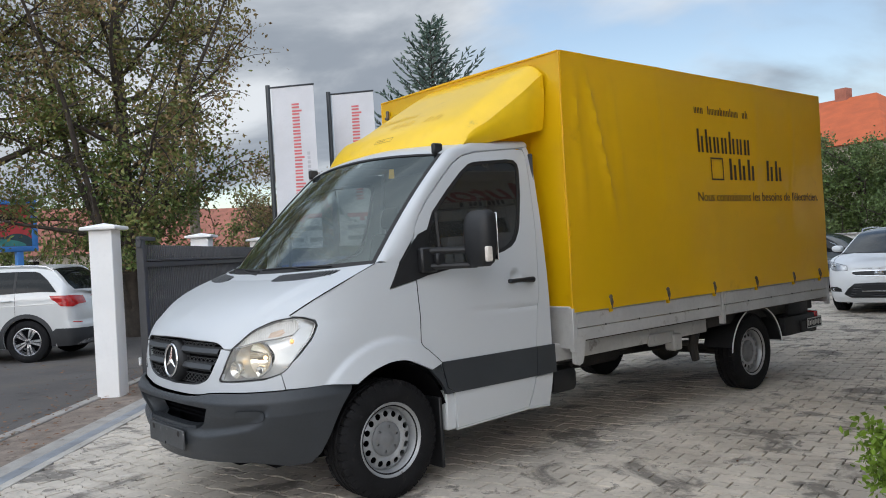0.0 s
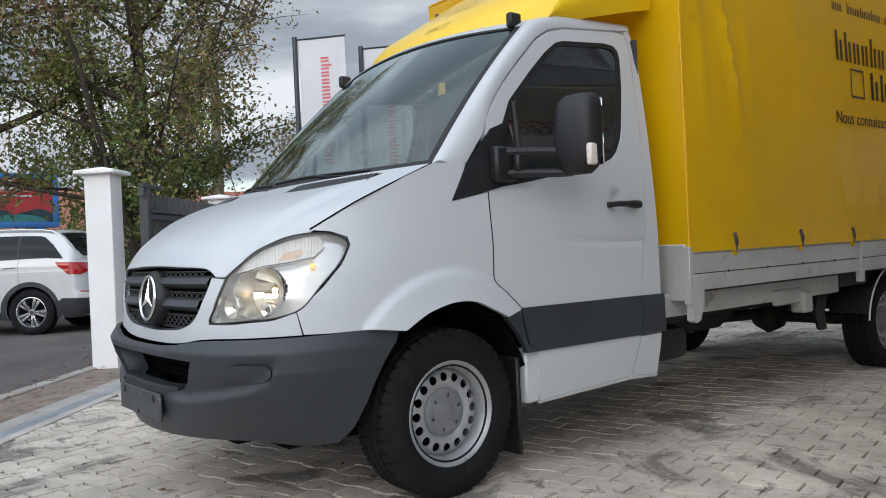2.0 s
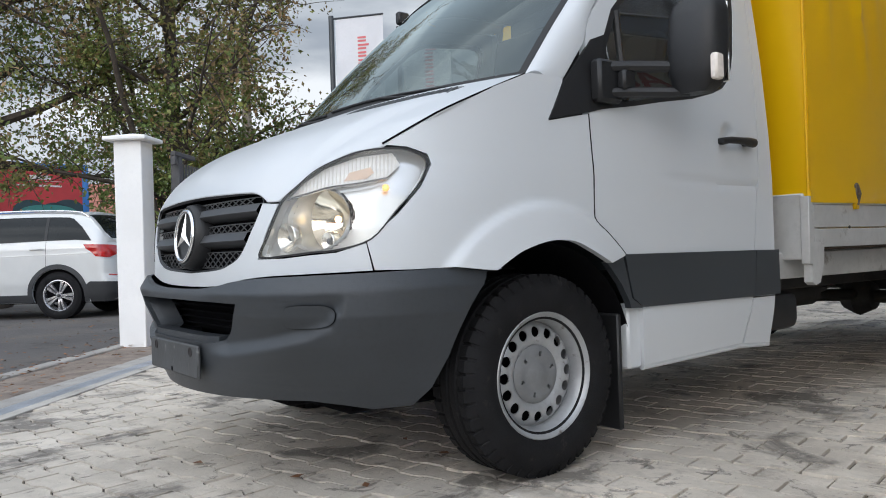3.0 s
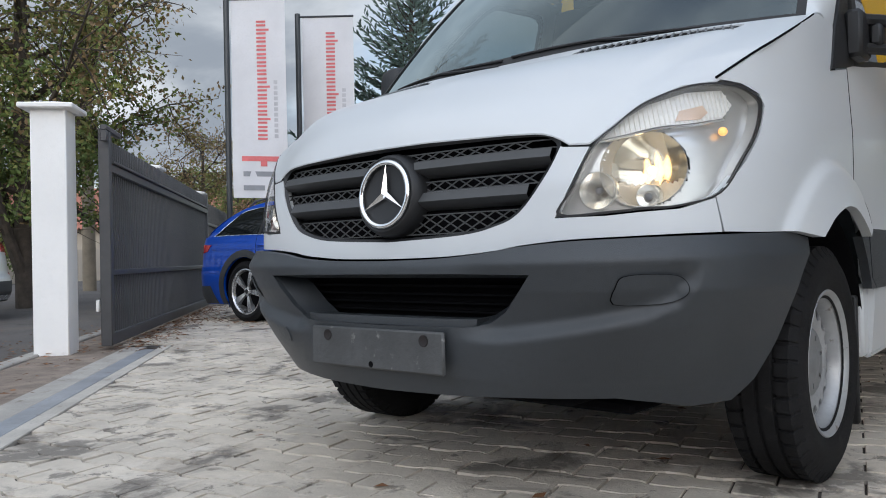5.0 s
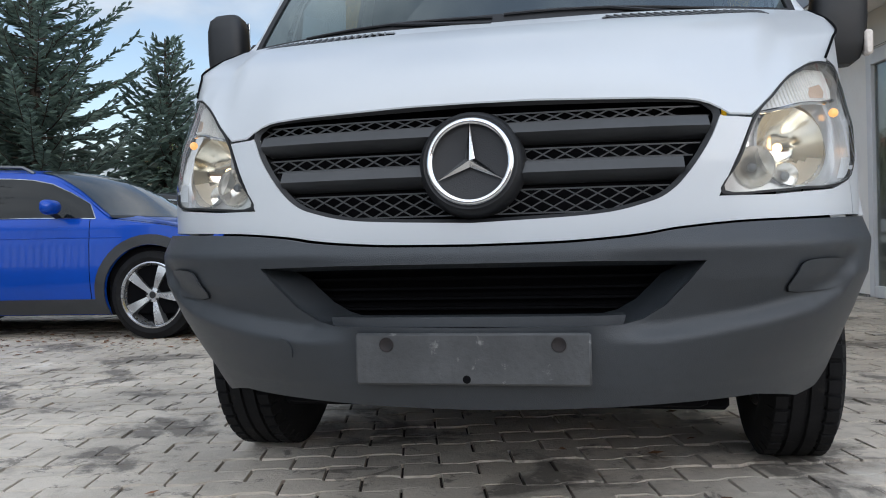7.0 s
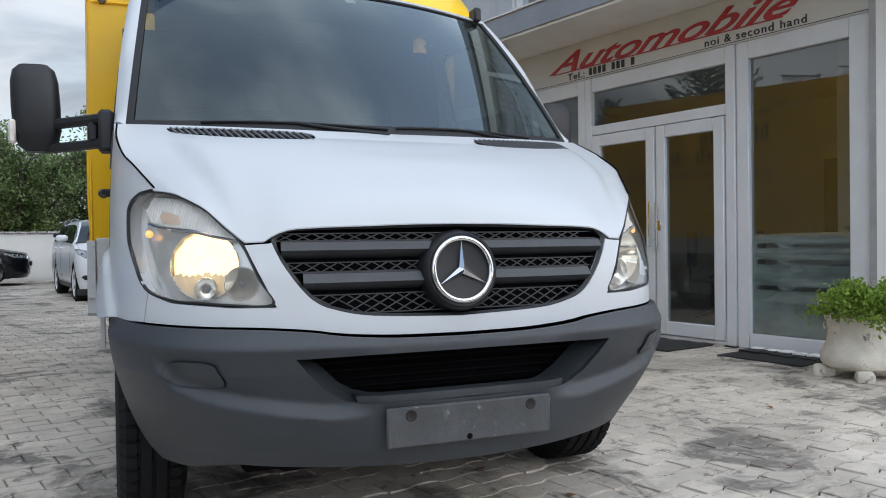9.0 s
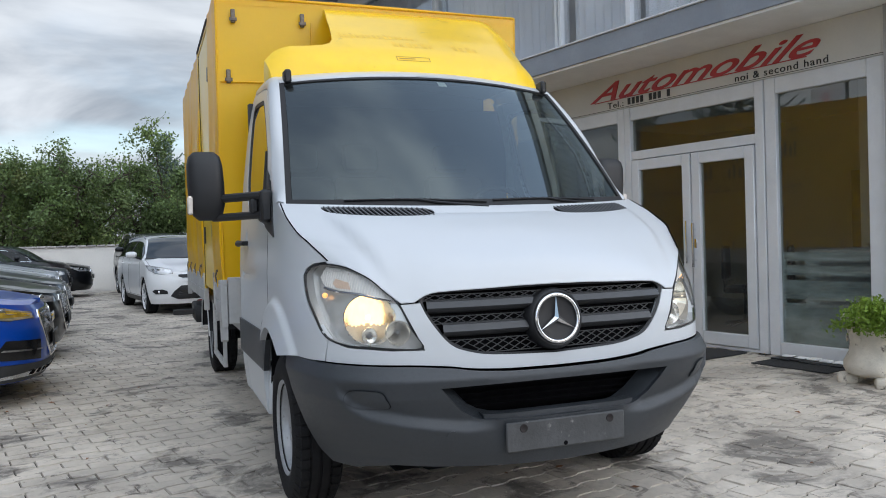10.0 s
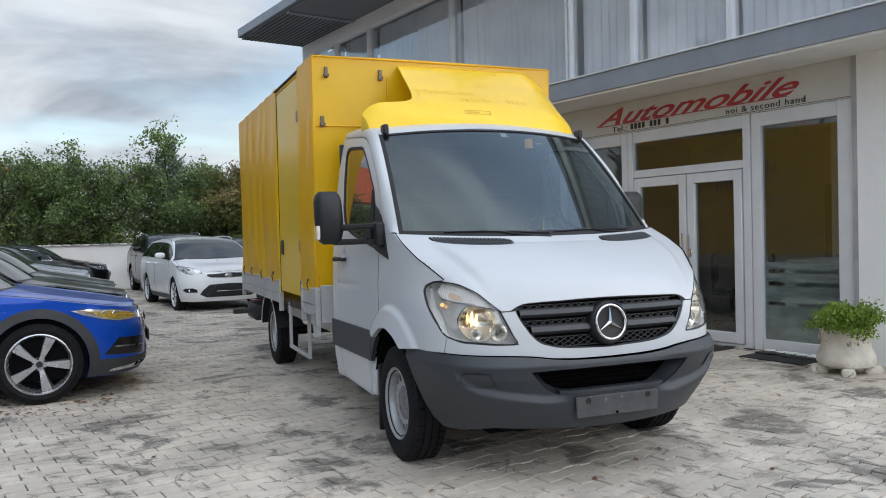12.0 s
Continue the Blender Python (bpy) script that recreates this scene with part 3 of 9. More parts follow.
def hood_at(u, v, off=0.0):
    g, a = (1 if u >= 0 else -1), min(1.0, abs(u))
    v = min(1.0, max(0.0, v))
    F, B, C, S = along(FRONT_H, a), along(BACK_H, a), along(MID_H, v), along(SIDE_H, v)
    soft = along(SOFT_H, a)
    local, F = F - soft, soft
    p = (1 - v) * F + v * B + (1 - a) * C + a * S - ((1 - a) * (1 - v) * np.array(MID_H[0]) + a * (1 - v) * np.array(SIDE_H[0]) + (1 - a) * v * np.array(MID_H[-1]) + a * v * np.array(SIDE_H[-1]))
    p = p + local * (1 - v) ** 6
    # raised middle with a soft ridge running back from the headlight
    ridge = 0.66 + 0.16 * v
    k = 1 / (1 + math.exp((a - ridge) * 85))
    p[2] += 0.030 * k * math.sin(math.pi * min(1, v * 1.15)) ** 0.8
    return (g * p[0], p[1] - 0.35 * off, p[2] + off)


hood_outline = [(-1 + 2 * i / 40, 0.0) for i in range(41)] + [(1.0, k / 16) for k in range(1, 17)] + [(1 - 2 * i / 40, 1.0) for i in range(1, 41)] + [(-1.0, 1 - k / 16) for k in range(1, 16)]
VENT = curve([(0.305, 0.89), (0.335, 0.955), (0.50, 0.968), (0.70, 0.966), (0.80, 0.95), (0.812, 0.92), (0.785, 0.85), (0.72, 0.80), (0.58, 0.792), (0.40, 0.80), (0.33, 0.83)], 4, True)
VENT_R = [(-u, v) for u, v in VENT[::-1]]
hood = part("hood", sheet(hood_outline, hood_at, 0.026, holes=[VENT, VENT_R], lip=0.004, aspect=2.2), WHITE, truck, "white hood with two black air vents")
for sg in (1, -1):
    pts = VENT if sg > 0 else VENT_R
    vent = part("air_vent", sheet(pts, hood_at, 0.05, lip=0.0, off=-0.025), VOID, hood, "black slatted hood vent")
    arr = np.array(pts)
    for k in range(20):
        u = sg * (0.335 + 0.45 * k / 19)
        us = arr[:, 0]
        near = arr[np.abs(us - u) < 0.03]
        lo, hi = near[:, 1].min(), near[:, 1].max()
        if hi - lo < 0.02:
            continue
        bm = bmesh.new()
        tube(bm, [hood_at(u + 0.014, lo, -0.001), hood_at(u, (lo + hi) / 2, 0.003), hood_at(u - 0.014, hi, -0.001)], 0.0042, 4)
        part("slat", bm, SLATGREY, vent)

# dark joints between hood, fender and door
bm = bmesh.new()
tube(bm, [(x + 0.002, y, z - 0.001) for x, y, z in SIDE_H], 0.0034, 6)
both("hood_joint", bm, VOID, truck)
bm = bmesh.new()
tube(bm, [flared(SY(y - 0.0035, z), z, -0.002) for y, z in curve(seam_front, 4)], 0.0036, 6)
both("door_joint", bm, VOID, truck)

# windshield


def shield_at(u, v, off=0.0):
    b = np.array((0.93 * u, -0.305 + 0.275 * u * u, 1.408 + 0.022 * u * u))
    t = np.array((0.835 * u, 0.535 + 0.105 * u * u, 2.185 - 0.045 * u * u))
    p = b + (t - b) * v
    k = 4 * v * (1 - v) * 0.022
    return (p[0], p[1] - 0.7 * (k + off), p[2] + 0.7 * (k + off))


shield = part("windshield", sheet([(-1, 0), (1, 0), (1, 1), (-1, 1)], shield_at, 0.06, lip=0.0, off=-0.004), WINDSHIELD, truck, "tinted curved windshield")
shield.visible_shadow = False
ring_o = [(-1.012, -0.01), (1.012, -0.01), (1.012, 1.012), (-1.012, 1.012)]
ring_i = [(-0.985, 0.03), (0.985, 0.03), (0.980, 0.985), (-0.980, 0.985)]
part("windshield_seal", sheet(ring_o, shield_at, 0.06, holes=[ring_i], lip=0.02, off=0.002), SEAL, shield)
bm = sheet([(0.06, 0.93), (0.12, 0.93), (0.12, 0.975), (0.06, 0.975)], shield_at, 0.05, lip=0.0, off=-0.010)
part("sticker", bm, surface("white_sticker", (0.7, 0.7, 0.66), 0.6), shield, "small pale sticker")
for x0, x1 in ((0.72, 0.02), (-0.02, -0.74)):
    bm = bmesh.new()
    pts = [shield_at(x0 + (x1 - x0) * k / 8, 0.008 + 0.016 * math.sin(math.pi * k / 10), 0.008) for k in range(9)]
    tube(bm, pts, [0.005] * 9, 6)
    tube(bm, [shield_at(x0, -0.02, 0.006), shield_at((x0 + x1) / 2 + 0.1, 0.004, 0.010), pts[4]], 0.006, 6)
    part("wiper", bm, BLACK, shield, "black wiper arm and blade")
bm = sheet([(-1.0, -0.028), (1.0, -0.028), (1.0, 0.03), (-1.0, 0.03)], shield_at, 0.05, lip=0.015, off=-0.006)
part("cowl_strip", bm, BLACK, shield)

# windshield pillar, roof edge and roof
side_line = [(0.04, 1.432), (0.136, 1.436), (0.215, 1.53), (0.262, 1.585), (0.29, 1.66), (0.325, 1.722), (0.412, 1.828), (0.546, 1.957), (0.68, 2.077), (0.782, 2.134), (0.902, 2.162), (1.15, 2.184), (1.30, 2.20), (1.455, 2.218)]


def pillar_at(u, v, off=0.0):
    """u runs up the windshield's side and back along the roof; v from the door edge over to the glass or roof."""
    yo, zo = [float(np.interp(u, np.linspace(0, 1, len(side_line)), [q[k] for q in side_line])) for k in (0, 1)]
    o = np.array((cab_w(zo), yo, zo))
    if u < 0.64:
        i = np.array(shield_at(1.008, u / 0.64))
    else:
        k = (u - 0.64) / 0.36
        i = np.array((0.842 - 0.08 * min(1, k * 1.6), 0.64 + 0.815 * k, 2.145 + 0.115 * min(1, k * 2.2) ** 0.7))
    c = np.array((o[0] - 0.004, 0.55 * o[1] + 0.45 * i[1] - 0.02, max(i[2], o[2]) * 0.5 + min(i[2], o[2]) * 0.5 + 0.035))
    c[0] = max(o[0], i[0]) + 0.004
    p = (1 - v) ** 2 * o + 2 * v * (1 - v) * c + v * v * i
    return (p[0] + 0.7 * off, p[1] - 0.3 * off, p[2] + 0.4 * off)


bm = sheet([(0, 0), (1, 0), (1, 0.12), (0, 0.12)], lambda u, v, off=0.0: pillar_at(u, v / 0.12, off), 0.02, lip=0.02)
both("windshield_pillar", bm, WHITE, truck)


def roof_at(u, v, off=0.0):
    e = np.array(pillar_at(0.64 + 0.36 * v, 1.0))
    f = abs(u)
    y = e[1] - (1 - v) * 0.105 * (1 - f * f) * 0.98
    z = e[2] + (0.045 * (1 - v) + 0.055 * v) * (1 - f * f)
    return (u * e[0], y, z + off)


part("roof", sheet([(-1, 0), (1, 0), (1, 1), (-1, 1)], roof_at, 0.06, lip=0.02), WHITE, truck)
part("headliner", sheet([(-0.98, 0.03), (0.98, 0.03), (0.98, 0.99), (-0.98, 0.99)], roof_at, 0.06, lip=0.0, off=-0.025), TRIMDARK, truck)
# upper edge of the cab's rear wall, up to the roof
bm = bmesh.new()
rows_ = [[bm.verts.new((x, y, z if k else 2.0)) for k in (0, 1)] for x, y, z in [roof_at(-0.99 + 1.98 * i / 24, 0.985, -0.012) for i in range(25)]]
for a, b in zip(rows_, rows_[1:]):
    bm.faces.new((a[0], b[0], b[1], a[1]))
part("rear_header", bm, TRIMDARK, truck)

# ---- bumper ----
NB1, NB0 = 3.7, 2.2
BS, BX, BY = plan_table(NB1, 1.0, 0.99)
B0 = float(BS[-1])
LS, LX, LY = plan_table(NB0, 1.0, 0.99)
BG = np.linspace(0, B0, 400)
BX, BY = np.interp(BG, BS, BX), np.interp(BG, BS, BY)
LX, LY = np.interp(BG / B0, LS / LS[-1], LX), np.interp(BG / B0, LS / LS[-1], LY)


def bump_k(z):
    return float(np.interp(z, [0.30, 0.37, 0.44, 0.52, 0.62], [1.0, 0.82, 0.55, 0.28, 0.0]))


def bump_l(z):
    return float(np.interp(z, [0.28, 0.33, 0.38, 0.44, 0.505, 0.53, 0.60, 0.692, 0.704, 0.77], [0.935, 0.958, 0.976, 0.986, 0.993, 0.996, 0.992, 0.992, 0.986, 0.946]))


def bump_w(z):
    return float(np.interp(z, [0.28, 0.35, 0.5, 0.62, 0.705, 0.77], [0.955, 0.972, 0.99, 1.006, 1.016, 0.998]))


def crease(x):
    """Height of the line under the scoop that runs from the intake to the fog lamp."""
    return float(np.interp(x, [0.28, 0.43, 0.55, 0.66, 0.785, 0.85, 0.885, 0.90], [0.490, 0.490, 0.505, 0.523, 0.553, 0.585, 0.63, 0.685]))


def bump_at(s, z, off=0.0):
    a, g = abs(s), (1 if s >= 0 else -1)
    w, l = bump_w(z), bump_l(z)
    if a > B0:
        return (g * (w + off), a - B0, z)
    k = bump_k(z)
    cx, cy = float(np.interp(a, BG, BX * (1 - k) + LX * k)), float(np.interp(a, BG, BY * (1 - k) + LY * k))
    e = NB1 + (NB0 - NB1) * k - 1
    # scoop that runs from the intake to the fog lamp
    x = w * cx
    zc = crease(x)
    scoop = 0.0
    if 0.28 < x < 0.91 and zc - 0.012 < z < 0.695:
        k = min(1.0, max(0.0, (z - zc) / (0.695 - zc)))
        q = min(1.0, (z - zc + 0.012) / 0.055)
        side_in, side_out = min(1.0, (x - 0.28) / 0.12), min(1.0, (0.91 - x) / 0.06)
        scoop = 0.046 * q * q * (3 - 2 * q) * (1 - k) ** 0.9 * side_in * side_out * side_out * (3 - 2 * side_out)
    nx, ny = cx**e / w, -abs(cy) ** e / l
    k = 1 / max(1e-6, math.hypot(nx, ny))
    o = off - scoop
    return (g * (w * cx + o * nx * k), l * cy + o * ny * k, z)


def BXS(x, z):
    return (1 if x >= 0 else -1) * float(np.interp(min(1, abs(x) / bump_w(z)), BX * (1 - bump_k(z)) + LX * bump_k(z), BG))


def BYS(y, z):
    return B0 + y if y >= 0 else float(np.interp(y / bump_l(z), BY * (1 - bump_k(z)) + LY * bump_k(z), BG))


half = [(BXS(x, z), z) for x, z in curve([(0, 0.706), (0.20, 0.709), (0.32, 0.716), (0.40, 0.724), (0.47, 0.735), (0.60, 0.746), (0.745, 0.751), (0.88, 0.755)], 5)] + [(BYS(y, z), z) for y, z in [(-0.40, 0.762), (-0.272, 0.748), (-0.30, 0.70), (-0.345, 0.64), (-0.380, 0.565), (-0.41, 0.47), (-0.445, 0.37), (-0.49, 0.310), (-0.60, 0.302)]] + [(BXS(x, z), z) for x, z in [(0.735, 0.318), (0.655, 0.335), (0.45, 0.333), (0.30, 0.330), (0, 0.326)]]
bump_outline = half + [(-s, z) for s, z in half[::-1][1:-1]]
intake = [(BXS(x, z), z) for x, z in [(-0.525, 0.664), (-0.30, 0.668), (0, 0.668), (0.30, 0.668), (0.525, 0.664), (0.485, 0.615), (0.44, 0.565), (0.39, 0.535), (0.34, 0.524), (0, 0.520), (-0.34, 0.524), (-0.39, 0.535), (-0.44, 0.565), (-0.485, 0.615)]]
bm = sheet(bump_outline, bump_at, 0.0085, holes=[intake], lip=0.02)
bumper = part("front_bumper", bm, PLASTIC, truck, "scuffed dark grey plastic front bumper")
# intake funnel
bm = bmesh.new()
ring0 = [bm.verts.new(bump_at(s, z, -0.018)) for s, z in dense(intake, 0.03)]
ring1 = []
for s, z in dense(intake, 0.03):
    p = np.array(bump_at(s, z))
    cx = p[0] * (0.86 if p[2] < 0.66 else 0.90)
    ring1.append(bm.verts.new((cx, p[1] + 0.075 + 0.05 * abs(p[0]), 0.605 + (p[2] - 0.605) * 0.80)))
for i in range(len(ring0)):
    j = (i + 1) % len(ring0)
    bm.faces.new((ring0[i], ring0[j], ring1[j], ring1[i]))
part("intake_funnel", bm, PLASTIC, bumper)
bm = bmesh.new()
box(bm, (-0.50, -0.80, 0.53), (0.50, -0.79, 0.68), 0.0)
for k in range(5):
    box(bm, (-0.48, -0.83, 0.55 + 0.025 * k), (0.48, -0.80, 0.556 + 0.025 * k), 0.0)
part("intake_grille", bm, VOID, bumper, "black intake grille")
bm = sheet([(BXS(x, z), z) for x, z in [(-0.345, 0.522), (0.345, 0.522), (0.35, 0.545), (-0.35, 0.545)]], bump_at, 0.03, lip=0.06, off=-0.012)
part("intake_step", bm, PLASTIC, bumper)
FOG = curve([(0.724, 0.588), (0.735, 0.63), (0.750, 0.655), (0.80, 0.661), (0.855, 0.657), (0.872, 0.635), (0.862, 0.607), (0.82, 0.588)], 3, True)
fog = [(BXS(x, z), z) for x, z in FOG]
fog_c = np.mean(np.array(fog), 0)
both("fog_lamp_gap", sheet([tuple(fog_c + (np.array(q) - fog_c) * 1.035) for q in fog], bump_at, 0.011, lip=0.0, off=0.004), VOID, bumper)
both("fog_lamp_cover", sheet(fog, bump_at, 0.011, lip=0.004, off=0.008), PLASTIC, bumper, "blank oval fog lamp cover")
cap = [(BXS(-x, z), z) for x, z in curve([(0.455, 0.445), (0.455, 0.475), (0.475, 0.492), (0.495, 0.475), (0.495, 0.445)], 3, True)]
part("tow_eye_cap", sheet(cap, bump_at, 0.015, lip=0.012, off=0.003), PLASTIC, bumper)
plate = part("number_plate_holder", slab((-0.272, -1.004, 0.391), (0.270, -0.990, 0.510), 0.005), surface("worn_grey_plate_plastic", (0.058, 0.060, 0.062), 0.6, var=0.2, scale=9, dark=(0.22, 0.22, 0.21), spots=0.25, bump=0.2), bumper, "empty worn grey number plate holder")
part("plate_mount", slab((-0.20, -0.995, 0.41), (0.20, -0.95, 0.50), 0.004), PLASTIC, bumper)
for x in (-0.197, 0.199):
    bm = bmesh.new()
    lathe(bm, [(0.0, 0.0008), (0.0115, 0.001), (0.0135, 0.0022), (0.0165, 0.0022), (0.0175, -0.001)], 24, pose(x, -1.004, 0.484, 0, 0, -90))
    part("screw", bm, surface("rusty_screw", (0.012, 0.008, 0.008), 0.7, var=0.5, scale=80), plate)
bm = bmesh.new()
lathe(bm, [(0.0, 0.001), (0.009, 0.001), (0.010, -0.001)], 16, pose(-0.01, -1.004, 0.405, 0, 0, -90))
part("hole", bm, VOID, plate)

# ---- grille ----
grille = part("radiator_grille", sheet(GRILLE, wrap, 0.04, lip=0.0, off=-0.06), VOID, truck, "black grille with two wide slats and honeycomb mesh")
bm = bmesh.new()
rim = dense(GRILLE, 0.02)
r0 = [bm.verts.new(wrap(s, z, -0.004)) for s, z in rim]
r1 = [bm.verts.new(wrap(s, z, -0.07)) for s, z in rim]
mid_g = np.array([0.0, 0.905])
r2 = [bm.verts.new(wrap(*(mid_g + (q - mid_g) * np.array([0.975, 0.94])), -0.012)) for q in rim]
for i in range(len(rim)):
    j = (i + 1) % len(rim)
    bm.faces.new((r0[i], r1[i], r1[j], r0[j]))
    bm.faces.new((r0[j], r2[j], r2[i], r0[i]))
part("grille_frame", bm, BLACK, grille)


def grille_half(z):
    return float(np.interp(z, [0.762, 0.775, 0.80, 0.825, 0.87, 0.935, 1.0, 1.04], [0.05, 0.28, 0.41, 0.46, 0.505, 0.548, 0.572, 0.53]))


for z0, z1 in ((0.957, 0.995), (0.862, 0.902)):
    bm = bmesh.new()
    n = 40
    hw = min(grille_half(z0), grille_half(z1)) - 0.01
    prof = [(z0 - 0.012, -0.05), (z0, -0.012), (z0 + 0.014, 0.004), (z1, -0.010), (z1 + 0.006, -0.05)]
    cols = [[bm.verts.new(wrap(SX(-hw + 2 * hw * k / n, z) if True else 0, z, o)) for z, o in prof] for k in range(n + 1)]
    for a, b in zip(cols, cols[1:]):
        for i in range(4):
            bm.faces.new((a[i], b[i], b[i + 1], a[i + 1]))
    part("slat", bm, surface("grille_slat_grey", (0.045, 0.047, 0.05), 0.42, var=0.15, scale=6), grille, "broad dark grey slat")
mesh_mat = surface("grille_mesh_plastic", (0.06, 0.062, 0.065), 0.38, var=0.1, scale=8)
for z0, z1 in ((0.998, 1.020), (0.906, 0.934), (0.782, 0.838)):
    bm = bmesh.new()
    hw = max(grille_half(z0), grille_half(z1)) - 0.012
    step = 0.104
    rows_n = 1 if z1 - z0 < 0.05 else 2
    hgt = (z1 - z0) / rows_n
    x = -hw
    while x < hw:
        for r in range(rows_n):
            za, zb = z0 + r * hgt, z0 + (r + 1) * hgt
            if max(abs(x), abs(x + step)) > grille_half(zb) + 0.02:
                continue
            for p, q in (((x, za), (x + step / 2, zb)), ((x, zb), (x + step / 2, za)), ((x + step / 2, zb), (x + step, za)), ((x + step / 2, za), (x + step, zb))):
                tube(bm, [wrap(SX(p[0], p[1]), p[1], -0.030), wrap(SX(q[0], q[1]), q[1], -0.030)], 0.0023, 4, False)
        x += step
    for z in (z0, z1):
        hw = grille_half(z) - 0.015
        tube(bm, [wrap(SX(-hw + 2 * hw * k / 24, z), z, -0.028) for k in range(25)], 0.0022, 4)
    part("mesh_insert", bm, mesh_mat, grille)
# round emblem on the grille: dark dish, bright ring, three tapering arms
em = pose(0, -0.938, 0.905, -6, 0, 0)
bm = bmesh.new()
lathe(bm, [(0.0, 0.004), (0.085, 0.004), (0.100, 0.0), (0.112, -0.004), (0.120, 0.004), (0.128, 0.03), (0.128, 0.06)], 56, em @ pose(0, 0, 0, 0, 0, 90))
emblem = part("emblem", bm, BLACK, grille, "round badge in black and chrome")
bm = bmesh.new()
ringp = [(0.0965 + 0.0085 * math.cos(a), -0.006 - 0.0085 * math.sin(a)) for a in [2 * math.pi * k / 10 for k in range(10)]]
lathe(bm, ringp, 64, em @ pose(0, 0, 0, 0, 0, 90), close=True)
part("badge_ring", bm, CHROME, emblem)
bm = bmesh.new()
c0 = bm.verts.new((0, -0.019, 0))
tips, notch = [], []
for k in range(3):
    a = math.pi / 2 + k * 2 * math.pi / 3
    tips.append(bm.verts.new((0.092 * math.cos(a), -0.007, 0.092 * math.sin(a))))
    b = a + math.pi / 3
    notch.append((bm.verts.new((0.0135 * math.cos(b), -0.006, 0.0135 * math.sin(b)))))
for k in range(3):
    bm.faces.new((c0, tips[k], notch[k]))
    bm.faces.new((c0, notch[k - 1], tips[k]))
bmesh.ops.transform(bm, matrix=em, verts=bm.verts[:])
part("badge_star", bm, CHROME, emblem, smooth=False)

# ---- headlights ----
hl_mid = np.mean(np.array(HEADLIGHT), 0)


def within_skin(p):
    """Below zero inside the cab's skin, above outside."""
    z = p[2]
    n = NA + (NB - NA) * square(z)
    return (abs(p[0]) / cab_w(z)) ** n + (min(0.0, p[1]) / -cab_l(z)) ** n - 1


def lamp_seat(x, z, back, ahead):
    """Where a reflector sits behind the lens, its axis (local x) leaning from the skin's normal towards the road."""
    s = SX(x, z)
    p, q = Vector(wrap(s, z, -back)), Vector(wrap(s, z, -back + 0.05))
    d = ((q - p).normalized() * (1 - ahead) + Vector((0, -1, 0)) * ahead).normalized()
    return Matrix.Translation(p) @ d.to_track_quat("X", "Z").to_matrix().to_4x4()


def handed(bm, sgn):
    if sgn > 0:
        return bm
    other = mirrored(bm)
    bm.free()
    return other


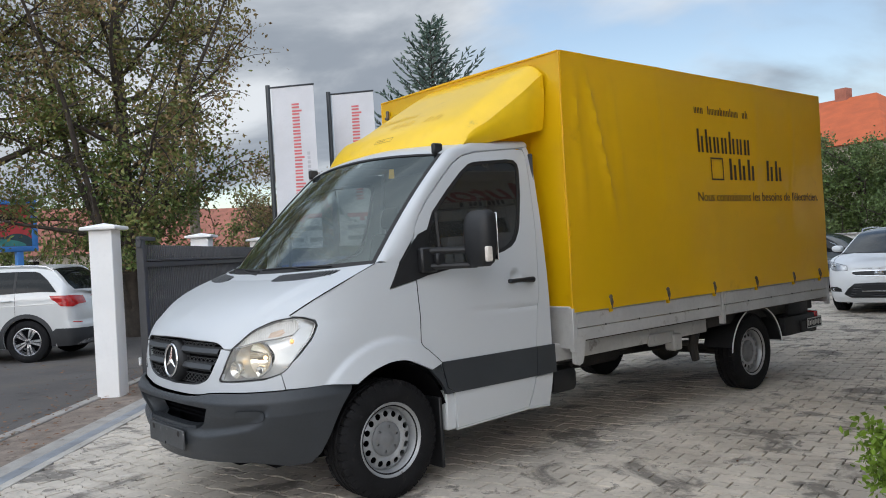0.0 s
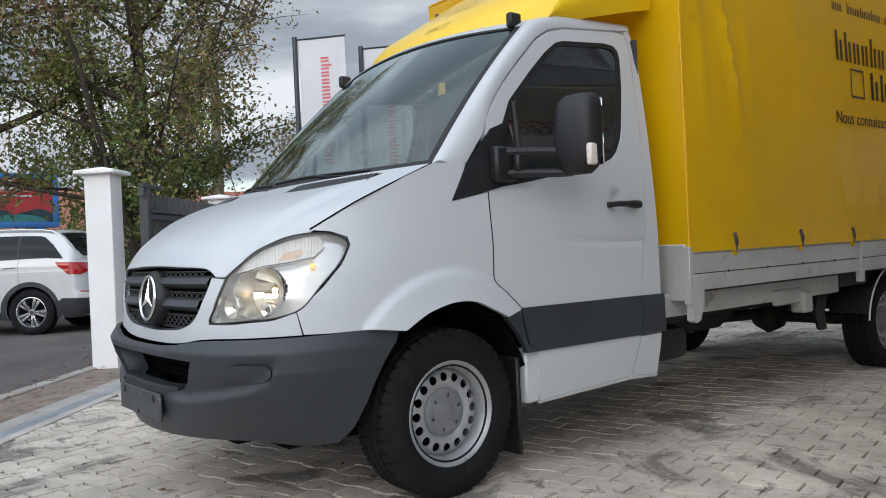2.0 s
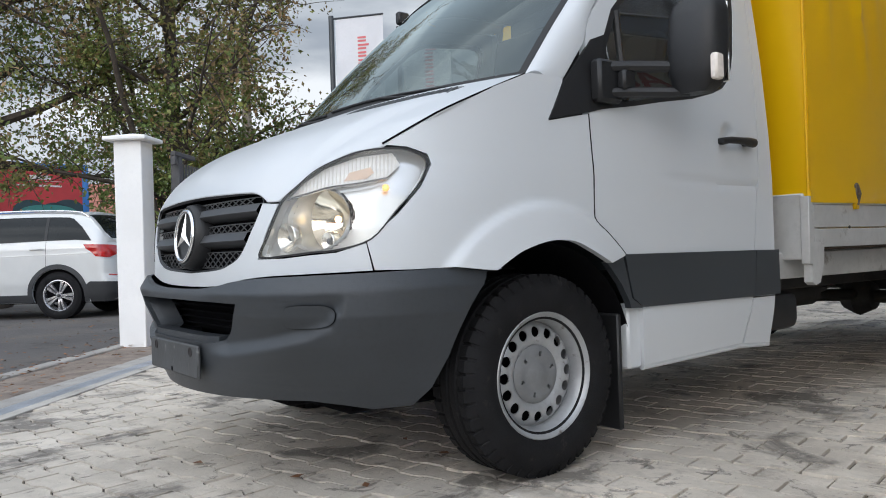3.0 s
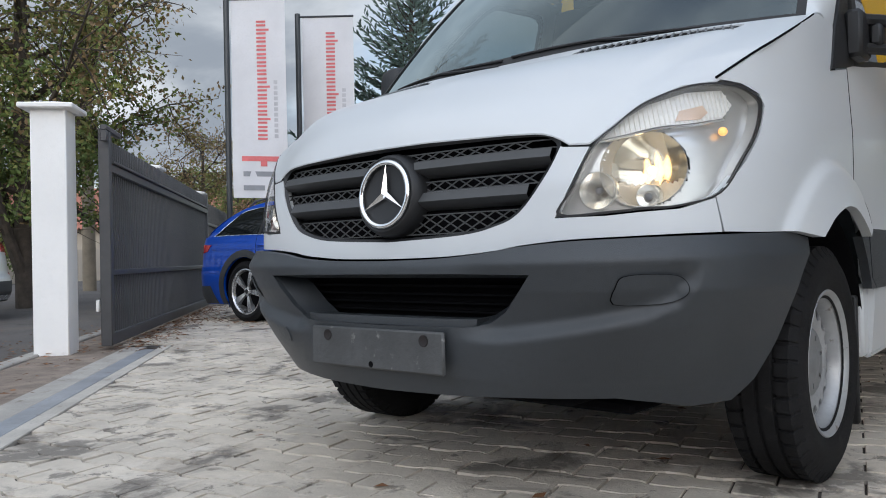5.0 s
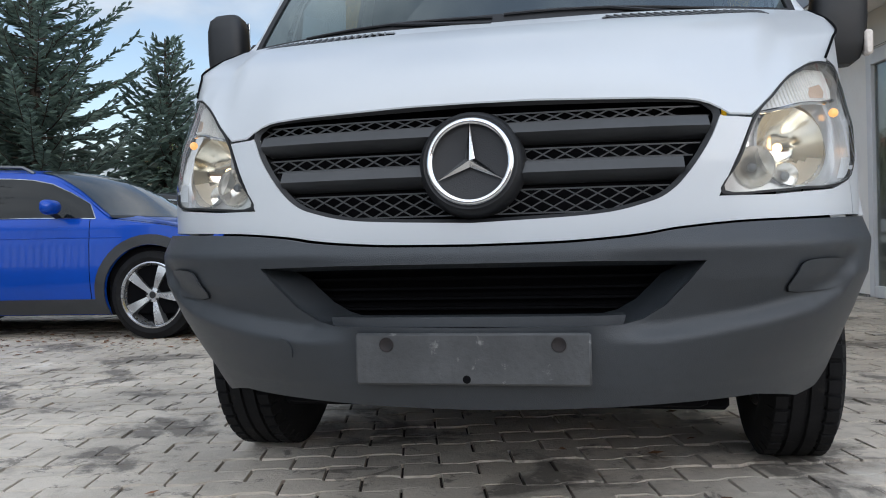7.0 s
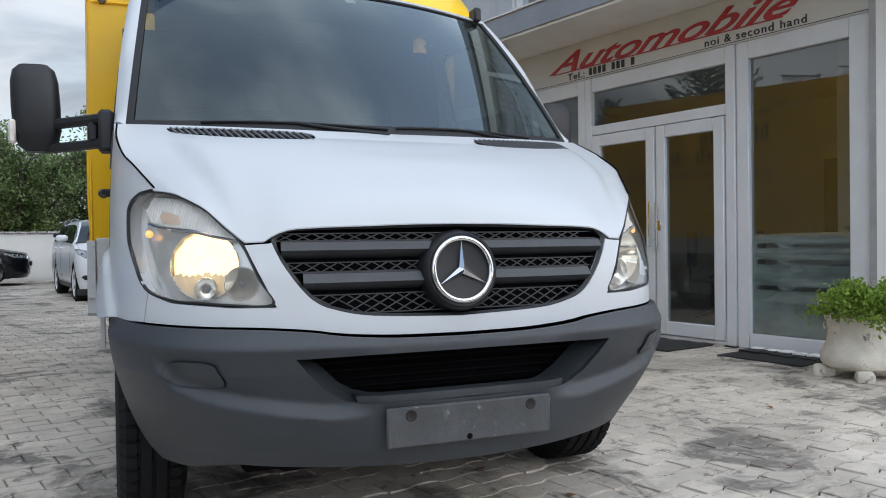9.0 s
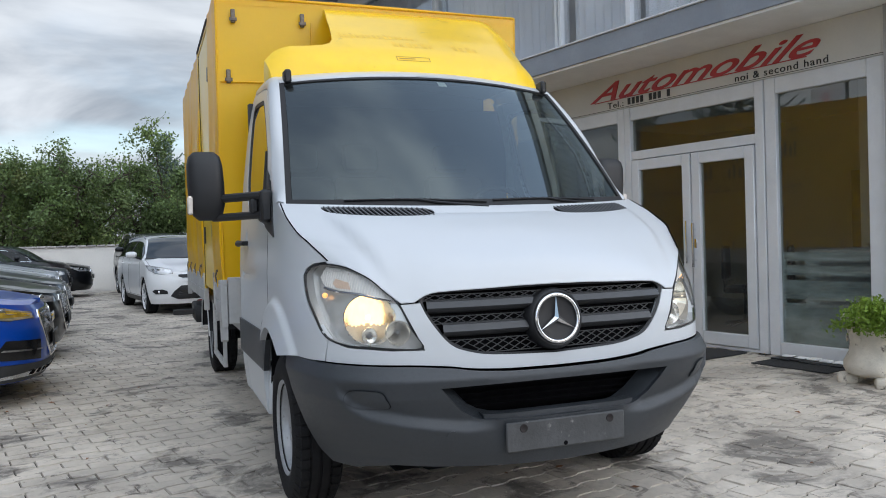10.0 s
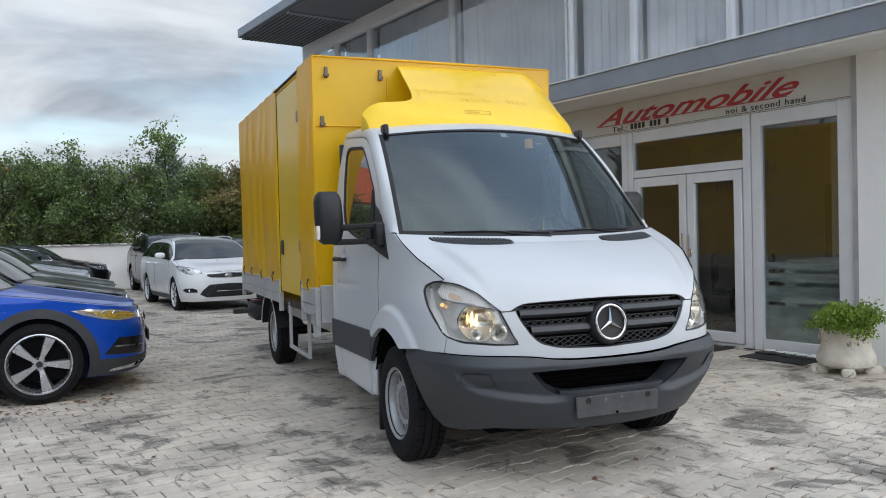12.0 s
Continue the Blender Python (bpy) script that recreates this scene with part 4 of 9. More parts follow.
RIBS = surface("rib_silver", (0.74, 0.72, 0.68), 0.25, var=0.05)
BAND = surface("frosted_lamp_window", (0.74, 0.73, 0.71), 0.28, var=0.08, scale=12)
GOLD = surface("warm_lamp_reflector", (0.94, 0.86, 0.70), 0.10, metal=1.0, var=0.05, scale=30, rvar=0.03)
# unlit look of the bowl's lower half, put into a duller beige
BEIGE = surface("satin_beige_bowl", (0.62, 0.56, 0.46), 0.3, metal=0.3, var=0.08, scale=25)
MAIN, SIDE = lamp_seat(0.792, 0.930, 0.088, 0.72), lamp_seat(0.664, 0.876, 0.040, 0.55)
for sgn in (1, -1):
    def sw(s, z, off=0.0, sgn=sgn):
        x, y, zz = wrap(s, z, off)
        return (sgn * x, y, zz)
    bm = sheet(HEADLIGHT, wrap, 0.010, lip=0.0, off=-0.046)
    gone = []
    for f in bm.faces:
        c = f.calc_center_median()
        for seat, r in ((MAIN, 0.100), (SIDE, 0.046)):
            q = seat.inverted() @ c
            if math.hypot(q.y, q.z) < r:
                gone.append(f)
                break
    bmesh.ops.delete(bm, geom=gone, context="FACES")
    hl = part("headlight", handed(bm, sgn), HOUSING, truck, "clear lens headlight, lit warm white")
    bm = bmesh.new()
    rim = dense(HEADLIGHT, 0.02)
    a0 = [bm.verts.new(sw(s, z, -0.004)) for s, z in rim]
    a1 = [bm.verts.new(sw(s, z, -0.046)) for s, z in rim]
    for i in range(len(rim)):
        j = (i + 1) % len(rim)
        bm.faces.new((a0[i], a1[i], a1[j], a0[j]))
    part("housing_wall", bm, HOUSING, hl)
    inner = [tuple(hl_mid + (np.array(q) - hl_mid) * np.array([0.975, 0.965])) for q in HEADLIGHT]
    part("lens_gasket", sheet(HEADLIGHT, sw, 0.02, holes=[inner], lip=0.01, off=0.001), SEAL, hl)
    lens = part("lens", sheet(inner, sw, 0.03, lip=0.004, off=0.002), LENS, hl, "clear plastic lens")
    lens.visible_shadow = False
    # main bowl: a faceted paraboloid with its collar, cut off under the lens
    bm = bmesh.new()
    R_, foc_, rings = 0.100, 0.036, []
    for k in range(40):
        a = 2 * math.pi * k / 40
        ring = []
        for i in range(9):
            r = max(0.002, R_ * i / 8)
            fold = 0.0004 * math.cos(r * math.cos(a) * 2 * math.pi / 0.03)
            ring.append(bm.verts.new(MAIN @ Vector(((r * r - R_ * R_) / (4 * foc_) + fold, r * math.cos(a), r * math.sin(a)))))
        rings.append(ring)
    for k in range(40):
        a, b = rings[k], rings[(k + 1) % 40]
        for i in range(8):
            f = bm.faces.new((a[i], a[i + 1], b[i + 1], b[i]))
            # faces below the bulb take the unlit tone
            f.material_index = 1 if (MAIN.inverted() @ f.calc_center_median()).z < -0.030 else 0
    part("main_reflector", handed(bm, sgn), [GOLD, BEIGE], hl, "warm lit reflector bowl")
    bm = bmesh.new()
    d = (MAIN.to_3x3() @ Vector((1, 0, 0))).normalized()
    pairs = []
    for k in range(40):
        a = 2 * math.pi * k / 40
        p = MAIN @ Vector((0, R_ * math.cos(a), R_ * math.sin(a)))
        q = p.copy()
        for _ in range(30):
            if within_skin(q + d * 0.006) > -0.085:
                break
            q = q + d * 0.005
        pairs.append((bm.verts.new(p), bm.verts.new(q)))
    for k in range(40):
        a, b = pairs[k], pairs[(k + 1) % 40]
        bm.faces.new((a[0], a[1], b[1], b[0]))
    part("reflector_collar", handed(bm, sgn), HOUSING, hl)
    bm = bmesh.new()
    c = MAIN @ Vector((foc_ - R_ * R_ / (4 * foc_), 0, 0.002))
    bmesh.ops.create_icosphere(bm, subdivisions=3, radius=0.012, matrix=Matrix.Translation(c))
    part("bulb", handed(bm, sgn), BULB, hl, "glowing warm bulb")
    # small round side light low in the bowl
    bm = bmesh.new()
    low = MAIN @ Matrix.Translation((0.004, 0.0, -0.070))
    lathe(bm, [(0.012, 0.0), (0.024, 0.006), (0.030, 0.012), (0.033, 0.008), (0.034, -0.02)], 20, low)
    part("side_light_ring", handed(bm, sgn), REFLECTOR, hl)
    bm = bmesh.new()
    lathe(bm, [(0.001, 0.008), (0.010, 0.006), (0.012, -0.004)], 14, low)
    part("side_light", handed(bm, sgn), HUBGREY, hl)
    bm = bmesh.new()
    lathe(bm, [(0.001, -0.030), (0.016, -0.027), (0.032, -0.014), (0.044, 0.004), (0.047, 0.008), (0.050, 0.004), (0.050, -0.02)], 36, SIDE)
    part("side_reflector", handed(bm, sgn), REFLECTOR, hl)
    bm = bmesh.new()
    bmesh.ops.create_icosphere(bm, subdivisions=2, radius=0.011, matrix=SIDE @ Matrix.Translation((-0.012, 0, 0)))
    part("side_bulb", handed(bm, sgn), HUBGREY, hl)
    # ribbed frosted band above, bounded by a bright scalloped edge
    ind = xz([(0.664, 1.003), (0.705, 1.052), (0.760, 1.096), (0.83, 1.130), (0.893, 1.140), (0.915, 1.10), (0.905, 1.062), (0.86, 1.046), (0.79, 1.036), (0.73, 1.018)])
    ws = part("indicator_window", sheet(ind, sw, 0.02, lip=0.018, off=-0.024), BAND, hl, "frosted ribbed indicator band")
    arr = np.array(dense(ind, 0.006))
    for k in range(26):
        s0 = SX(0.69, 1.06) + (SX(0.91, 1.09) - SX(0.69, 1.06)) * k / 25
        col = arr[np.abs(arr[:, 0] - s0) < 0.006]
        if len(col) < 2 or col[:, 1].max() - col[:, 1].min() < 0.012:
            continue
        bm = bmesh.new()
        tube(bm, [sw(s0, col[:, 1].min() + 0.003, -0.023), sw(s0, col[:, 1].max() - 0.003, -0.023)], 0.0022, 4)
        part("rib", bm, RIBS, ws)
    bm = bmesh.new()
    edge_ = curve([(0.664, 1.000), (0.73, 1.014), (0.79, 1.030), (0.86, 1.040), (0.905, 1.056)], 6)
    tube(bm, [sw(SX(x, z), z, -0.018) for x, z in edge_], 0.0045, 6)
    part("band_edge", bm, CHROME, ws)
    amb = xz([(0.822, 1.050), (0.826, 1.078), (0.866, 1.094), (0.878, 1.075), (0.868, 1.056)])
    part("amber_insert", sheet(amb, sw, 0.02, lip=0.006, off=-0.021), AMBER, hl, "faded amber indicator insert")
    bm = bmesh.new()
    c = Vector(wrap(SX(0.912, 1.025), 1.025, -0.026))
    bmesh.ops.create_icosphere(bm, subdivisions=2, radius=0.012, matrix=Matrix.Translation(c))
    part("indicator_bulb", handed(bm, sgn), SOFTBULB, hl)

# ---- mirrors ----
for sgn in (1, -1):
    mr = new("wing_mirror")
    mr.parent = truck
    mr["label"] = "black wing mirror on twin arms"

    def put(name, bm, mat_, label="", mr=mr, sgn=sgn):
        if sgn < 0:
            for v in bm.verts:
                x = v.co.x
                v.co.x = -x if x < 1.1 else -(1.155 + (x - 1.1) * 0.85 if x > 1.12 else x)
                v.co.y -= 0.13
            bmesh.ops.reverse_faces(bm, faces=bm.faces[:])
        return part(name, bm, mat_, mr, label)

    bm = bmesh.new()
    xs = []
    secs = [(1.375, 0.5, 0.62), (1.40, 0.80, 0.80), (1.46, 0.97, 0.96), (1.56, 1.0, 1.0), (1.66, 0.97, 0.95), (1.705, 0.86, 0.80), (1.728, 0.6, 0.5)]
    for z, kx, ky in secs:
        ring = []
        for k in range(24):
            a = 2 * math.pi * k / 24
            ca, sa = math.cos(a), math.sin(a)
            px = 0.108 * kx * math.copysign(abs(ca) ** 0.55, ca)
            py = 0.085 * ky * math.copysign(abs(sa) ** 0.7, sa)
            if sa > 0:
                py *= 0.55
            ring.append(bm.verts.new((1.235 + px + 0.05 * (z - 1.55), 0.60 + py + 0.10 * px, z)))
        xs.append(ring)
    for a, b in zip(xs, xs[1:]):
        for k in range(24):
            bm.faces.new((a[k], a[(k + 1) % 24], b[(k + 1) % 24], b[k]))
    bm.faces.new(xs[0][::-1])
    bm.faces.new(xs[-1])
    put("mirror_head", bm, BLACK)
    bm = bmesh.new()
    box(bm, (-0.085, 0.0, -0.15), (0.085, 0.006, 0.15), 0.004, pose(1.235, 0.648, 1.56, 0, 0, 5))
    put("mirror_glass", bm, CHROME, "mirror glass")
    bm = bmesh.new()
    for z, r in ((1.485, 0.022), (1.388, 0.020)):
        tube(bm, [(0.985, 0.30, z + 0.005), (1.06, 0.40, z + 0.004), (1.15, 0.54, z), (1.20, 0.58, z)], r, 8)
    box(bm, (0.98, 0.27, 1.355), (1.035, 0.40, 1.515), 0.012)
    box(bm, (1.035, 0.36, 1.40), (1.075, 0.43, 1.475), 0.01)
    put("mirror_arm", bm, BLACK)
    bm = bmesh.new()
    box(bm, (1.318, 0.535, 1.405), (1.349, 0.585, 1.50), 0.008)
    put("mirror_indicator", bm, surface("mirror_lamp_clear", (0.72, 0.66, 0.60), 0.15, var=0.08, scale=30), "clear and amber mirror indicator")

# ---- cab interior ----
bm = bmesh.new()
box(bm, (-0.90, -0.12, 1.18), (0.90, 0.30, 1.37), 0.05)
box(bm, (0.15, -0.02, 1.34), (0.62, 0.26, 1.44), 0.04)
part("dashboard", bm, TRIMDARK, truck)
bm = bmesh.new()
pts = [(0.40 + 0.19 * math.cos(a), 0.44 + 0.07 * math.sin(a), 1.36 + 0.18 * math.sin(a)) for a in [2 * math.pi * k / 28 for k in range(29)]]
tube(bm, pts, 0.016, 8, False)
for a in (0.2, math.pi - 0.2, -math.pi / 2):
    tube(bm, [(0.40, 0.42, 1.35), (0.40 + 0.18 * math.cos(a), 0.44 + 0.07 * math.sin(a), 1.36 + 0.17 * math.sin(a))], 0.014, 6)
tube(bm, [(0.40, 0.42, 1.35), (0.40, 0.25, 1.28)], 0.04, 8)
part("steering_wheel", bm, BLACK, truck)
for x in (0.42, -0.22, -0.62):
    st = new("cab_seat")
    st.parent = truck
    part("seat_cushion", slab((x - 0.21, 0.62, 0.90), (x + 0.21, 1.10, 1.06), 0.05), SEATCLOTH, st)
    part("seat_back", slab((x - 0.21, -0.07, 0.0), (x + 0.21, 0.07, 0.66), 0.06, pose(0, 1.12, 1.02, -12, 0, 0)), SEATCLOTH, st)
    part("headrest", slab((x - 0.12, -0.05, 0.0), (x + 0.12, 0.05, 0.19), 0.045, pose(0, 1.27, 1.70, -12, 0, 0)), SEATCLOTH, st)
# ---- the box truck: wheels ----


def circle(cx, cy, r, n=20):
    return [(cx + r * math.cos(2 * math.pi * k / n), cy + r * math.sin(2 * math.pi * k / n)) for k in range(n)]


def tyre_bm(R, w, rim, n=64, treads=True):
    """A tyre about the local x axis, with shoulders, a rounded wall and grooved tread."""
    bm = bmesh.new()
    h = w / 2
    prof = [(rim - 0.012, -h * 0.78), (rim + 0.006, -h * 0.86), (rim + 0.03, -h * 0.97), ((R + rim) / 2, -h * 1.03), (R - 0.035, -h * 0.95), (R - 0.014, -h * 0.83)]
    tread = []
    for a, b in ((-0.80, -0.46), (-0.38, -0.05), (0.05, 0.38), (0.46, 0.80)):
        tread += [(R - 0.010, h * a - 0.001), (R - 0.001, h * a + 0.002), (R, h * b - 0.002), (R - 0.010, h * b + 0.001)]
    prof = prof + tread + [(r, -x) for r, x in prof[::-1]]
    rings = []
    turns = [(k + f, 0.03 < f < 0.25) for k in range(44) for f in (0.0, 0.05, 0.22, 0.27)] if treads else [(k * 44 / n, False) for k in range(n)]
    n = len(turns)
    for k, groove in turns:
        a = 2 * math.pi * k / 44
        ring = []
        for i, (r, x) in enumerate(prof):
            rr = r
            if groove and 5 <= i <= len(prof) - 6 and (i < 10 or i > len(prof) - 11):
                rr -= 0.010
            ring.append(bm.verts.new((x, rr * math.cos(a), rr * math.sin(a))))
        rings.append(ring)
    for k in range(n):
        a, b = rings[k], rings[(k + 1) % n]
        for i in range(len(prof) - 1):
            bm.faces.new((a[i], b[i], b[i + 1], a[i + 1]))
    return bm


def steel_wheel():
    w = new("wheel")
    part("tyre", tyre_bm(0.362, 0.225, 0.212), RUBBER, w, "worn black tyre")
    bm = bmesh.new()
    lathe(bm, [(0.200, -0.09), (0.222, -0.088), (0.224, -0.080), (0.205, -0.07), (0.196, -0.02), (0.196, 0.06), (0.206, 0.078), (0.216, 0.084), (0.224, 0.092), (0.228, 0.100), (0.224, 0.105), (0.214, 0.100), (0.206, 0.088), (0.197, 0.078), (0.190, 0.05), (0.186, 0.0)], 64)
    rim = part("rim", bm, STEELRIM, w, "silver steel rim with round holes")

    def disc(u, v, off=0.0):
        r = math.hypot(u, v)
        return (float(np.interp(r, [0.06, 0.102, 0.112, 0.125, 0.160, 0.178, 0.195], [0.040, 0.040, 0.052, 0.058, 0.056, 0.046, 0.020])) + off, u, v)
    holes = [circle(0.153 * math.cos(a), 0.153 * math.sin(a), 0.0195, 12) for a in [2 * math.pi * k / 16 for k in range(16)]]
    part("rim_disc", sheet(circle(0, 0, 0.195, 64), disc, 0.016, holes=holes, lip=0.006), STEELRIM, rim)
    # black disc set in as the shade seen through the rim's holes
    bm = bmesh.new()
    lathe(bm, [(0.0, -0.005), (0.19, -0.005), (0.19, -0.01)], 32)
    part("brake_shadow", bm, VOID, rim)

    def cap(u, v, off=0.0):
        r = math.hypot(u, v)
        return (float(np.interp(r, [0, 0.03, 0.04, 0.045, 0.09, 0.105], [0.066, 0.066, 0.064, 0.058, 0.060, 0.050])) + off, u, v)
    slots = []
    for k in range(6):
        a = 2 * math.pi * k / 6 + 0.3
        slots.append([(math.cos(a) * q - math.sin(a) * p, math.sin(a) * q + math.cos(a) * p) for q, p in ((0.066, -0.006), (0.083, -0.006), (0.083, 0.006), (0.066, 0.006))])
    part("hub_cap", sheet(circle(0, 0, 0.105, 40), cap, 0.015, holes=slots, lip=0.012), HUBGREY, w, "grey hub cap")
    return w


wheel = steel_wheel()
wheel.parent = truck
wheel.matrix_basis = pose(0.875, 0, 0.362)
for m in (pose(0.875, 4.30, 0.362, 40, 0, 0), pose(-0.875, 0, 0.362, 20, 0, 180), pose(-0.875, 4.30, 0.362, 60, 0, 180)):
    copy_thing(wheel, m)

# ---- chassis ----
bm = bmesh.new()
for x in (-0.42, 0.42):
    box(bm, (x - 0.04, 0.6, 0.52), (x + 0.04, 5.55, 0.70), 0.008)
for y in (1.7, 2.6, 3.5, 4.4, 5.3):
    box(bm, (-0.42, y - 0.04, 0.55), (0.42, y + 0.04, 0.66), 0.008)
part("chassis_frame", bm, CHASSIS, truck)
bm = bmesh.new()
tube(bm, [(-0.80, 4.30, 0.36), (0.80, 4.30, 0.36)], 0.05, 12)
lathe(bm, [(0.0, -0.13), (0.10, -0.11), (0.15, 0.0), (0.10, 0.11), (0.0, 0.13)], 16, pose(0, 4.30, 0.36))
tube(bm, [(0, 4.2, 0.38), (0, 1.2, 0.50)], 0.045, 10)
part("rear_axle", bm, CHASSIS, truck)
bm = bmesh.new()
tube(bm, [(-0.75, 0, 0.33), (0.75, 0, 0.33)], 0.045, 10)
box(bm, (-0.45, -0.5, 0.24), (0.45, 0.35, 0.36), 0.04)
part("front_axle", bm, CHASSIS, truck)
for x in (-0.62, 0.62):
    bm = bmesh.new()
    pts = [(x, 3.55 + 1.5 * k / 12, 0.52 - 0.13 * math.sin(math.pi * k / 12)) for k in range(13)]
    for dz in (0, 0.018):
        tube(bm, [(p[0], p[1], p[2] + dz) for p in pts], 0.014, 6)
    part("leaf_spring", bm, CHASSIS, truck)
part("fuel_tank", slab((0.10, 1.80, 0.50), (0.50, 2.40, 0.66), 0.05), CHASSIS, truck)
part("spare_wheel_carrier", slab((-0.45, 4.75, 0.38), (0.45, 5.35, 0.52), 0.05), CHASSIS, truck)
bm = bmesh.new()
tube(bm, [(0.20, 1.3, 0.50), (0.22, 2.0, 0.49), (0.24, 3.3, 0.49)], 0.035, 8)
tube(bm, [(0.23, 2.45, 0.475), (0.24, 3.1, 0.475)], 0.095, 16)
part("exhaust", bm, CHASSIS, truck)
part("battery_box", slab((0.62, 1.56, 0.37), (0.90, 1.84, 0.56), 0.05), BLACK, truck, "black rounded box behind the cab")
bm = bmesh.new()
box(bm, (0.955, 2.66, 0.60), (0.975, 3.02, 0.70), 0.02)
box(bm, (0.90, 2.98, 0.53), (1.00, 3.10, 0.67), 0.012)
tube(bm, [(0.978, 2.74, 0.655), (0.984, 2.74, 0.655)], 0.022, 12)
part("side_bracket", bm, ALU, truck, "grey steel bracket under the rail")
bm = bmesh.new()
for k in range(3):
    tube(bm, curve([(0.86, 3.05, 0.62 - 0.01 * k), (0.82, 3.22, 0.66 - 0.03 * k), (0.80, 3.42, 0.60 + 0.01 * k), (0.78, 3.60, 0.66)], 6), 0.008, 5)
part("brake_hose", bm, BLACK, truck)
bm = bmesh.new()
tube(bm, [(0.80, 3.62, 0.66), (0.80, 3.56, 0.48), (0.80, 3.60, 0.36)], [0.05, 0.045, 0.035], 8)
tube(bm, [(0.70, 3.30, 0.53), (0.78, 3.62, 0.52)], 0.025, 8)
part("spring_shackle", bm, CHASSIS, truck)
# sill rail under the body, rear guards
for x in (0.93, -0.93):
    part("body_rail", slab((x - 0.03, 1.50, 0.628), (x + 0.03, 3.55, 0.757), 0.008), ALU, truck)
    bm = bmesh.new()
    arc = [(0.47 * math.cos(a), 0.47 * math.sin(a)) for a in [math.radians(q) for q in range(8, 176, 8)]]
    s = 1 if x > 0 else -1
    a = [bm.verts.new((s * 0.74, 4.30 + p[0], 0.36 + p[1] * 0.92)) for p in arc]
    b = [bm.verts.new((s * 1.03, 4.30 + p[0], 0.36 + p[1] * 0.92)) for p in arc]
    c = [bm.verts.new((s * 1.03, 4.30 + p[0] * 0.955, 0.36 + p[1] * 0.92 * 0.955)) for p in arc]
    for i in range(len(arc) - 1):
        bm.faces.new((a[i], b[i], b[i + 1], a[i + 1]))
        bm.faces.new((b[i], c[i], c[i + 1], b[i + 1]))
    part("mudguard", bm, BLACK, truck, "black plastic mudguard")
    bm = bmesh.new()
    tube(bm, [(s * 1.034, 4.30 + 0.47 * math.cos(q), 0.36 + 0.432 * math.sin(q)) for q in [math.radians(k) for k in range(6, 178, 6)]], 0.006, 5)
    part("mudguard_edge", bm, surface("pale_edge", (0.72, 0.72, 0.71), 0.5) if s > 0 else bpy.data.materials["pale_edge"], truck)
    part("body_rail", slab((x - 0.03, 3.56, 0.66), (x + 0.03, 5.60, 0.757), 0.008), CHASSIS, truck)
    part("rear_lamp_bracket", slab((x - 0.16, 4.86, 0.44), (x + 0.10, 5.50, 0.63), 0.02), BLACK, truck)
    part("rear_lamp", slab((x - 0.10, 5.50, 0.52), (x + 0.10, 5.58, 0.64), 0.015), REDLENS, truck, "red rear lamp")
    bm = bmesh.new()
    box(bm, (s * 1.02 - 0.03, 5.16, 0.45), (s * 1.02 + 0.03, 5.46, 0.57), 0.008)
    part("underrun_bar", bm, BLACK, truck)
part("tail_lift_beam", slab((-1.0, 5.50, 0.42), (1.0, 5.60, 0.52), 0.015), CHASSIS, truck)
part("tail_lift_motor", slab((0.35, 5.02, 0.60), (0.99, 5.46, 0.80), 0.03), BLACK, truck)

# ---- box body: boards, tarpaulin ----
BXW, BYF, BYB, BZT = 1.087, 1.60, 5.71, 2.895
body = new("box_body")
body.parent = truck
body["label"] = "yellow tarpaulin box body with aluminium drop sides"
# plywood colour darkened so the slit under the boards reads as shade
part("load_floor", slab((-1.06, 1.62, 0.76), (1.06, 5.68, 0.83), 0.01), surface("plywood_floor", (0.05, 0.035, 0.025), 0.8), body)
for s in (1, -1):
    x = s * BXW
    segs = ((1.63, 3.58), (3.66, 5.68)) if s > 0 else ((1.63, 2.10), (3.18, 5.68))
    for y0, y1 in segs:
        for z0, z1, d in ((0.775, 0.862, 0.0), (0.868, 0.975, 0.006), (0.978, 1.005, 0.014)):
            bm = bmesh.new()
            box(bm, (x - 0.022 - (d if s > 0 else 0), y0, z0), (x + 0.008 + (d if s < 0 else 0), y1, z1), 0.003)
            part("drop_side_board", bm, ALU, body, "grey aluminium drop side board")
    for y in ((1.60, 3.62, 5.69) if s > 0 else (1.60, 2.12, 3.16, 5.69)):
        part("stake_post", slab((x - 0.030, y - 0.022, 0.70), (x + 0.014, y + 0.022, 1.015), 0.003), ALU, body)
    for k in range(9):
        bm = bmesh.new()
        y = 1.95 + 0.42 * k
        tube(bm, [(x + s * 0.012, y, 0.868), (x + s * 0.016, y, 0.868)], 0.008, 6)
        part("rivet", bm, CHASSIS, body)
    bm = bmesh.new()
    a_ = [[bm.verts.new((x + e, y, z)) for y, z in ((1.598, 0.80), (1.598, 0.615), (1.625, 0.60), (1.665, 0.612), (1.70, 0.70), (1.71, 0.80))] for e in (-0.03, 0.013)]
    bm.faces.new(a_[0])
    bm.faces.new(a_[1][::-1])
    for i in range(6):
        bm.faces.new((a_[0][i], a_[1][i], a_[1][(i + 1) % 6], a_[0][(i + 1) % 6]))
    bmesh.ops.recalc_face_normals(bm, faces=bm.faces[:])
    part("corner_gusset", bm, ALU, body)
part("headboard", slab((-1.07, 1.585, 0.72), (1.07, 1.615, 1.03), 0.006), ALU, body)
part("tailboard", slab((-1.07, 5.69, 0.72), (1.07, 5.725, 1.25), 0.008), ALU, body)


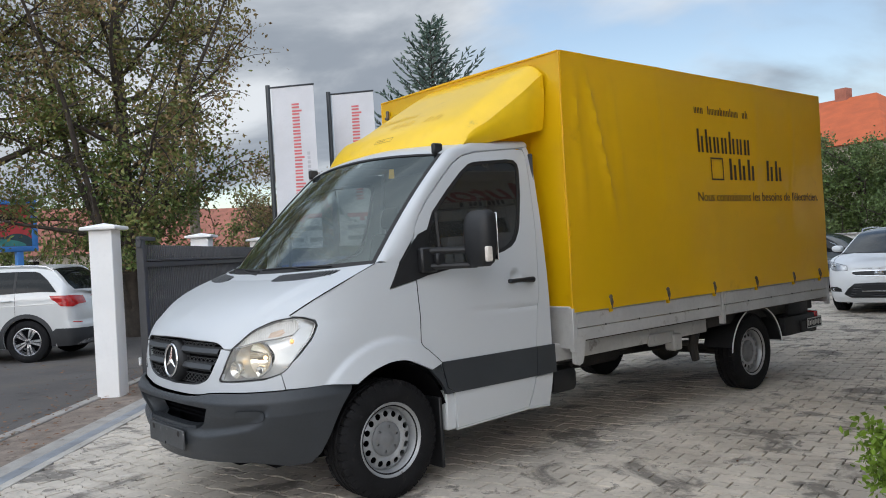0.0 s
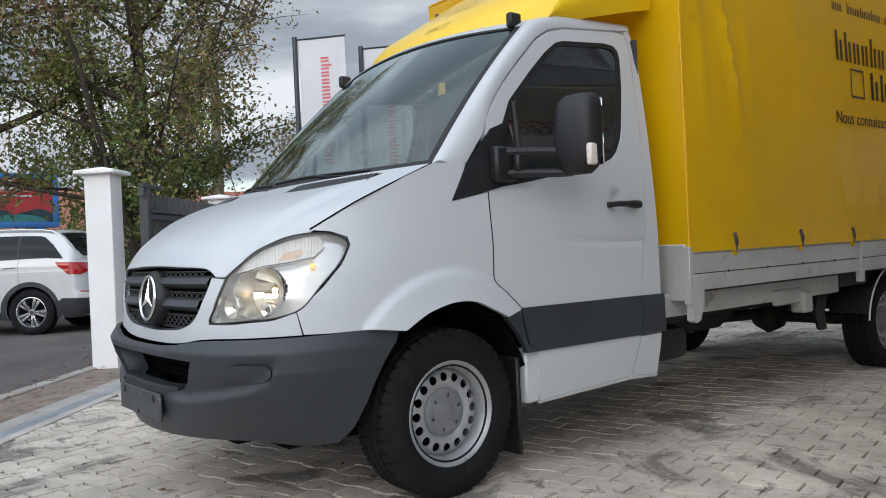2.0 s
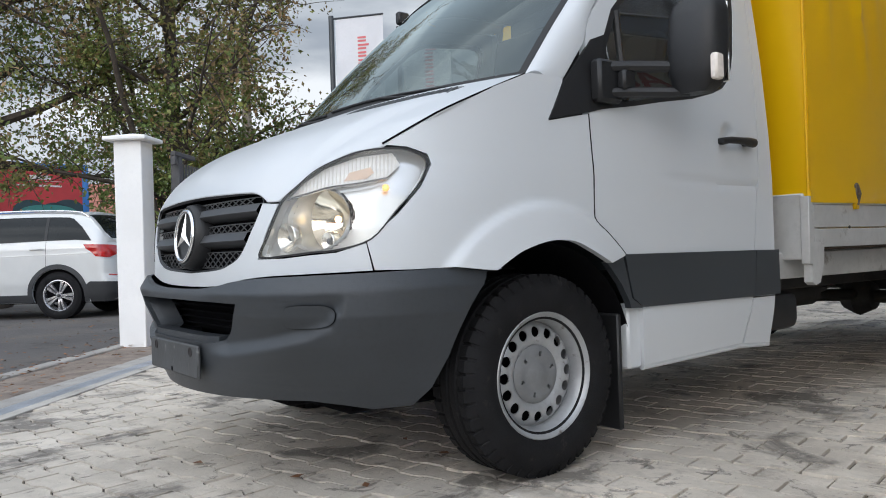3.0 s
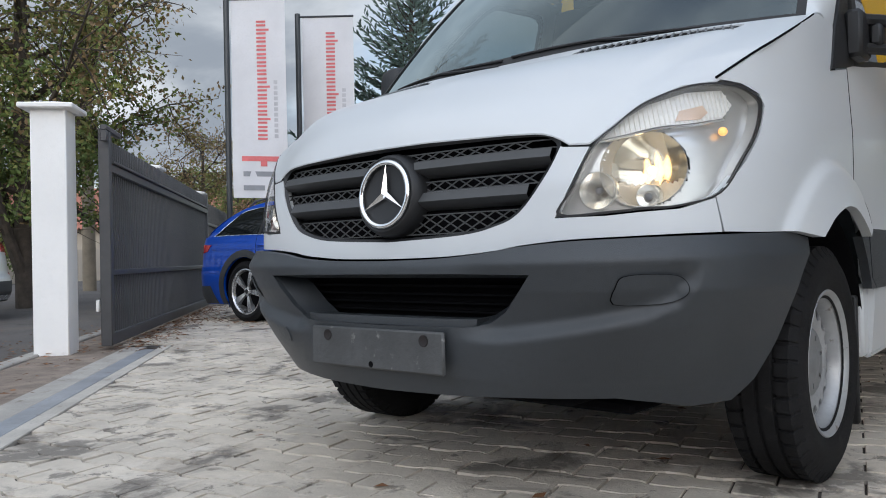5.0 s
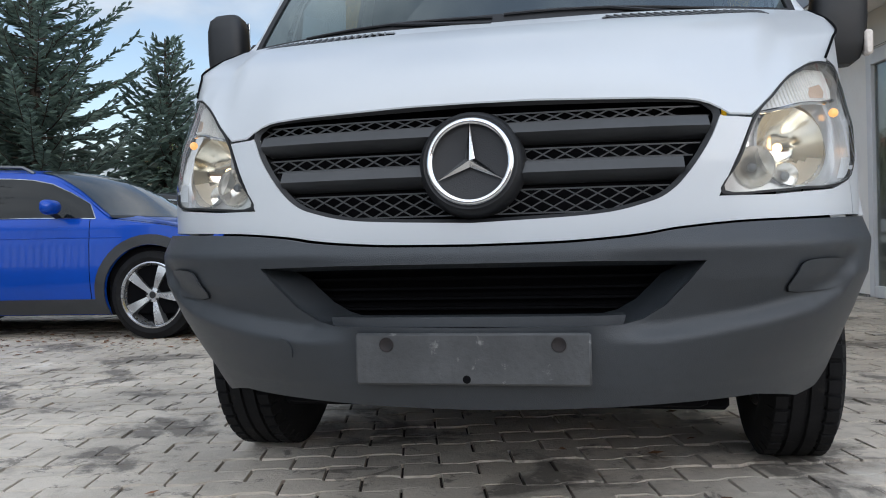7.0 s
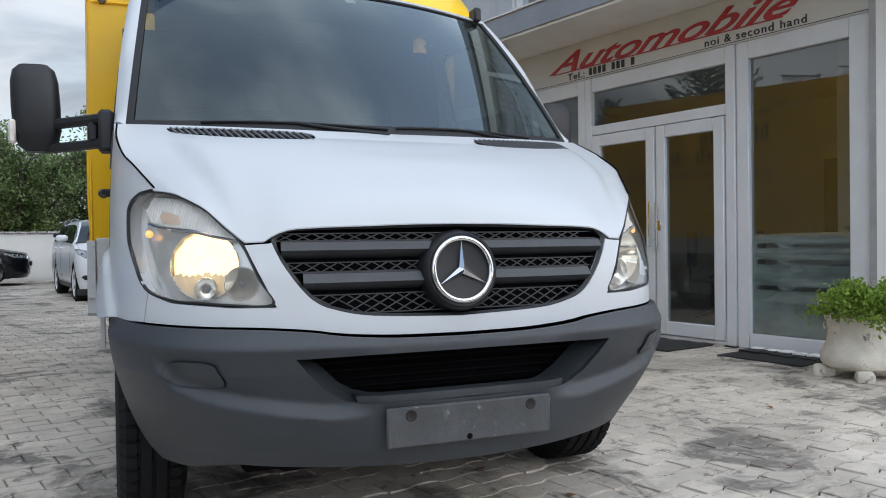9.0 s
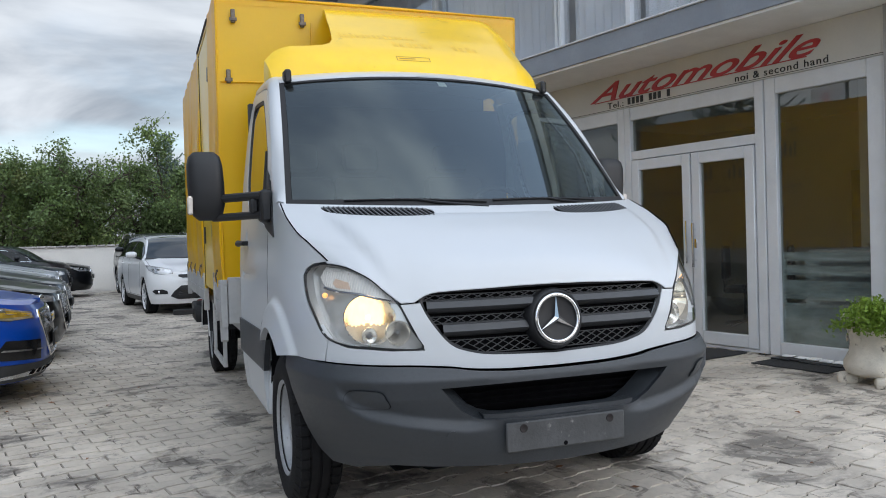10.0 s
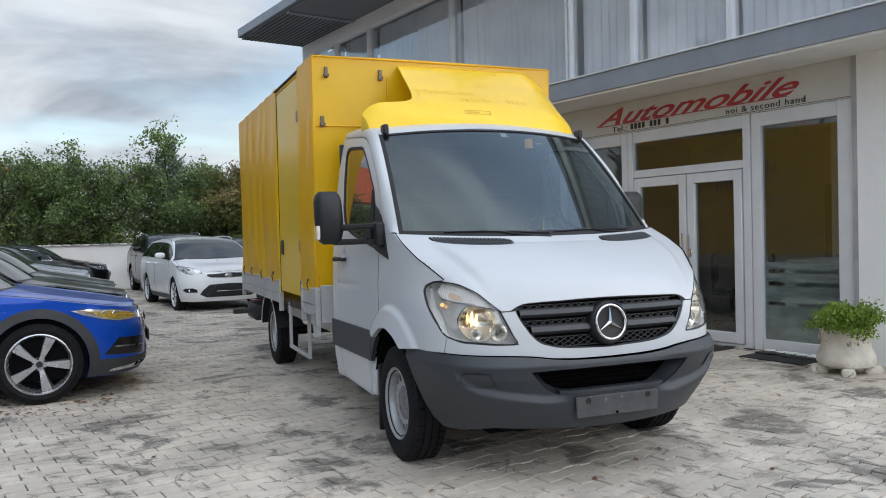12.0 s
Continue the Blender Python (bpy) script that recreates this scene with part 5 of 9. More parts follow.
def tarp_side(s):
    def f(y, z, off=0.0):
        k = (z - 0.99) / (BZT - 0.99)
        e = min(1.0, min(y - BYF, BYB - y) / 0.5)
        belly = 0.014 * math.sin(math.pi * k) * max(0, e)
        pleat = 0.0
        if s < 0 and y > 3.2:
            pleat = 0.018 * math.sin(y * 14 + 3.0 * noise.noise((y * 1.6, z * 0.7, 3))) * (0.35 + 0.65 * (1 - k)) * (0.4 + 0.6 * abs(noise.noise((y * 2.3, z * 0.5, 7))) * 2)
        elif s < 0:
            pleat = 0.010 * noise.noise((y * 9, z * 1.1, 4.0))
        wob = 0.012 * noise.noise((y * 1.3, z * 1.1, 1.7 * s)) + 0.004 * noise.noise((y * 5, z * 2.3, 9.0))
        # slack folds hanging from the front top corner
        fold = 0.0
        if s > 0:
            for y0, sl, a in ((1.84, 0.24, 0.030), (1.72, 0.06, 0.018), (2.15, 0.10, 0.012), (2.75, 0.05, 0.008), (4.35, -0.05, 0.007), (5.1, -0.12, 0.010)):
                c = y0 + sl * (2.85 - z)
                fold += a * math.exp(-(((y - c) / 0.028) ** 2)) * max(0.0, min(1.0, (2.85 - z) / 0.3)) * max(0.0, min(1.0, (z - 1.5) / 0.5))
        low = max(0.0, min(1.0, (z - 0.985) / 0.22))
        tug = 0.006 * math.cos((y - 2.02) * 2 * math.pi / 0.73) * (1 - low)
        hem = 0.016 + (0.004 if z < 1.03 else 0.0)
        return (s * (BXW + low * (belly + pleat + wob) + tug + fold + hem + off), y, z)
    return f


bm = sheet([(BYF, 0.985), (BYB, 0.985), (BYB, BZT), (BYF, BZT)], tarp_side(1), 0.04, lip=0.03)
tarp = part("tarpaulin_side", bm, TARP, body)
bm = sheet([(BYF, 0.985), (2.12, 0.985), (2.12, BZT), (BYF, BZT)], tarp_side(-1), 0.045, lip=0.03)
part("tarpaulin_side", bm, TARP, body)
bm = sheet([(3.14, 0.985), (BYB, 0.985), (BYB, BZT), (3.14, BZT)], tarp_side(-1), 0.04, lip=0.03)
part("tarpaulin_side", bm, TARP, body)
bm = sheet([(-BXW, 0.985), (BXW, 0.985), (BXW, BZT), (-BXW, BZT)], lambda x, z, off=0.0: (x, BYF - 0.012 * math.sin(math.pi * (z - 0.985) / 1.91) - 0.006 * noise.noise((x * 2, z * 2, 5)) - off, z), 0.06, lip=0.03)
part("tarpaulin_front", bm, TARP, body)
bm = sheet([(-BXW, 1.25), (BXW, 1.25), (BXW, BZT), (-BXW, BZT)], lambda x, z, off=0.0: (x, BYB + 0.006 * noise.noise((x * 2, z * 2, 8)) + off, z), 0.1, lip=0.03)
part("tarpaulin_rear", bm, TARP, body)
bm = sheet([(-BXW - 0.004, BYF - 0.006), (BXW + 0.004, BYF - 0.006), (BXW + 0.004, BYB), (-BXW - 0.004, BYB)], lambda x, y, off=0.0: (x, y, BZT + 0.012 * (1 - (x / BXW) ** 2) + 0.004 * noise.noise((x, y * 2, 2)) + off), 0.1, lip=0.06)
part("tarpaulin_roof", bm, TARP, body)
# piping seams along the edges
for s in (1, -1):
    bm = bmesh.new()
    tube(bm, [(s * (BXW + 0.003), BYF - 0.004, z) for z in np.linspace(0.99, BZT, 20)], 0.007, 6)
    part("corner_seam", bm, TARP, body)
bm = bmesh.new()
for q in (((-BXW, BYF - 0.008, BZT - 0.004), (BXW, BYF - 0.008, BZT - 0.004)), ((BXW + 0.004, BYF, BZT - 0.004), (BXW + 0.004, BYB, BZT - 0.004))):
    tube(bm, q, 0.008, 6)
part("roof_seam", bm, TARP, body)
# side door on the far side
door_mat = surface("yellow_door_panel", (0.80, 0.53, 0.02), 0.35, var=0.04, scale=2, coat=0.2)
sd = part("side_door", slab((-BXW - 0.012, 2.14, 0.90), (-BXW + 0.03, 3.12, 2.83), 0.012), door_mat, body, "yellow framed side door")
zinc = surface("zinc_hinge", (0.35, 0.30, 0.22), 0.4, metal=0.7, var=0.2, scale=20)
for z in (1.0, 2.48, 1.35):
    part("hinge", slab((-BXW - 0.03, 2.10, z - 0.05), (-BXW - 0.008, 2.16, z + 0.05), 0.006), zinc, sd)
part("lock_plate", slab((-BXW - 0.022, 2.93, 1.26), (-BXW - 0.010, 3.03, 1.40), 0.006), CHASSIS, sd)
bm = bmesh.new()
for z0, z1 in ((0.885, 2.84),):
    for y in (2.128, 3.132):
        tube(bm, [(-BXW - 0.008, y, z0), (-BXW - 0.008, y, z1)], 0.012, 6)
    tube(bm, [(-BXW - 0.008, 2.128, z1), (-BXW - 0.008, 3.132, z1)], 0.012, 6)
part("door_frame", bm, door_mat, sd)
bm = bmesh.new()
for y in (2.14, 2.95):
    box(bm, (-1.062, y - 0.018, 0.37), (-1.035, y + 0.018, 0.80), 0.003)
box(bm, (-1.064, 2.12, 0.355), (-1.033, 2.97, 0.385), 0.003)
part("folding_step", bm, ALU, body, "grey metal folding step")
bm = bmesh.new()
box(bm, (-1.30, 5.20, 0.50), (-0.9, 5.28, 0.56), 0.008)
part("step_bar", bm, CHASSIS, body)
bm = bmesh.new()
tube(bm, [(-BXW - 0.014, 2.10, BZT - 0.03), (-BXW - 0.014, 3.16, BZT - 0.03)], 0.014, 6)
part("door_rain_rail", bm, CHASSIS, sd, "dark rail above the side door")
for y in (2.128, 3.132):
    part("door_gap", slab((-BXW - 0.016, y - 0.022, 0.90), (-BXW - 0.010, y - 0.012, 2.84)), VOID, sd)
rp_ = part("rear_plate", slab((1.045, 5.26, 0.475), (1.055, 5.60, 0.585), 0.003), BLACK, truck, "black plate with pale bars and border")
PALE = surface("pale_plate_print", (0.66, 0.66, 0.64), 0.5, var=0.1, scale=20)
for k in range(8):
    part("plate_bar", slab((1.0555, 5.295 + 0.036 * k, 0.502 + 0.006 * (k % 3)), (1.058, 5.295 + 0.036 * k + (0.022 if k % 2 else 0.014), 0.560 - 0.008 * (k % 2))), PALE, rp_)
for lo, hi in (((1.0555, 5.27, 0.480), (1.058, 5.59, 0.487)), ((1.0555, 5.27, 0.573), (1.058, 5.59, 0.580)), ((1.0555, 5.27, 0.488), (1.058, 5.277, 0.572)), ((1.0555, 5.583, 0.488), (1.058, 5.59, 0.572))):
    part("plate_border", slab(lo, hi), PALE, rp_)
# tension straps and buckles
BUCKLE = surface("worn_steel_buckle", (0.15, 0.125, 0.10), 0.5, metal=0.6, var=0.35, scale=30)
for s, ys in ((1, (2.02, 2.77, 3.47, 4.2, 4.93, 5.5)), (-1, (1.85, 3.5, 4.2, 4.9, 5.5))):
    for y in ys:
        bm = bmesh.new()
        x = s * (BXW + 0.014)
        box(bm, (x - 0.006, y - 0.012, 1.00), (x + 0.012, y + 0.012, 1.085), 0.004)
        box(bm, (x - 0.010, y - 0.022, 1.06), (x + 0.010, y + 0.022, 1.078), 0.003)
        tube(bm, [(x + s * 0.012, y, 1.075), (x + s * 0.022, y + 0.004, 1.03), (x + s * 0.010, y, 0.975)], 0.006, 5)
        bk = part("buckle", bm, BUCKLE, body)
        part("strap", slab((x - 0.012, y - 0.017, 0.955), (x + 0.010, y + 0.017, 1.02), 0.003), TARP, bk)
for x, z in ((-0.98, 2.76), (-0.52, 2.76), (-1.02, 2.36)):
    bm = bmesh.new()
    box(bm, (x - 0.014, BYF - 0.035, z - 0.045), (x + 0.014, BYF - 0.012, z + 0.045), 0.004)
    box(bm, (x - 0.024, BYF - 0.042, z - 0.035), (x + 0.024, BYF - 0.03, z - 0.012), 0.003)
    part("buckle", bm, BUCKLE, body)
bm = bmesh.new()
tube(bm, [(-1.07, BYF - 0.02, 2.325), (-0.3, BYF - 0.02, 2.335)], 0.006, 5)
tube(bm, [(-0.46, BYF - 0.02, 2.75), (-0.46, BYF - 0.02, 2.42)], 0.005, 5)
part("front_flap_seam", bm, TARP, body)


def word_bars(words, y0, y1, z0, h, plane, parent, mat_):
    """A name shown as plain upright bars of its size; each word a string of bar heights."""
    total = sum(len(w) for w in words) + 1.2 * (len(words) - 1)
    step = (y1 - y0) / total
    at = y0
    for w in words:
        for c in w:
            lo, hi = {"x": (0, 0.70), "t": (0, 1.0), "d": (-0.25, 0.70)}[c]
            for f0, f1 in ((0.10, 0.36), (0.54, 0.80)):
                bm = bmesh.new()
                plane(bm, at + step * f0, at + step * f1, z0 + lo * h, z0 + (hi if f0 < 0.5 else min(hi, 0.7)) * h)
                part("print_bar", bm, mat_, parent)
            at += step
        at += 1.2 * step


def on_left(bm, a, b, z0, z1):
    f = tarp_side(1)
    ys = np.linspace(a, b, 4)
    zs = np.linspace(z0, z1, 5)
    g = [[bm.verts.new(f(y, z, 0.005)) for z in zs] for y in ys]
    for i in range(3):
        for j in range(4):
            bm.faces.new((g[i][j], g[i + 1][j], g[i + 1][j + 1], g[i][j + 1]))


word_bars(["xxx", "txxxtxxtxx", "xt"], 3.30, 4.20, 2.555, 0.075, on_left, body, INK)
word_bars(["ttxxtxx"], 3.31, 4.22, 2.215, 0.205, on_left, body, INK)
word_bars(["ttt", "tt"], 3.81, 4.80, 1.98, 0.195, on_left, body, INK)
for a, b, z0, z1 in ((3.51, 3.525, 1.975, 2.175), (3.705, 3.72, 1.975, 2.175), (3.525, 3.705, 1.975, 1.989), (3.525, 3.705, 2.161, 2.175)):
    bm = bmesh.new()
    on_left(bm, a, b, z0, z1)
    part("print_frame", bm, INK, body)
slogan = letters("slogan", "Nous connaissons les besoins de l'électricien.", 0.115, pose(1.112, 3.275, 1.79, 90, 0, 90), INK, body, depth=0.001, width=2.27)
for v in slogan.data.vertices:
    yy, zz = 3.275 + v.co.x, 1.79 + v.co.y
    v.co.z = tarp_side(1)(yy, zz, 0.006)[0] - 1.112 + (0.001 if v.co.z > 0 else -0.001)

# ---- roof deflector ----
DPROF = curve([(0.70, 2.205), (0.715, 2.245), (0.76, 2.315), (0.86, 2.405), (1.02, 2.505), (1.25, 2.645), (1.44, 2.765), (1.57, 2.845)], 8)


def defl(u, v, off=0.0):
    line = np.array(DPROF)
    k = np.concatenate([[0], np.cumsum(np.hypot(*np.diff(line, axis=0).T))])
    y, z = np.interp(v * k[-1], k, line[:, 0]), np.interp(v * k[-1], k, line[:, 1])
    w = 0.85 + 0.10 * min(1, v * 1.3)
    f = abs(u)
    front = 0.115 * f**2.2 * (1 - v) ** 1.2
    sag = 0.10 * max(0.0, (f - 0.80) / 0.20) ** 2.2 * (1 if u > 0 else (1 - v) ** 0.5) * min(1.0, 0.25 + 2.2 * v)
    hump = 0.018 * (1 - f * f) * math.sin(math.pi * v)
    return (u * w, y + front - 0.5 * off, z - sag + hump + 0.8 * off)


# the far side is cut back in a step
NOTCH = [(-0.385, 1.0), (-0.415, 0.80), (-0.45, 0.60), (-0.48, 0.46), (-0.505, 0.37), (-0.54, 0.31), (-0.60, 0.28), (-0.68, 0.268), (-0.82, 0.26), (-0.94, 0.25), (-1.0, 0.22)]
d_out = [(-1.0, 0.0)] + [(-1 + 2 * k / 24, 0.0) for k in range(1, 24)] + [(1.0, 0.0)] + [(1.0, k / 10) for k in range(1, 10)] + [(1.0, 1.0)] + [(1.0 - 1.385 * k / 16, 1.0) for k in range(1, 16)] + NOTCH + [(-1.0, 0.12)]
deflector = part("roof_deflector", sheet(d_out, defl, 0.03, lip=0.012), DEFLECT, truck, "yellow wind deflector, stepped on one side")
# near side wall of the deflector
bm = bmesh.new()
n = 26
up = []
for k in range(n + 1):
    v = k / n
    p = defl(1.0, v)
    y = p[1]
    zl = 2.195 + 0.045 * v + 0.13 * max(0, v - 0.25)
    zl = min(zl, p[2] - 0.002)
    cols = []
    for j in range(9):
        t = j / 8
        x = p[0] + 0.012 * math.sin(math.pi * t) - 0.03 * t * t
        cols.append(bm.verts.new((x, y, p[2] + (zl - p[2]) * t)))
    up.append(cols)
for a, b in zip(up, up[1:]):
    for j in range(8):
        bm.faces.new((a[j], a[j + 1], b[j + 1], b[j]))
part("deflector_cheek", bm, DEFLECT, deflector)
bm = bmesh.new()
up = []
for k in range(9):
    p = defl(-1.0, 0.22 * k / 8)
    up.append([bm.verts.new((p[0] - 0.006 * math.sin(j), p[1] + 0.004 * j, p[2] + (2.19 - p[2]) * j / 3)) for j in range(4)])
for a, b in zip(up, up[1:]):
    for j in range(3):
        bm.faces.new((a[j], b[j], b[j + 1], a[j + 1]))
part("deflector_cheek", bm, DEFLECT, deflector)
bm = bmesh.new()
tube(bm, [np.array(defl(-0.995 + 1.99 * k / 30, 0.0)) + np.array((0, 0.0, -0.012)) for k in range(31)], 0.012, 6)
part("rubber_edge", bm, SEAL, deflector)
for s in (1, -1):
    part("deflector_bracket", slab((s * 0.80 - 0.02, 0.60, 2.14), (s * 0.80 + 0.02, 0.68, 2.215), 0.01), BLACK, deflector)


def on_deflector(bm, a, b, z0, z1):
    us, vs = np.linspace(a, b, 4), np.linspace(z0, z1, 4)
    g = [[bm.verts.new(defl(u, v, 0.0012)) for v in vs] for u in us]
    for i in range(3):
        for j in range(3):
            bm.faces.new((g[i][j], g[i + 1][j], g[i + 1][j + 1], g[i][j + 1]))


word_bars(["ttxxtxx"], -0.44, 0.12, 0.415, 0.085, on_deflector, deflector, FADED)
word_bars(["ttt", "tt"], -0.10, 0.58, 0.29, 0.085, on_deflector, deflector, FADED)
bm = bmesh.new()
for q in ((-0.12, 0.13, 0.130, 0.135), (-0.12, 0.13, 0.165, 0.170), (-0.12, -0.114, 0.1355, 0.1645), (0.124, 0.13, 0.1355, 0.1645), (-0.10, 0.02, 0.147, 0.155)):
    on_deflector(bm, *q)
part("maker_plate", bm, surface("worn_brown_plate", (0.42, 0.25, 0.03), 0.5), deflector)
# ---- ground ----
ROW = Vector((0.974, 0.227, 0))   # the rows of pavers run along this
ACR = Vector((-0.227, 0.974, 0))
ASPHALT = surface("worn_asphalt", (0.105, 0.097, 0.092), 0.9, var=0.18, scale=0.8, fine=60, bump=0.5, bump_scale=140, alt=(0.14, 0.12, 0.10), dark=(0.06, 0.055, 0.05), spots=0.4, placed=True)
BEDDING = surface("sandy_joint_bed", (0.07, 0.06, 0.052), 0.95, var=0.3, scale=3, fine=60, bump=0.4, placed=True)
bm = bmesh.new()
n = 40
ring = [bm.verts.new((900 * math.cos(2 * math.pi * k / n), 900 * math.sin(2 * math.pi * k / n), -0.06)) for k in range(n)]
bm.faces.new(ring)
tagged(part("ground", bm, ASPHALT, smooth=False), "worn grey asphalt ground with scattered leaves", "ground", kind="structure")
BU = Vector((-0.763, 0.646, 0))
BN = Vector((0.646, 0.763, 0))
P0 = Vector((-4.50, 0.80, 0))      # end of the metal strip at the gate
YARD = [P0 - BU * 9.5, P0 + BU * 0.2, P0 + BU * 0.2 - BN * 0.35, P0 + BU * 6.4 - BN * 0.35, Vector((-9.6, 21.4, 0)), Vector((9, 21.4, 0)), Vector((9, -6.4, 0)), Vector((3.0, -6.4, 0))]
bm = bmesh.new()
bm.faces.new([bm.verts.new((p.x, p.y, -0.013)) for p in YARD])
pavement = tagged(part("pavement", bm, BEDDING, smooth=False), "grey interlocking concrete pavers, partly stained", "pavement", kind="structure")
# metal channel along the gate line, a concrete edge and a strip of dirty brick beyond
STRIP = surface("galvanised_channel", (0.36, 0.38, 0.41), 0.5, metal=0.5, var=0.15, scale=3, dark=(0.2, 0.18, 0.16), spots=0.4)
CONC = surface("concrete_edge", (0.36, 0.34, 0.31), 0.9, var=0.15, scale=4, fine=50, bump=0.4, dark=(0.2, 0.17, 0.14), spots=0.4)
BRICKY = surface("dirty_red_paving", (0.23, 0.185, 0.15), 0.9, var=0.25, scale=5, fine=40, bump=0.5, dark=(0.12, 0.09, 0.07), spots=0.6)
along_gate = Matrix(((BU.x, -BN.x, 0, P0.x), (BU.y, -BN.y, 0, P0.y), (0, 0, 1, 0), (0, 0, 0, 1)))
gutter = thing("drain_channel", along_gate, "galvanised gate track set in a concrete edge", "drain", kind="structure")
part("channel", slab((-7.0, -0.06, -0.05), (-0.05, 0.06, 0.006), 0.003), STRIP, gutter)
part("edge_course", slab((-7.0, 0.062, -0.05), (0.2, 0.24, 0.002), 0.004), CONC, gutter)
part("edge_course", slab((-7.0, -0.15, -0.05), (0.2, -0.062, 0.007), 0.004), surface("pale_concrete_edge", (0.46, 0.43, 0.385), 0.85, var=0.15, scale=3, fine=50, bump=0.4, dark=(0.25, 0.22, 0.19), spots=0.4), gutter)
part("brick_strip", slab((-7.0, 0.243, -0.05), (7.0, 0.80, -0.006), 0.01), BRICKY, gutter)
part("kerb", slab((-7.0, 0.803, -0.06), (9.0, 0.93, 0.012), 0.012), CONC, gutter)

# ---- showroom building ----
RENDERW = surface("white_render", (0.88, 0.875, 0.86), 0.85, var=0.04, scale=1.2, fine=25, bump=0.15, bump_scale=90)
PANELG = surface("grey_composite_panel", (0.62, 0.615, 0.59), 0.5, var=0.04, scale=2)
FRAMEG = surface("light_grey_pvc_frame", (0.70, 0.72, 0.75), 0.38, var=0.04, scale=4)
FASCIA = surface("blue_grey_metal_fascia", (0.27, 0.30, 0.35), 0.45, metal=0.2, var=0.08, scale=3)
SOFFIT = surface("soffit_board", (0.80, 0.79, 0.76), 0.7, var=0.05, scale=3)
CLADS = surface("grey_eave_cladding", (0.16, 0.165, 0.175), 0.5, var=0.08, scale=3)
INNER = surface("cream_inside_wall", (0.60, 0.58, 0.53), 0.8, var=0.05, scale=2)
REDSIGN = surface("red_sign_letters", (0.43, 0.03, 0.035), 0.4, var=0.08, scale=9)
BLACKSIGN = surface("black_sign_letters", (0.02, 0.02, 0.022), 0.5, var=0.1)
FROST = thin_glass("frosted_band", (0.55, 0.60, 0.62), 0.25, 1.5, veil=0.75, milk=(0.62, 0.72, 0.80))
FA = Matrix(((0.9786, -0.2055, 0, 4.70), (0.2055, 0.9786, 0, 0.0), (0, 0, 1, 0), (0, 0, 0, 1)))  # local y runs along the facade, x into the building
house = thing("showroom_building", FA, "two storey showroom, grey framed glass front, projecting upper floor", "building")


def fpart(name, lo, hi, mat_, parent=house, bevel=0.0, label=""):
    return part(name, slab(lo, hi, bevel), mat_, parent, label)


Y0, Y1 = -0.5, 13.9
fpart("wall", (-0.06, Y0, -0.05), (0.30, 1.165, 3.14), RENDERW)
fpart("wall", (0.0, 6.95, -0.05), (0.30, 7.6, 2.72), RENDERW)
fpart("sign_panel", (-0.02, 1.225, 2.72), (0.10, 13.5, 3.138), PANELG, bevel=0.004)
fpart("panel_end", (-0.055, 1.168, -0.02), (0.12, 1.222, 3.138), surface("dark_grey_trim", (0.38, 0.38, 0.39), 0.5))
fpart("soffit", (-0.78, Y0, 3.14), (0.35, Y1, 3.18), SOFFIT)
fpart("fascia", (-0.80, Y0 - 0.02, 3.165), (-0.70, Y1, 3.40), FASCIA, bevel=0.006)
fpart("upper_slab", (-0.70, Y0, 3.185), (0.5, Y1, 3.385), FASCIA)
fpart("fascia_cap", (-0.82, Y0 - 0.02, 3.40), (-0.30, Y1, 3.418), FRAMEG, bevel=0.003)
roof = fpart("roof", (-1.88, 4.5, 5.86), (8, 13.95, 6.05), FASCIA, bevel=0.01)
# unseen stretch of roof, overhang shortened to let light onto the truck's side
fpart("roof_near", (-0.42, Y0, 5.86), (8, 4.49, 6.05), FASCIA, bevel=0.01)
fpart("eave_soffit", (-1.80, 4.5, 5.82), (-0.1, 13.90, 5.857), CLADS)
for k in range(17):
    fpart("eave_board_joint", (-1.80 + 0.1 * k, 11.4, 5.812), (-1.79 + 0.1 * k, 13.9, 5.822), VOID, roof)
fpart("eave_cross_trim", (-1.80, 11.3, 5.79), (-0.1, 11.42, 5.83), FASCIA, roof)
fpart("upper_corner", (-0.36, 13.3, 3.40), (0.0, Y1, 5.82), RENDERW)
fpart("upper_head", (-0.36, Y0, 5.55), (-0.2, 13.3, 5.82), RENDERW)
CURTAIN = surface("sheer_curtain", (0.80, 0.82, 0.86), 0.9, var=0.08, scale=2, fine=12)
for y0, y1 in ((Y0, 2.4), (2.47, 3.84), (3.90, 5.00), (5.10, 7.86), (7.94, 10.75), (10.82, 12.2), (12.26, 13.3)):
    win = new("upper_window")
    win.parent = house
    part("pane", slab((-0.30, y0, 3.44), (-0.29, y1, 5.52)), UPPERGLASS, win).visible_shadow = False
    for a in (y0 - 0.035, y1 - 0.005):
        part("mullion", slab((-0.36, a, 3.42), (-0.24, a + 0.04, 5.55), 0.004), FRAMEG, win)
    part("bottom_rail", slab((-0.34, y0 + 0.006, 3.42), (-0.25, y1 - 0.006, 3.47), 0.004), FRAMEG, win)
    bm = bmesh.new()
    cols = []
    m_ = int((y1 - y0) / 0.03)
    for k in range(m_ + 1):
        y = y0 + (y1 - y0) * k / m_
        x = -0.12 + 0.03 * math.sin(k * 1.3) + 0.015 * math.sin(k * 0.37)
        cols.append((bm.verts.new((x, y, 3.42)), bm.verts.new((x, y, 5.55))))
    for a, b in zip(cols, cols[1:]):
        bm.faces.new((a[0], b[0], b[1], a[1]))
    part("curtain", bm, CURTAIN, win, "pale sheer curtain")
fpart("upper_back_wall", (2.5, Y0, 3.4), (2.6, Y1, 5.8), INNER)
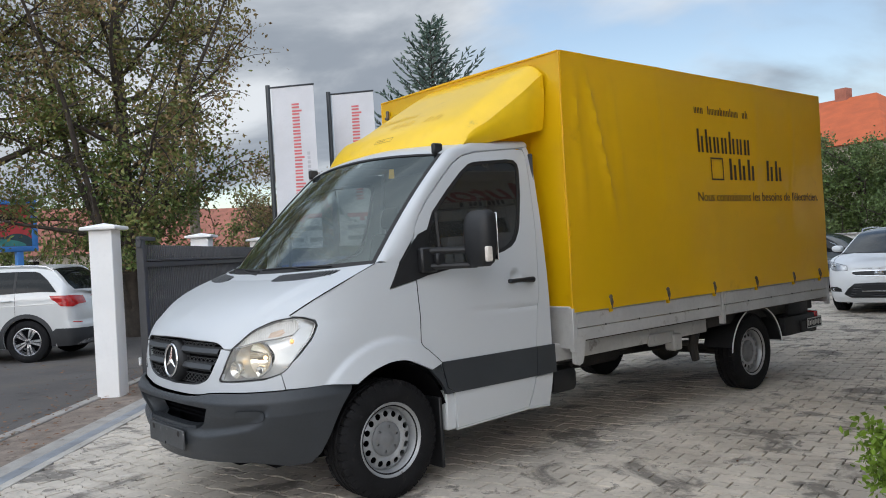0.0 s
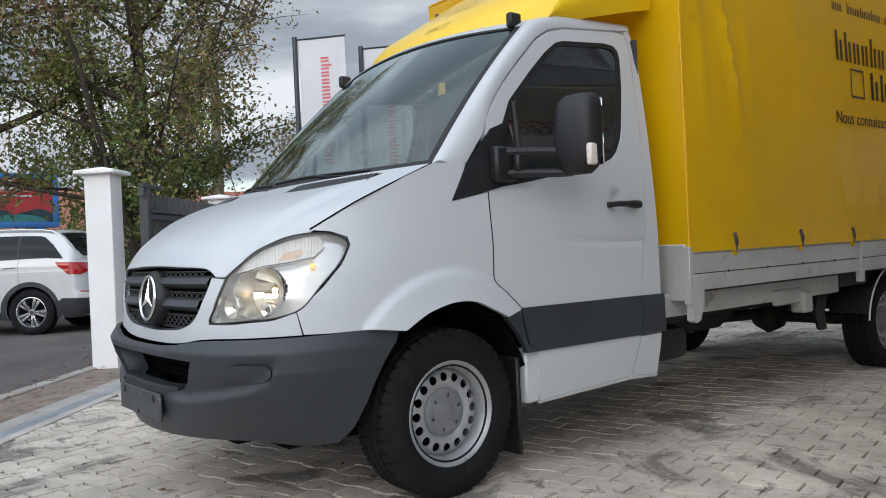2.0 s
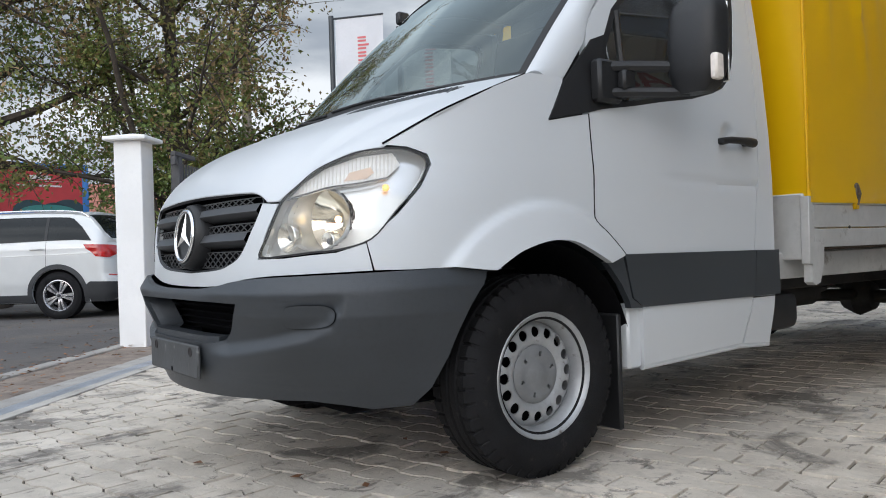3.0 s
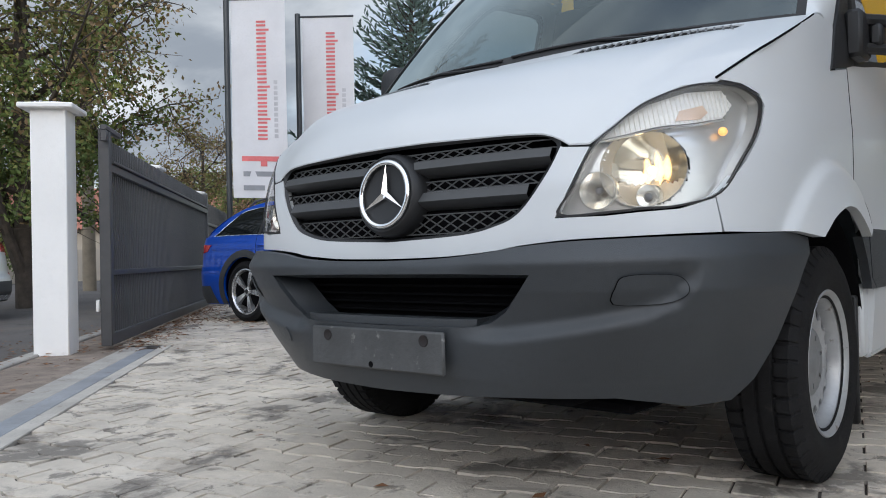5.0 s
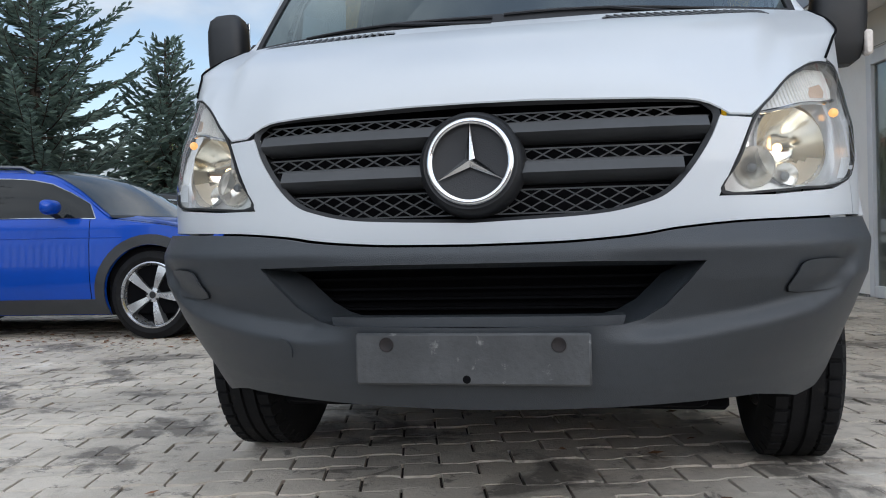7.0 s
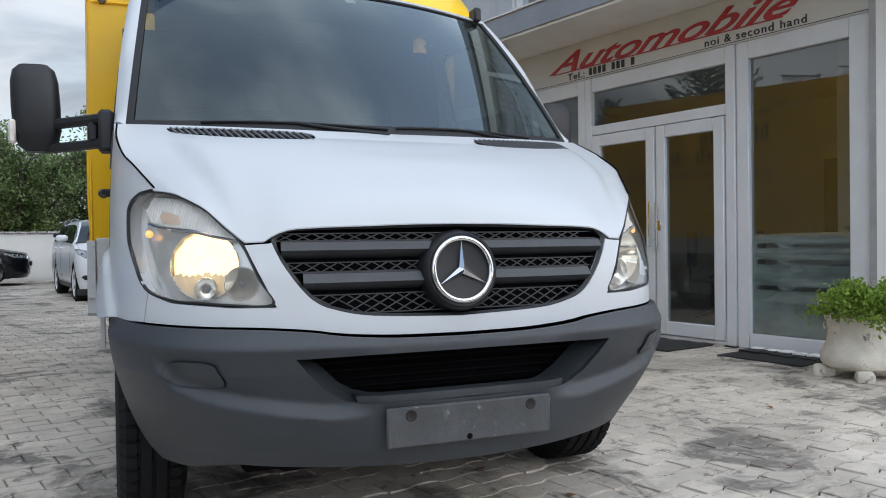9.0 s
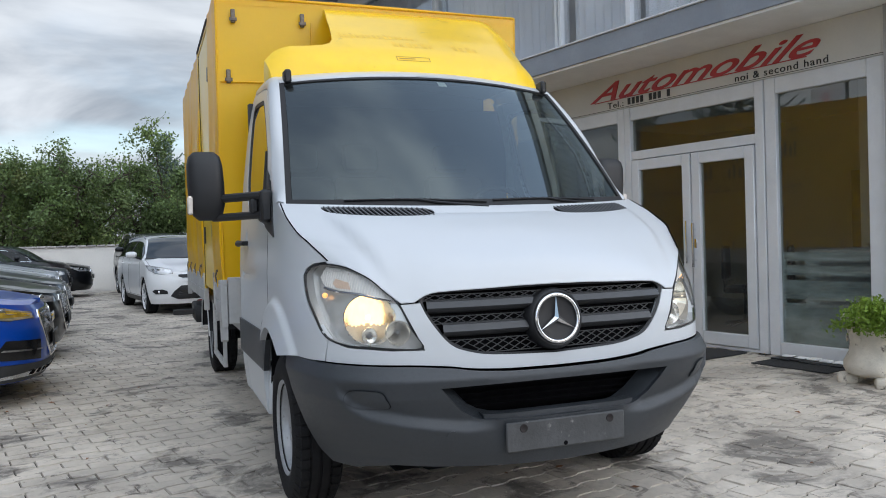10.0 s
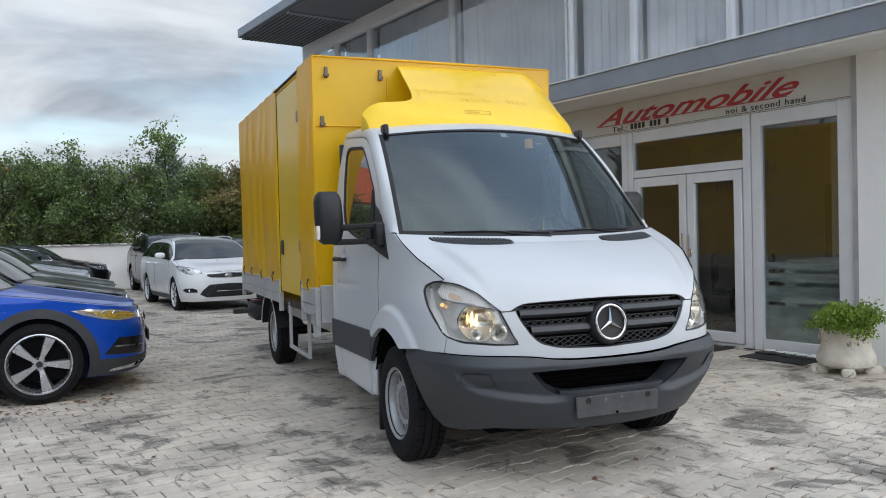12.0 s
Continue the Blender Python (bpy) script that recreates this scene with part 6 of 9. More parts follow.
fpart("back_wall", (5.0, Y0, 0), (5.3, 7.6, 3.14), INNER)
fpart("shop_floor", (0.0, 1.1, -0.02), (5.0, 7.6, 0.03), surface("dark_floor_tiles", (0.10, 0.10, 0.10), 0.35))
fpart("shop_ceiling", (0.30, 1.1, 3.0), (5.0, 7.6, 3.1), RENDERW)
fpart("end_wall", (0.30, Y0, 0), (5.0, 0.3, 5.82), RENDERW)
fpart("inner_side_wall", (0.3, 7.3, 0), (5.0, 7.6, 3.14), INNER)
fpart("inner_pillar", (1.3, 1.95, 0.03), (1.6, 2.22, 3.0), RENDERW)
fpart("inside_doorway", (4.9, 3.4, 0.03), (4.99, 4.4, 2.1), TRIMDARK)
# shop front: frames and panes
SF = new("shop_front")
SF.parent = house
SF["label"] = "light grey framed glazing with a double door"


def bar(y0, y1, z0, z1, x0=-0.012, x1=0.075, name="frame_bar"):
    part(name, slab((x0, y0, z0), (x1, y1, z1), 0.006), FRAMEG, SF)


def pane(y0, y1, z0, z1, mat_=SHOPGLASS, x=0.03):
    part("pane", slab((x, y0, z0), (x + 0.008, y1, z1)), mat_, SF).visible_shadow = False


bar(1.224, 1.40, 0.0, 2.718)
bar(1.40, 2.30, 2.56, 2.718)
bar(1.40, 2.30, 0.0, 0.13)
bar(2.30, 2.42, 0.0, 2.718)
pane(1.39, 2.31, 0.12, 2.57)
bar(2.43, 2.53, 0.0, 2.716, -0.02, 0.08)
bar(2.53, 4.21, 2.565, 2.716)
bar(2.53, 4.21, 2.10, 2.20)
bar(4.21, 4.30, 0.0, 2.716, -0.02, 0.08)
bar(2.53, 4.21, 0.0, 0.035)
pane(2.52, 4.22, 2.19, 2.575)
bar(4.31, 4.42, 0.0, 2.718)
bar(4.42, 6.85, 2.56, 2.718)
bar(4.42, 6.85, 0.0, 0.13)
bar(5.55, 5.65, 0.13, 2.56)
bar(6.85, 6.95, 0.0, 2.718)
pane(4.41, 5.56, 0.12, 2.57)
pane(5.64, 6.86, 0.12, 2.57)
for y0, y1, hy in ((2.545, 3.325, 3.245), (3.345, 4.195, 3.425)):
    dr = new("glass_door")
    dr.parent = SF
    for lo, hi in (((-0.03, y0, 0.04), (0.05, y0 + 0.11, 2.09)), ((-0.03, y1 - 0.11, 0.04), (0.05, y1, 2.09)), ((-0.03, y0 + 0.11, 1.97), (0.05, y1 - 0.11, 2.09)), ((-0.03, y0 + 0.11, 0.04), (0.05, y1 - 0.11, 0.17))):
        o = part("door_rail", slab(lo, hi, 0.007), FRAMEG, None)
        o.parent = SF
    part("pane", slab((0.005, y0 + 0.105, 0.165), (0.013, y1 - 0.105, 1.975)), SHOPGLASS, SF).visible_shadow = False
    bpy.data.objects.remove(dr)
bm = bmesh.new()
tube(bm, [(-0.075, 3.285, 0.86), (-0.075, 3.285, 1.33)], 0.016, 10)
for z in (0.93, 1.26):
    tube(bm, [(-0.075, 3.285, z), (-0.03, 3.285, z)], 0.010, 8)
part("door_pull", bm, CHROME, SF, "long steel door pull")
bm = bmesh.new()
tube(bm, [(-0.06, 3.385, 0.90), (-0.06, 3.385, 1.36)], 0.012, 10)
for z in (0.97, 1.29):
    tube(bm, [(-0.06, 3.385, z), (-0.03, 3.385, z)], 0.009, 8)
part("door_pull", bm, CHROME, SF)
part("lock", slab((-0.036, 3.265, 1.06), (-0.028, 3.30, 1.16), 0.003), CHROME, SF)
for z0, z1 in ((0.135, 0.52), (0.56, 0.745), (0.79, 0.885), (0.93, 1.01)):
    part("frosted_band", slab((0.045, 1.405, z0), (0.048, 2.295, z1)), FROST, SF)
for z0, z1 in ((0.52, 0.56), (0.745, 0.79), (0.885, 0.93)):
    for y0, y1 in ((2.26, 2.295), (1.92, 2.06)):
        part("frosted_bridge", slab((0.045, y0, z0), (0.048, y1, z1)), FROST, SF)
# reception desk and lamps inside
desk = thing("reception_desk", FA @ pose(0.9, 1.55, 0.03), "pale grey reception desk inside the showroom", "desk")
part("front", slab((-0.3, -0.2, 0.0), (0.3, 0.75, 0.95), 0.01), surface("desk_laminate", (0.32, 0.36, 0.40), 0.5), desk)
part("top", slab((-0.35, -0.25, 0.95), (0.35, 0.80, 0.99), 0.008), RENDERW, desk)
bowl = thing("bowl", FA @ pose(0.75, 1.75, 1.02), "small cream bowl on the reception desk", "bowl")
bm = bmesh.new()
lathe(bm, [(0.001, 0.0), (0.05, 0.0), (0.10, 0.05), (0.105, 0.055), (0.09, 0.055), (0.04, 0.012), (0.001, 0.012)], 24, pose(0, 0, 0, 0, -90, 0))
part("dish", bm, INNER, bowl)
for y in (2.9, 3.8):
    ch = thing("office_chair", FA @ pose(1.5, y, 0.03, 0, 0, 30), "black office chair inside the showroom", "chair", "showroom chairs")
    part("seat", slab((-0.24, -0.24, 0.44), (0.24, 0.24, 0.52), 0.03), SEATCLOTH, ch)
    part("backrest", slab((-0.22, 0.20, 0.60), (0.22, 0.26, 1.02), 0.03), SEATCLOTH, ch)
    bm = bmesh.new()
    tube(bm, [(0, 0, 0.08), (0, 0, 0.45)], 0.03, 10)
    for k in range(5):
        a = 2 * math.pi * k / 5
        tube(bm, [(0, 0, 0.09), (0.28 * math.cos(a), 0.28 * math.sin(a), 0.04)], 0.018, 6)
    for z in (0.50, 0.62):
        tube(bm, [(0, 0.1, 0.46), (0, 0.25, 0.5), (0, 0.26, 0.65)], 0.014, 6)
    part("base", bm, BLACK, ch)
# sign letters on the panel
def on_panel(y, z, x=-0.024):
    return FA @ Matrix.Translation((x, y, z)) @ Matrix(((0, 0, -1, 0), (-1, 0, 0, 0), (0, 1, 0, 0), (0, 0, 0, 1)))


sign = thing("shop_sign", FA, "red slanted sign lettering above the door", "sign")
letters("sign_word", "Automobile", 0.30, on_panel(4.86, 2.855), REDSIGN, sign, depth=0.006, shear=0.62, bold=0.003, width=3.05)
part("sign_stroke", slab((-0.03, 1.95, 2.842), (-0.021, 4.78, 2.852), 0.002), REDSIGN, sign)
letters("sign_line", "noi & second hand", 0.10, on_panel(2.74, 2.752), BLACKSIGN, sign, depth=0.003, spacing=1.15, width=1.0)
letters("sign_line", "Tel.:", 0.10, on_panel(4.56, 2.752), BLACKSIGN, sign, depth=0.003, spacing=1.1, width=0.26)
for k in range(5, 15):
    if k in (9, 13):
        continue
    part("sign_bar", slab((-0.026, 4.56 - 0.066 * k - 0.042, 2.755), (-0.0205, 4.56 - 0.066 * k, 2.83)), BLACKSIGN, sign)
fpart("panel_seam", (-0.0225, 1.23, 2.733), (-0.0205, 13.4, 2.738), VOID)
sign2 = thing("shop_sign", FA, "red sign bars on the grey panel further along", "sign")
for k in range(13):
    h = 0.24 if k in (2, 5, 10) else 0.16
    part("sign_bar", slab((-0.03, 11.3 - 0.19 * k - 0.14, 2.84), (-0.021, 11.3 - 0.19 * k, 2.84 + h), 0.002), REDSIGN, sign2)
# open bay further along, with a timber soffit
WOOD = surface("brown_timber", (0.20, 0.09, 0.045), 0.6, var=0.2, scale=3, fine=30)
fpart("bay_back_wall", (4.5, 7.6, 0), (4.7, 13.9, 3.14), surface("ochre_wall", (0.52, 0.44, 0.26), 0.85, var=0.05))
fpart("bay_ceiling", (0.12, 7.6, 2.9), (4.5, 13.9, 3.13), WOOD)
fpart("bay_post", (0.0, 13.4, -0.05), (0.3, 13.9, 2.72), RENDERW)

# door mats
for y0, y1, x0, x1 in ((2.60, 3.45, -0.75, -0.12), (1.45, 2.20, -0.62, -0.1)):
    mt = tagged(part("door_mat", slab((x0, y0, 0.002), (x1, y1, 0.014), 0.004), surface("dark_rubber_mat", (0.03, 0.03, 0.03), 0.9, bump=0.8, bump_scale=90) if y0 > 2 else bpy.data.materials["dark_rubber_mat"]), "dark rubber door mat on the pavers", "mat", "door mats")
    mt.matrix_world = FA
bm = bmesh.new()
rn = random.Random(3)
for k in range(7):
    y, x = 1.5 + 0.1 * k, -0.35 + 0.05 * rn.random()
    box(bm, (x, y, 0.014), (x + 0.16 + 0.1 * rn.random(), y + 0.10, 0.02 + 0.015 * rn.random()), 0.004)
rag = tagged(part("rag", bm, BLACK), "crumpled black plastic sheet on the door mat", "rag")
rag.matrix_world = FA
bm = bmesh.new()
for k in range(5):
    box(bm, (-0.22 + 0.03 * rn.random(), 1.55 + 0.13 * k, 0.02), (-0.14 + 0.05 * rn.random(), 1.60 + 0.13 * k + 0.05, 0.03 + 0.012 * rn.random()), 0.004)
rag = tagged(part("paper_scraps", bm, RENDERW), "white paper scraps at the foot of the window", "paper")
rag.matrix_world = FA

# ---- yard wall ----
wl = part("wall_north", slab((-14, 21.3, -0.05), (9, 21.5, 1.30), 0.01), surface("cream_yard_wall", (0.78, 0.75, 0.70), 0.9, var=0.05, scale=0.8, fine=20, bump=0.2))
tagged(wl, "cream rendered yard wall with a tiled coping", "wall", kind="structure")
COPING = surface("pale_coping_tile", (0.45, 0.42, 0.40), 0.8, var=0.2, scale=6, shuffle=0.25)
tile = slab((-0.115, -0.16, 0), (0.115, 0.16, 0.05), 0.01)
tile_me = bpy.data.meshes.new("coping_tile")
tile.to_mesh(tile_me)
tile.free()
tile_me.materials.append(COPING)
for k in range(88):
    o = new("coping_tile", tile_me)
    o.parent = wl
    o.matrix_basis = pose(-13.9 + 0.26 * k, 21.4, 1.302, 0, (k * 37 % 7) - 3, (k * 53 % 5) - 2)

# ---- gate, pillars, fence ----
GATE = surface("anthracite_painted_steel", (0.065, 0.067, 0.072), 0.48, var=0.12, scale=5, fine=40, dark=(0.12, 0.11, 0.10), spots=0.2)


def pillar(x, y, rz, label, h=1.95, w=0.15):
    p = thing("gate_pillar", pose(x, y, 0, 0, 0, rz), label, "pillar", "gate pillars")
    part("shaft", slab((-w, -w, -0.06), (w, w, h), 0.008), RENDERW, p)
    bm = slab((-w - 0.075, -w - 0.075, h), (w + 0.075, w + 0.075, h + 0.04), 0.008)
    o = w + 0.068
    base = [bm.verts.new((x * o, y * o, h + 0.038)) for x, y in ((-1, -1), (1, -1), (1, 1), (-1, 1))]
    tip = bm.verts.new((0, 0, h + 0.085))
    for i in range(4):
        bm.faces.new((base[i], base[(i + 1) % 4], tip))
    part("cap", bm, RENDERW, p, smooth=False)
    return p


GA = math.degrees(math.atan2(BU.y, BU.x))
pillar(-4.93, 0.23, GA, "white rendered gate pillar with a flat cap beside the gate", 1.97, 0.135)
pillar(-8.2, 2.85, GA, "white rendered pillar with a flat cap behind the gate", 1.96)
pillar(-11.3, 5.5, GA, "white rendered pillar with a flat cap at the fence end", 1.96)
gate = thing("sliding_gate", pose(-4.80, 0.585, 0, 0, 0, GA), "anthracite steel gate of upright bars, slid open", "gate")
part("end_post", slab((0.0, -0.045, 0.03), (0.09, 0.045, 1.86), 0.006), GATE, gate)
part("end_post", slab((6.2, -0.045, 0.03), (6.29, 0.045, 1.80), 0.006), GATE, gate)
for z0, z1 in ((0.03, 0.13), (0.62, 0.67), (1.50, 1.57)):
    part("rail", slab((0.092, -0.04, z0), (6.198, 0.04, z1), 0.005), GATE, gate)
part("track_cover", slab((0.092, -0.06, 1.575), (6.198, 0.06, 1.60), 0.004), GATE, gate)
bar_bm = slab((-0.011, -0.010, 0.131), (0.011, 0.010, 1.78), 0.003)
bar_me = bpy.data.meshes.new("upright_bar")
bar_bm.to_mesh(bar_me)
bar_bm.free()
bar_me.materials.append(GATE)
for k in range(82):
    o = new("upright_bar", bar_me)
    o.parent = gate
    o.matrix_basis = pose(0.13 + 0.0742 * k, 0.0, 0.0)
part("roller_bracket", slab((-0.10, -0.05, 1.83), (0.42, 0.0, 1.875), 0.006), GATE, gate)
part("roller_bracket", slab((-0.10, -0.05, 1.74), (-0.05, 0.0, 1.83), 0.006), GATE, gate)
part("latch_cover", slab((-0.03, 0.05, 0.32), (0.02, 0.075, 0.42), 0.006), RENDERW, gate)
bm = bmesh.new()
lathe(bm, [(0.0, -0.02), (0.035, -0.02), (0.035, 0.02), (0.0, 0.02)], 16, pose(0.30, 0.07, 1.64))
part("guide_roller", bm, BLACK, gate)
fence = thing("fence", pose(-9.6, 4.55, 0, 0, 0, GA), "anthracite picket fence beside the gate", "fence")
for z in (0.25, 1.35):
    part("rail", slab((0, -0.02, z), (6.5, 0.02, z + 0.05), 0.004), GATE, fence)
for k in range(46):
    o = new("picket", bar_me)
    o.parent = fence
    o.matrix_basis = pose(0.07 + 0.14 * k, 0.0, -0.05)

# ---- flags ----
CLOTH = surface("white_flag_cloth", (0.66, 0.66, 0.68), 0.8, var=0.05, scale=2, fine=30)
CORAL = surface("coral_red_print", (0.66, 0.16, 0.16), 0.7, var=0.1, scale=8)
GREYP = surface("grey_print", (0.26, 0.27, 0.29), 0.7, var=0.1, scale=8)
POLE = surface("dark_flag_pole", (0.05, 0.055, 0.06), 0.4, metal=0.3, var=0.1)


def flag(x, y, top, rz, seed, w=0.86, low=1.72):
    f = thing("banner_flag", pose(x, y, 0, 0, 0, rz), "tall white banner flag with coral print on a dark pole", "flag", "banner flags")
    bm = bmesh.new()
    tube(bm, [(0, 0, -0.05), (0, 0, top + 0.06)], 0.045, 12)
    part("pole", bm, POLE, f)

    def cloth(u, z, off=0.0):
        k = (top - z) / (top - low)
        sway = 0.05 * k * math.sin(u * 4 + z * 1.4 + seed) + 0.03 * noise.noise((u * 2, z * 0.9, seed)) * k
        tilt = 0.06 * k * u
        return (0.07 + u, sway - off, z - 0.03 * u * k + tilt * 0)
    part("cloth", sheet([(0, low), (w, low), (w, top), (0, top)], cloth, 0.07, lip=0.0), CLOTH, f)
    bm = bmesh.new()
    tube(bm, [(0.0, 0, top + 0.01), (w + 0.08, 0, top + 0.01)], 0.018, 8)
    part("top_arm", bm, POLE, f)

    def print_on(name, u0, u1, z0, z1, mat_):
        for side in (0.006, -0.006):
            bm = bmesh.new()
            us, zs = np.linspace(u0, u1, 3), np.linspace(z0, z1, 6)
            g_ = [[bm.verts.new(cloth(u, z, side)) for z in zs] for u in us]
            for i in range(2):
                for j in range(5):
                    bm.faces.new((g_[i][j], g_[i + 1][j], g_[i + 1][j + 1], g_[i][j + 1]))
            part(name, bm, mat_, f)
    # a name running up the flag, shown as bars
    z = low + 0.92
    for k, c in enumerate("xxtxxxtxxxxxxtx"):
        for zo in (0.0, 0.058):
            print_on("print_bar", 0.40, 0.40 + (0.20 if c == "t" and zo else 0.15), z + zo, z + zo + 0.034, CORAL)
        z += 0.128
        if z > top - 0.25:
            break
    z = low + 0.95
    for k in range(11):
        print_on("small_print_bar", 0.66, 0.72, z, z + 0.06, surface("pale_grey_print", (0.48, 0.48, 0.5), 0.8) if "pale_grey_print" not in bpy.data.materials else bpy.data.materials["pale_grey_print"])
        z += 0.085
    print_on("emblem_bar", 0.15, 0.87, low + 0.58, low + 0.66, CORAL)
    print_on("emblem_bar", 0.44, 0.54, low + 0.50, low + 0.58, CORAL)
    print_on("emblem_bar", 0.17, 0.88, low + 0.34, low + 0.42, GREYP)
    print_on("emblem_bar", 0.17, 0.50, low + 0.12, low + 0.20, GREYP)
    print_on("emblem_bar", 0.62, 0.88, low + 0.12, low + 0.20, GREYP)
    return f


flag(-9.02, 4.72, 4.86, 40, 1.0)
flag(-8.73, 5.92, 4.78, 40, 4.2)

# ---- billboard, street pole, houses ----
bb = thing("billboard", pose(-26.6, 3.6, 0, 0, 0, 101), "red billboard in a bright blue frame on posts", "billboard")
BLUEF = surface("blue_frame_paint", (0.05, 0.20, 0.52), 0.5, var=0.08)
part("board", slab((-1.9, -0.05, 2.55), (0.85, 0.05, 4.05), 0.01), surface("red_poster", (0.48, 0.045, 0.05), 0.6, var=0.08), bb)
for lo, hi in (((-2.05, -0.12, 4.05), (1.05, 0.12, 4.22)), ((-2.05, -0.12, 2.36), (1.05, 0.12, 2.55)), ((0.85, -0.12, 2.55), (1.05, 0.12, 4.05)), ((-2.05, -0.12, 2.55), (-1.9, 0.12, 4.05))):
    part("frame_bar", slab(lo, hi, 0.02), BLUEF, bb)
for x in (-1.5, 0.4):
    part("post", slab((x - 0.12, -0.1, -0.06), (x + 0.12, 0.1, 2.4), 0.02), BLUEF, bb)
hill = surface("dark_green_poster_hill", (0.03, 0.06, 0.07), 0.6)
for c, r_, zz in ((-0.9, 0.55, 2.56), (0.35, 0.6, 2.56), (-0.1, 0.45, 2.56)):
    bm = bmesh.new()
    ring = [bm.verts.new((c + r_ * math.cos(a), -0.056, zz + 0.75 * r_ * math.sin(a))) for a in [math.pi * k / 14 for k in range(15)]]
    bm.faces.new(ring)
    part("poster_shape", bm, hill, bb, smooth=False)
bm = bmesh.new()
ring = [bm.verts.new((-0.3 + 0.95 * math.cos(a), -0.060, 2.56 + 0.26 * math.sin(a))) for a in [math.pi * k / 14 for k in range(15)]]
bm.faces.new(ring)
part("poster_shape", bm, surface("teal_poster", (0.05, 0.22, 0.20), 0.6), bb, smooth=False)
WP = surface("white_poster_print", (0.7, 0.66, 0.65), 0.6)
for lo, hi in (((-0.9, -0.058, 3.66), (-0.2, -0.052, 3.80)), ((-0.66, -0.058, 3.86), (-0.48, -0.052, 3.98)), ((-1.3, -0.058, 3.42), (0.15, -0.052, 3.48)), ((-1.3, -0.058, 3.60), (0.15, -0.052, 3.615))):
    part("poster_bar", slab(lo, hi), WP, bb)
up_ = thing("utility_pole", pose(-21.5, 8.4, 0), "tall weathered concrete utility pole", "pole")
bm = bmesh.new()
tube(bm, [(0, 0, -0.06), (0, 0, 8.6)], [0.20, 0.13], 10)
part("shaft", bm, surface("grey_brown_concrete_pole", (0.24, 0.20, 0.15), 0.9, var=0.15, scale=4), up_)
TILE = surface("orange_roof_tiles", (0.50, 0.115, 0.04), 0.8, var=0.12, scale=1.5, fine=18, bump=0.3)
OLDTILE = surface("weathered_red_tiles", (0.33, 0.13, 0.09), 0.85, var=0.2, scale=2, fine=18)
PLASTER = surface("beige_plaster", (0.50, 0.44, 0.36), 0.9, var=0.08, scale=1)


def gable_house(name, x, y, rz, w, d, eave, ridge, roof_mat, label, hip=0.0, windows=True):
    h = thing(name, pose(x, y, 0, 0, 0, rz), label, "house")
    part("wall", slab((-w / 2, -d / 2, -0.06), (w / 2, d / 2, eave)), PLASTER, h)
    bm = bmesh.new()
    o = 0.45
    e = [bm.verts.new(q) for q in ((-w / 2 - o, -d / 2 - o, eave - 0.1), (w / 2 + o, -d / 2 - o, eave - 0.1), (w / 2 + o, d / 2 + o, eave - 0.1), (-w / 2 - o, d / 2 + o, eave - 0.1))]
    r_ = [bm.verts.new((-w / 2 - o + hip, 0, ridge)), bm.verts.new((w / 2 + o - hip, 0, ridge))]
    for f in ((e[0], e[1], r_[1], r_[0]), (e[2], e[3], r_[0], r_[1]), (e[1], e[2], r_[1]), (e[3], e[0], r_[0]), tuple(e[::-1])):
        bm.faces.new(f)
    part("roof", bm, roof_mat, h, smooth=False)
    if windows:
        for k in (-1, 1):
            wn = part("window", slab((k * w / 4 - 0.5, -d / 2 - 0.03, eave * 0.45), (k * w / 4 + 0.5, -d / 2 + 0.02, eave * 0.85)), GLOSSBLACK, h)
            part("window_frame", slab((k * w / 4 - 0.58, -d / 2 - 0.02, eave * 0.85), (k * w / 4 + 0.58, -d / 2 + 0.02, eave * 0.89)), RENDERW, wn)
    part("chimney", slab((w / 5 - 0.3, -0.3, eave), (w / 5 + 0.3, 0.3, ridge + 0.5)), OLDTILE, h)
    return h


gable_house("house", -15.5, 40, -4, 14, 11, 5.3, 8.2, TILE, "house with a large bright orange tiled roof", 3.0)
gable_house("house", -46, 11.5, 80, 12, 9, 2.6, 5.4, OLDTILE, "low house with a weathered red tiled roof across the road")
gable_house("house", -40, 22.5, 62, 11, 8, 2.6, 5.0, OLDTILE, "low house with a red tiled gable roof behind the fence")
gable_house("house", -60, -12, 95, 26, 10, 3.2, 5.4, OLDTILE, "long low house with a red tiled roof far off")
lw = tagged(part("wall_west", slab((-36.2, -30, -0.06), (-36, 30, 1.45)), PLASTER), "low beige garden wall across the road", "wall", kind="structure")
# unseen plain house added to close the place behind the camera
gable_house("house", 6, -26, 4, 30, 9, 4.2, 7.0, OLDTILE, "plain long house on the far side of the street", 0, True)
# ---- parked cars ----
CARGLASS = surface("dark_car_glass", (0.008, 0.010, 0.011), 0.03, var=0.2, spec=0.32, rvar=0.01)
WINDGLASS = surface("pale_reflecting_windscreen", (0.035, 0.042, 0.045), 0.04, var=0.15, scale=2, spec=1.0, rvar=0.02)
CARLAMP = surface("clear_car_headlamp", (0.50, 0.52, 0.54), 0.10, metal=0.6, var=0.3, scale=18, coat=0.8)
CLADDING = surface("dark_wheel_arch_cladding", (0.035, 0.037, 0.04), 0.6, var=0.15, scale=4, bump=0.2)


def paint(name, col, metal=0.25):
    return surface(name, col, 0.30, metal=metal, var=0.05, scale=1.5, fine=200, coat=0.6, rvar=0.04, spec=0.15)


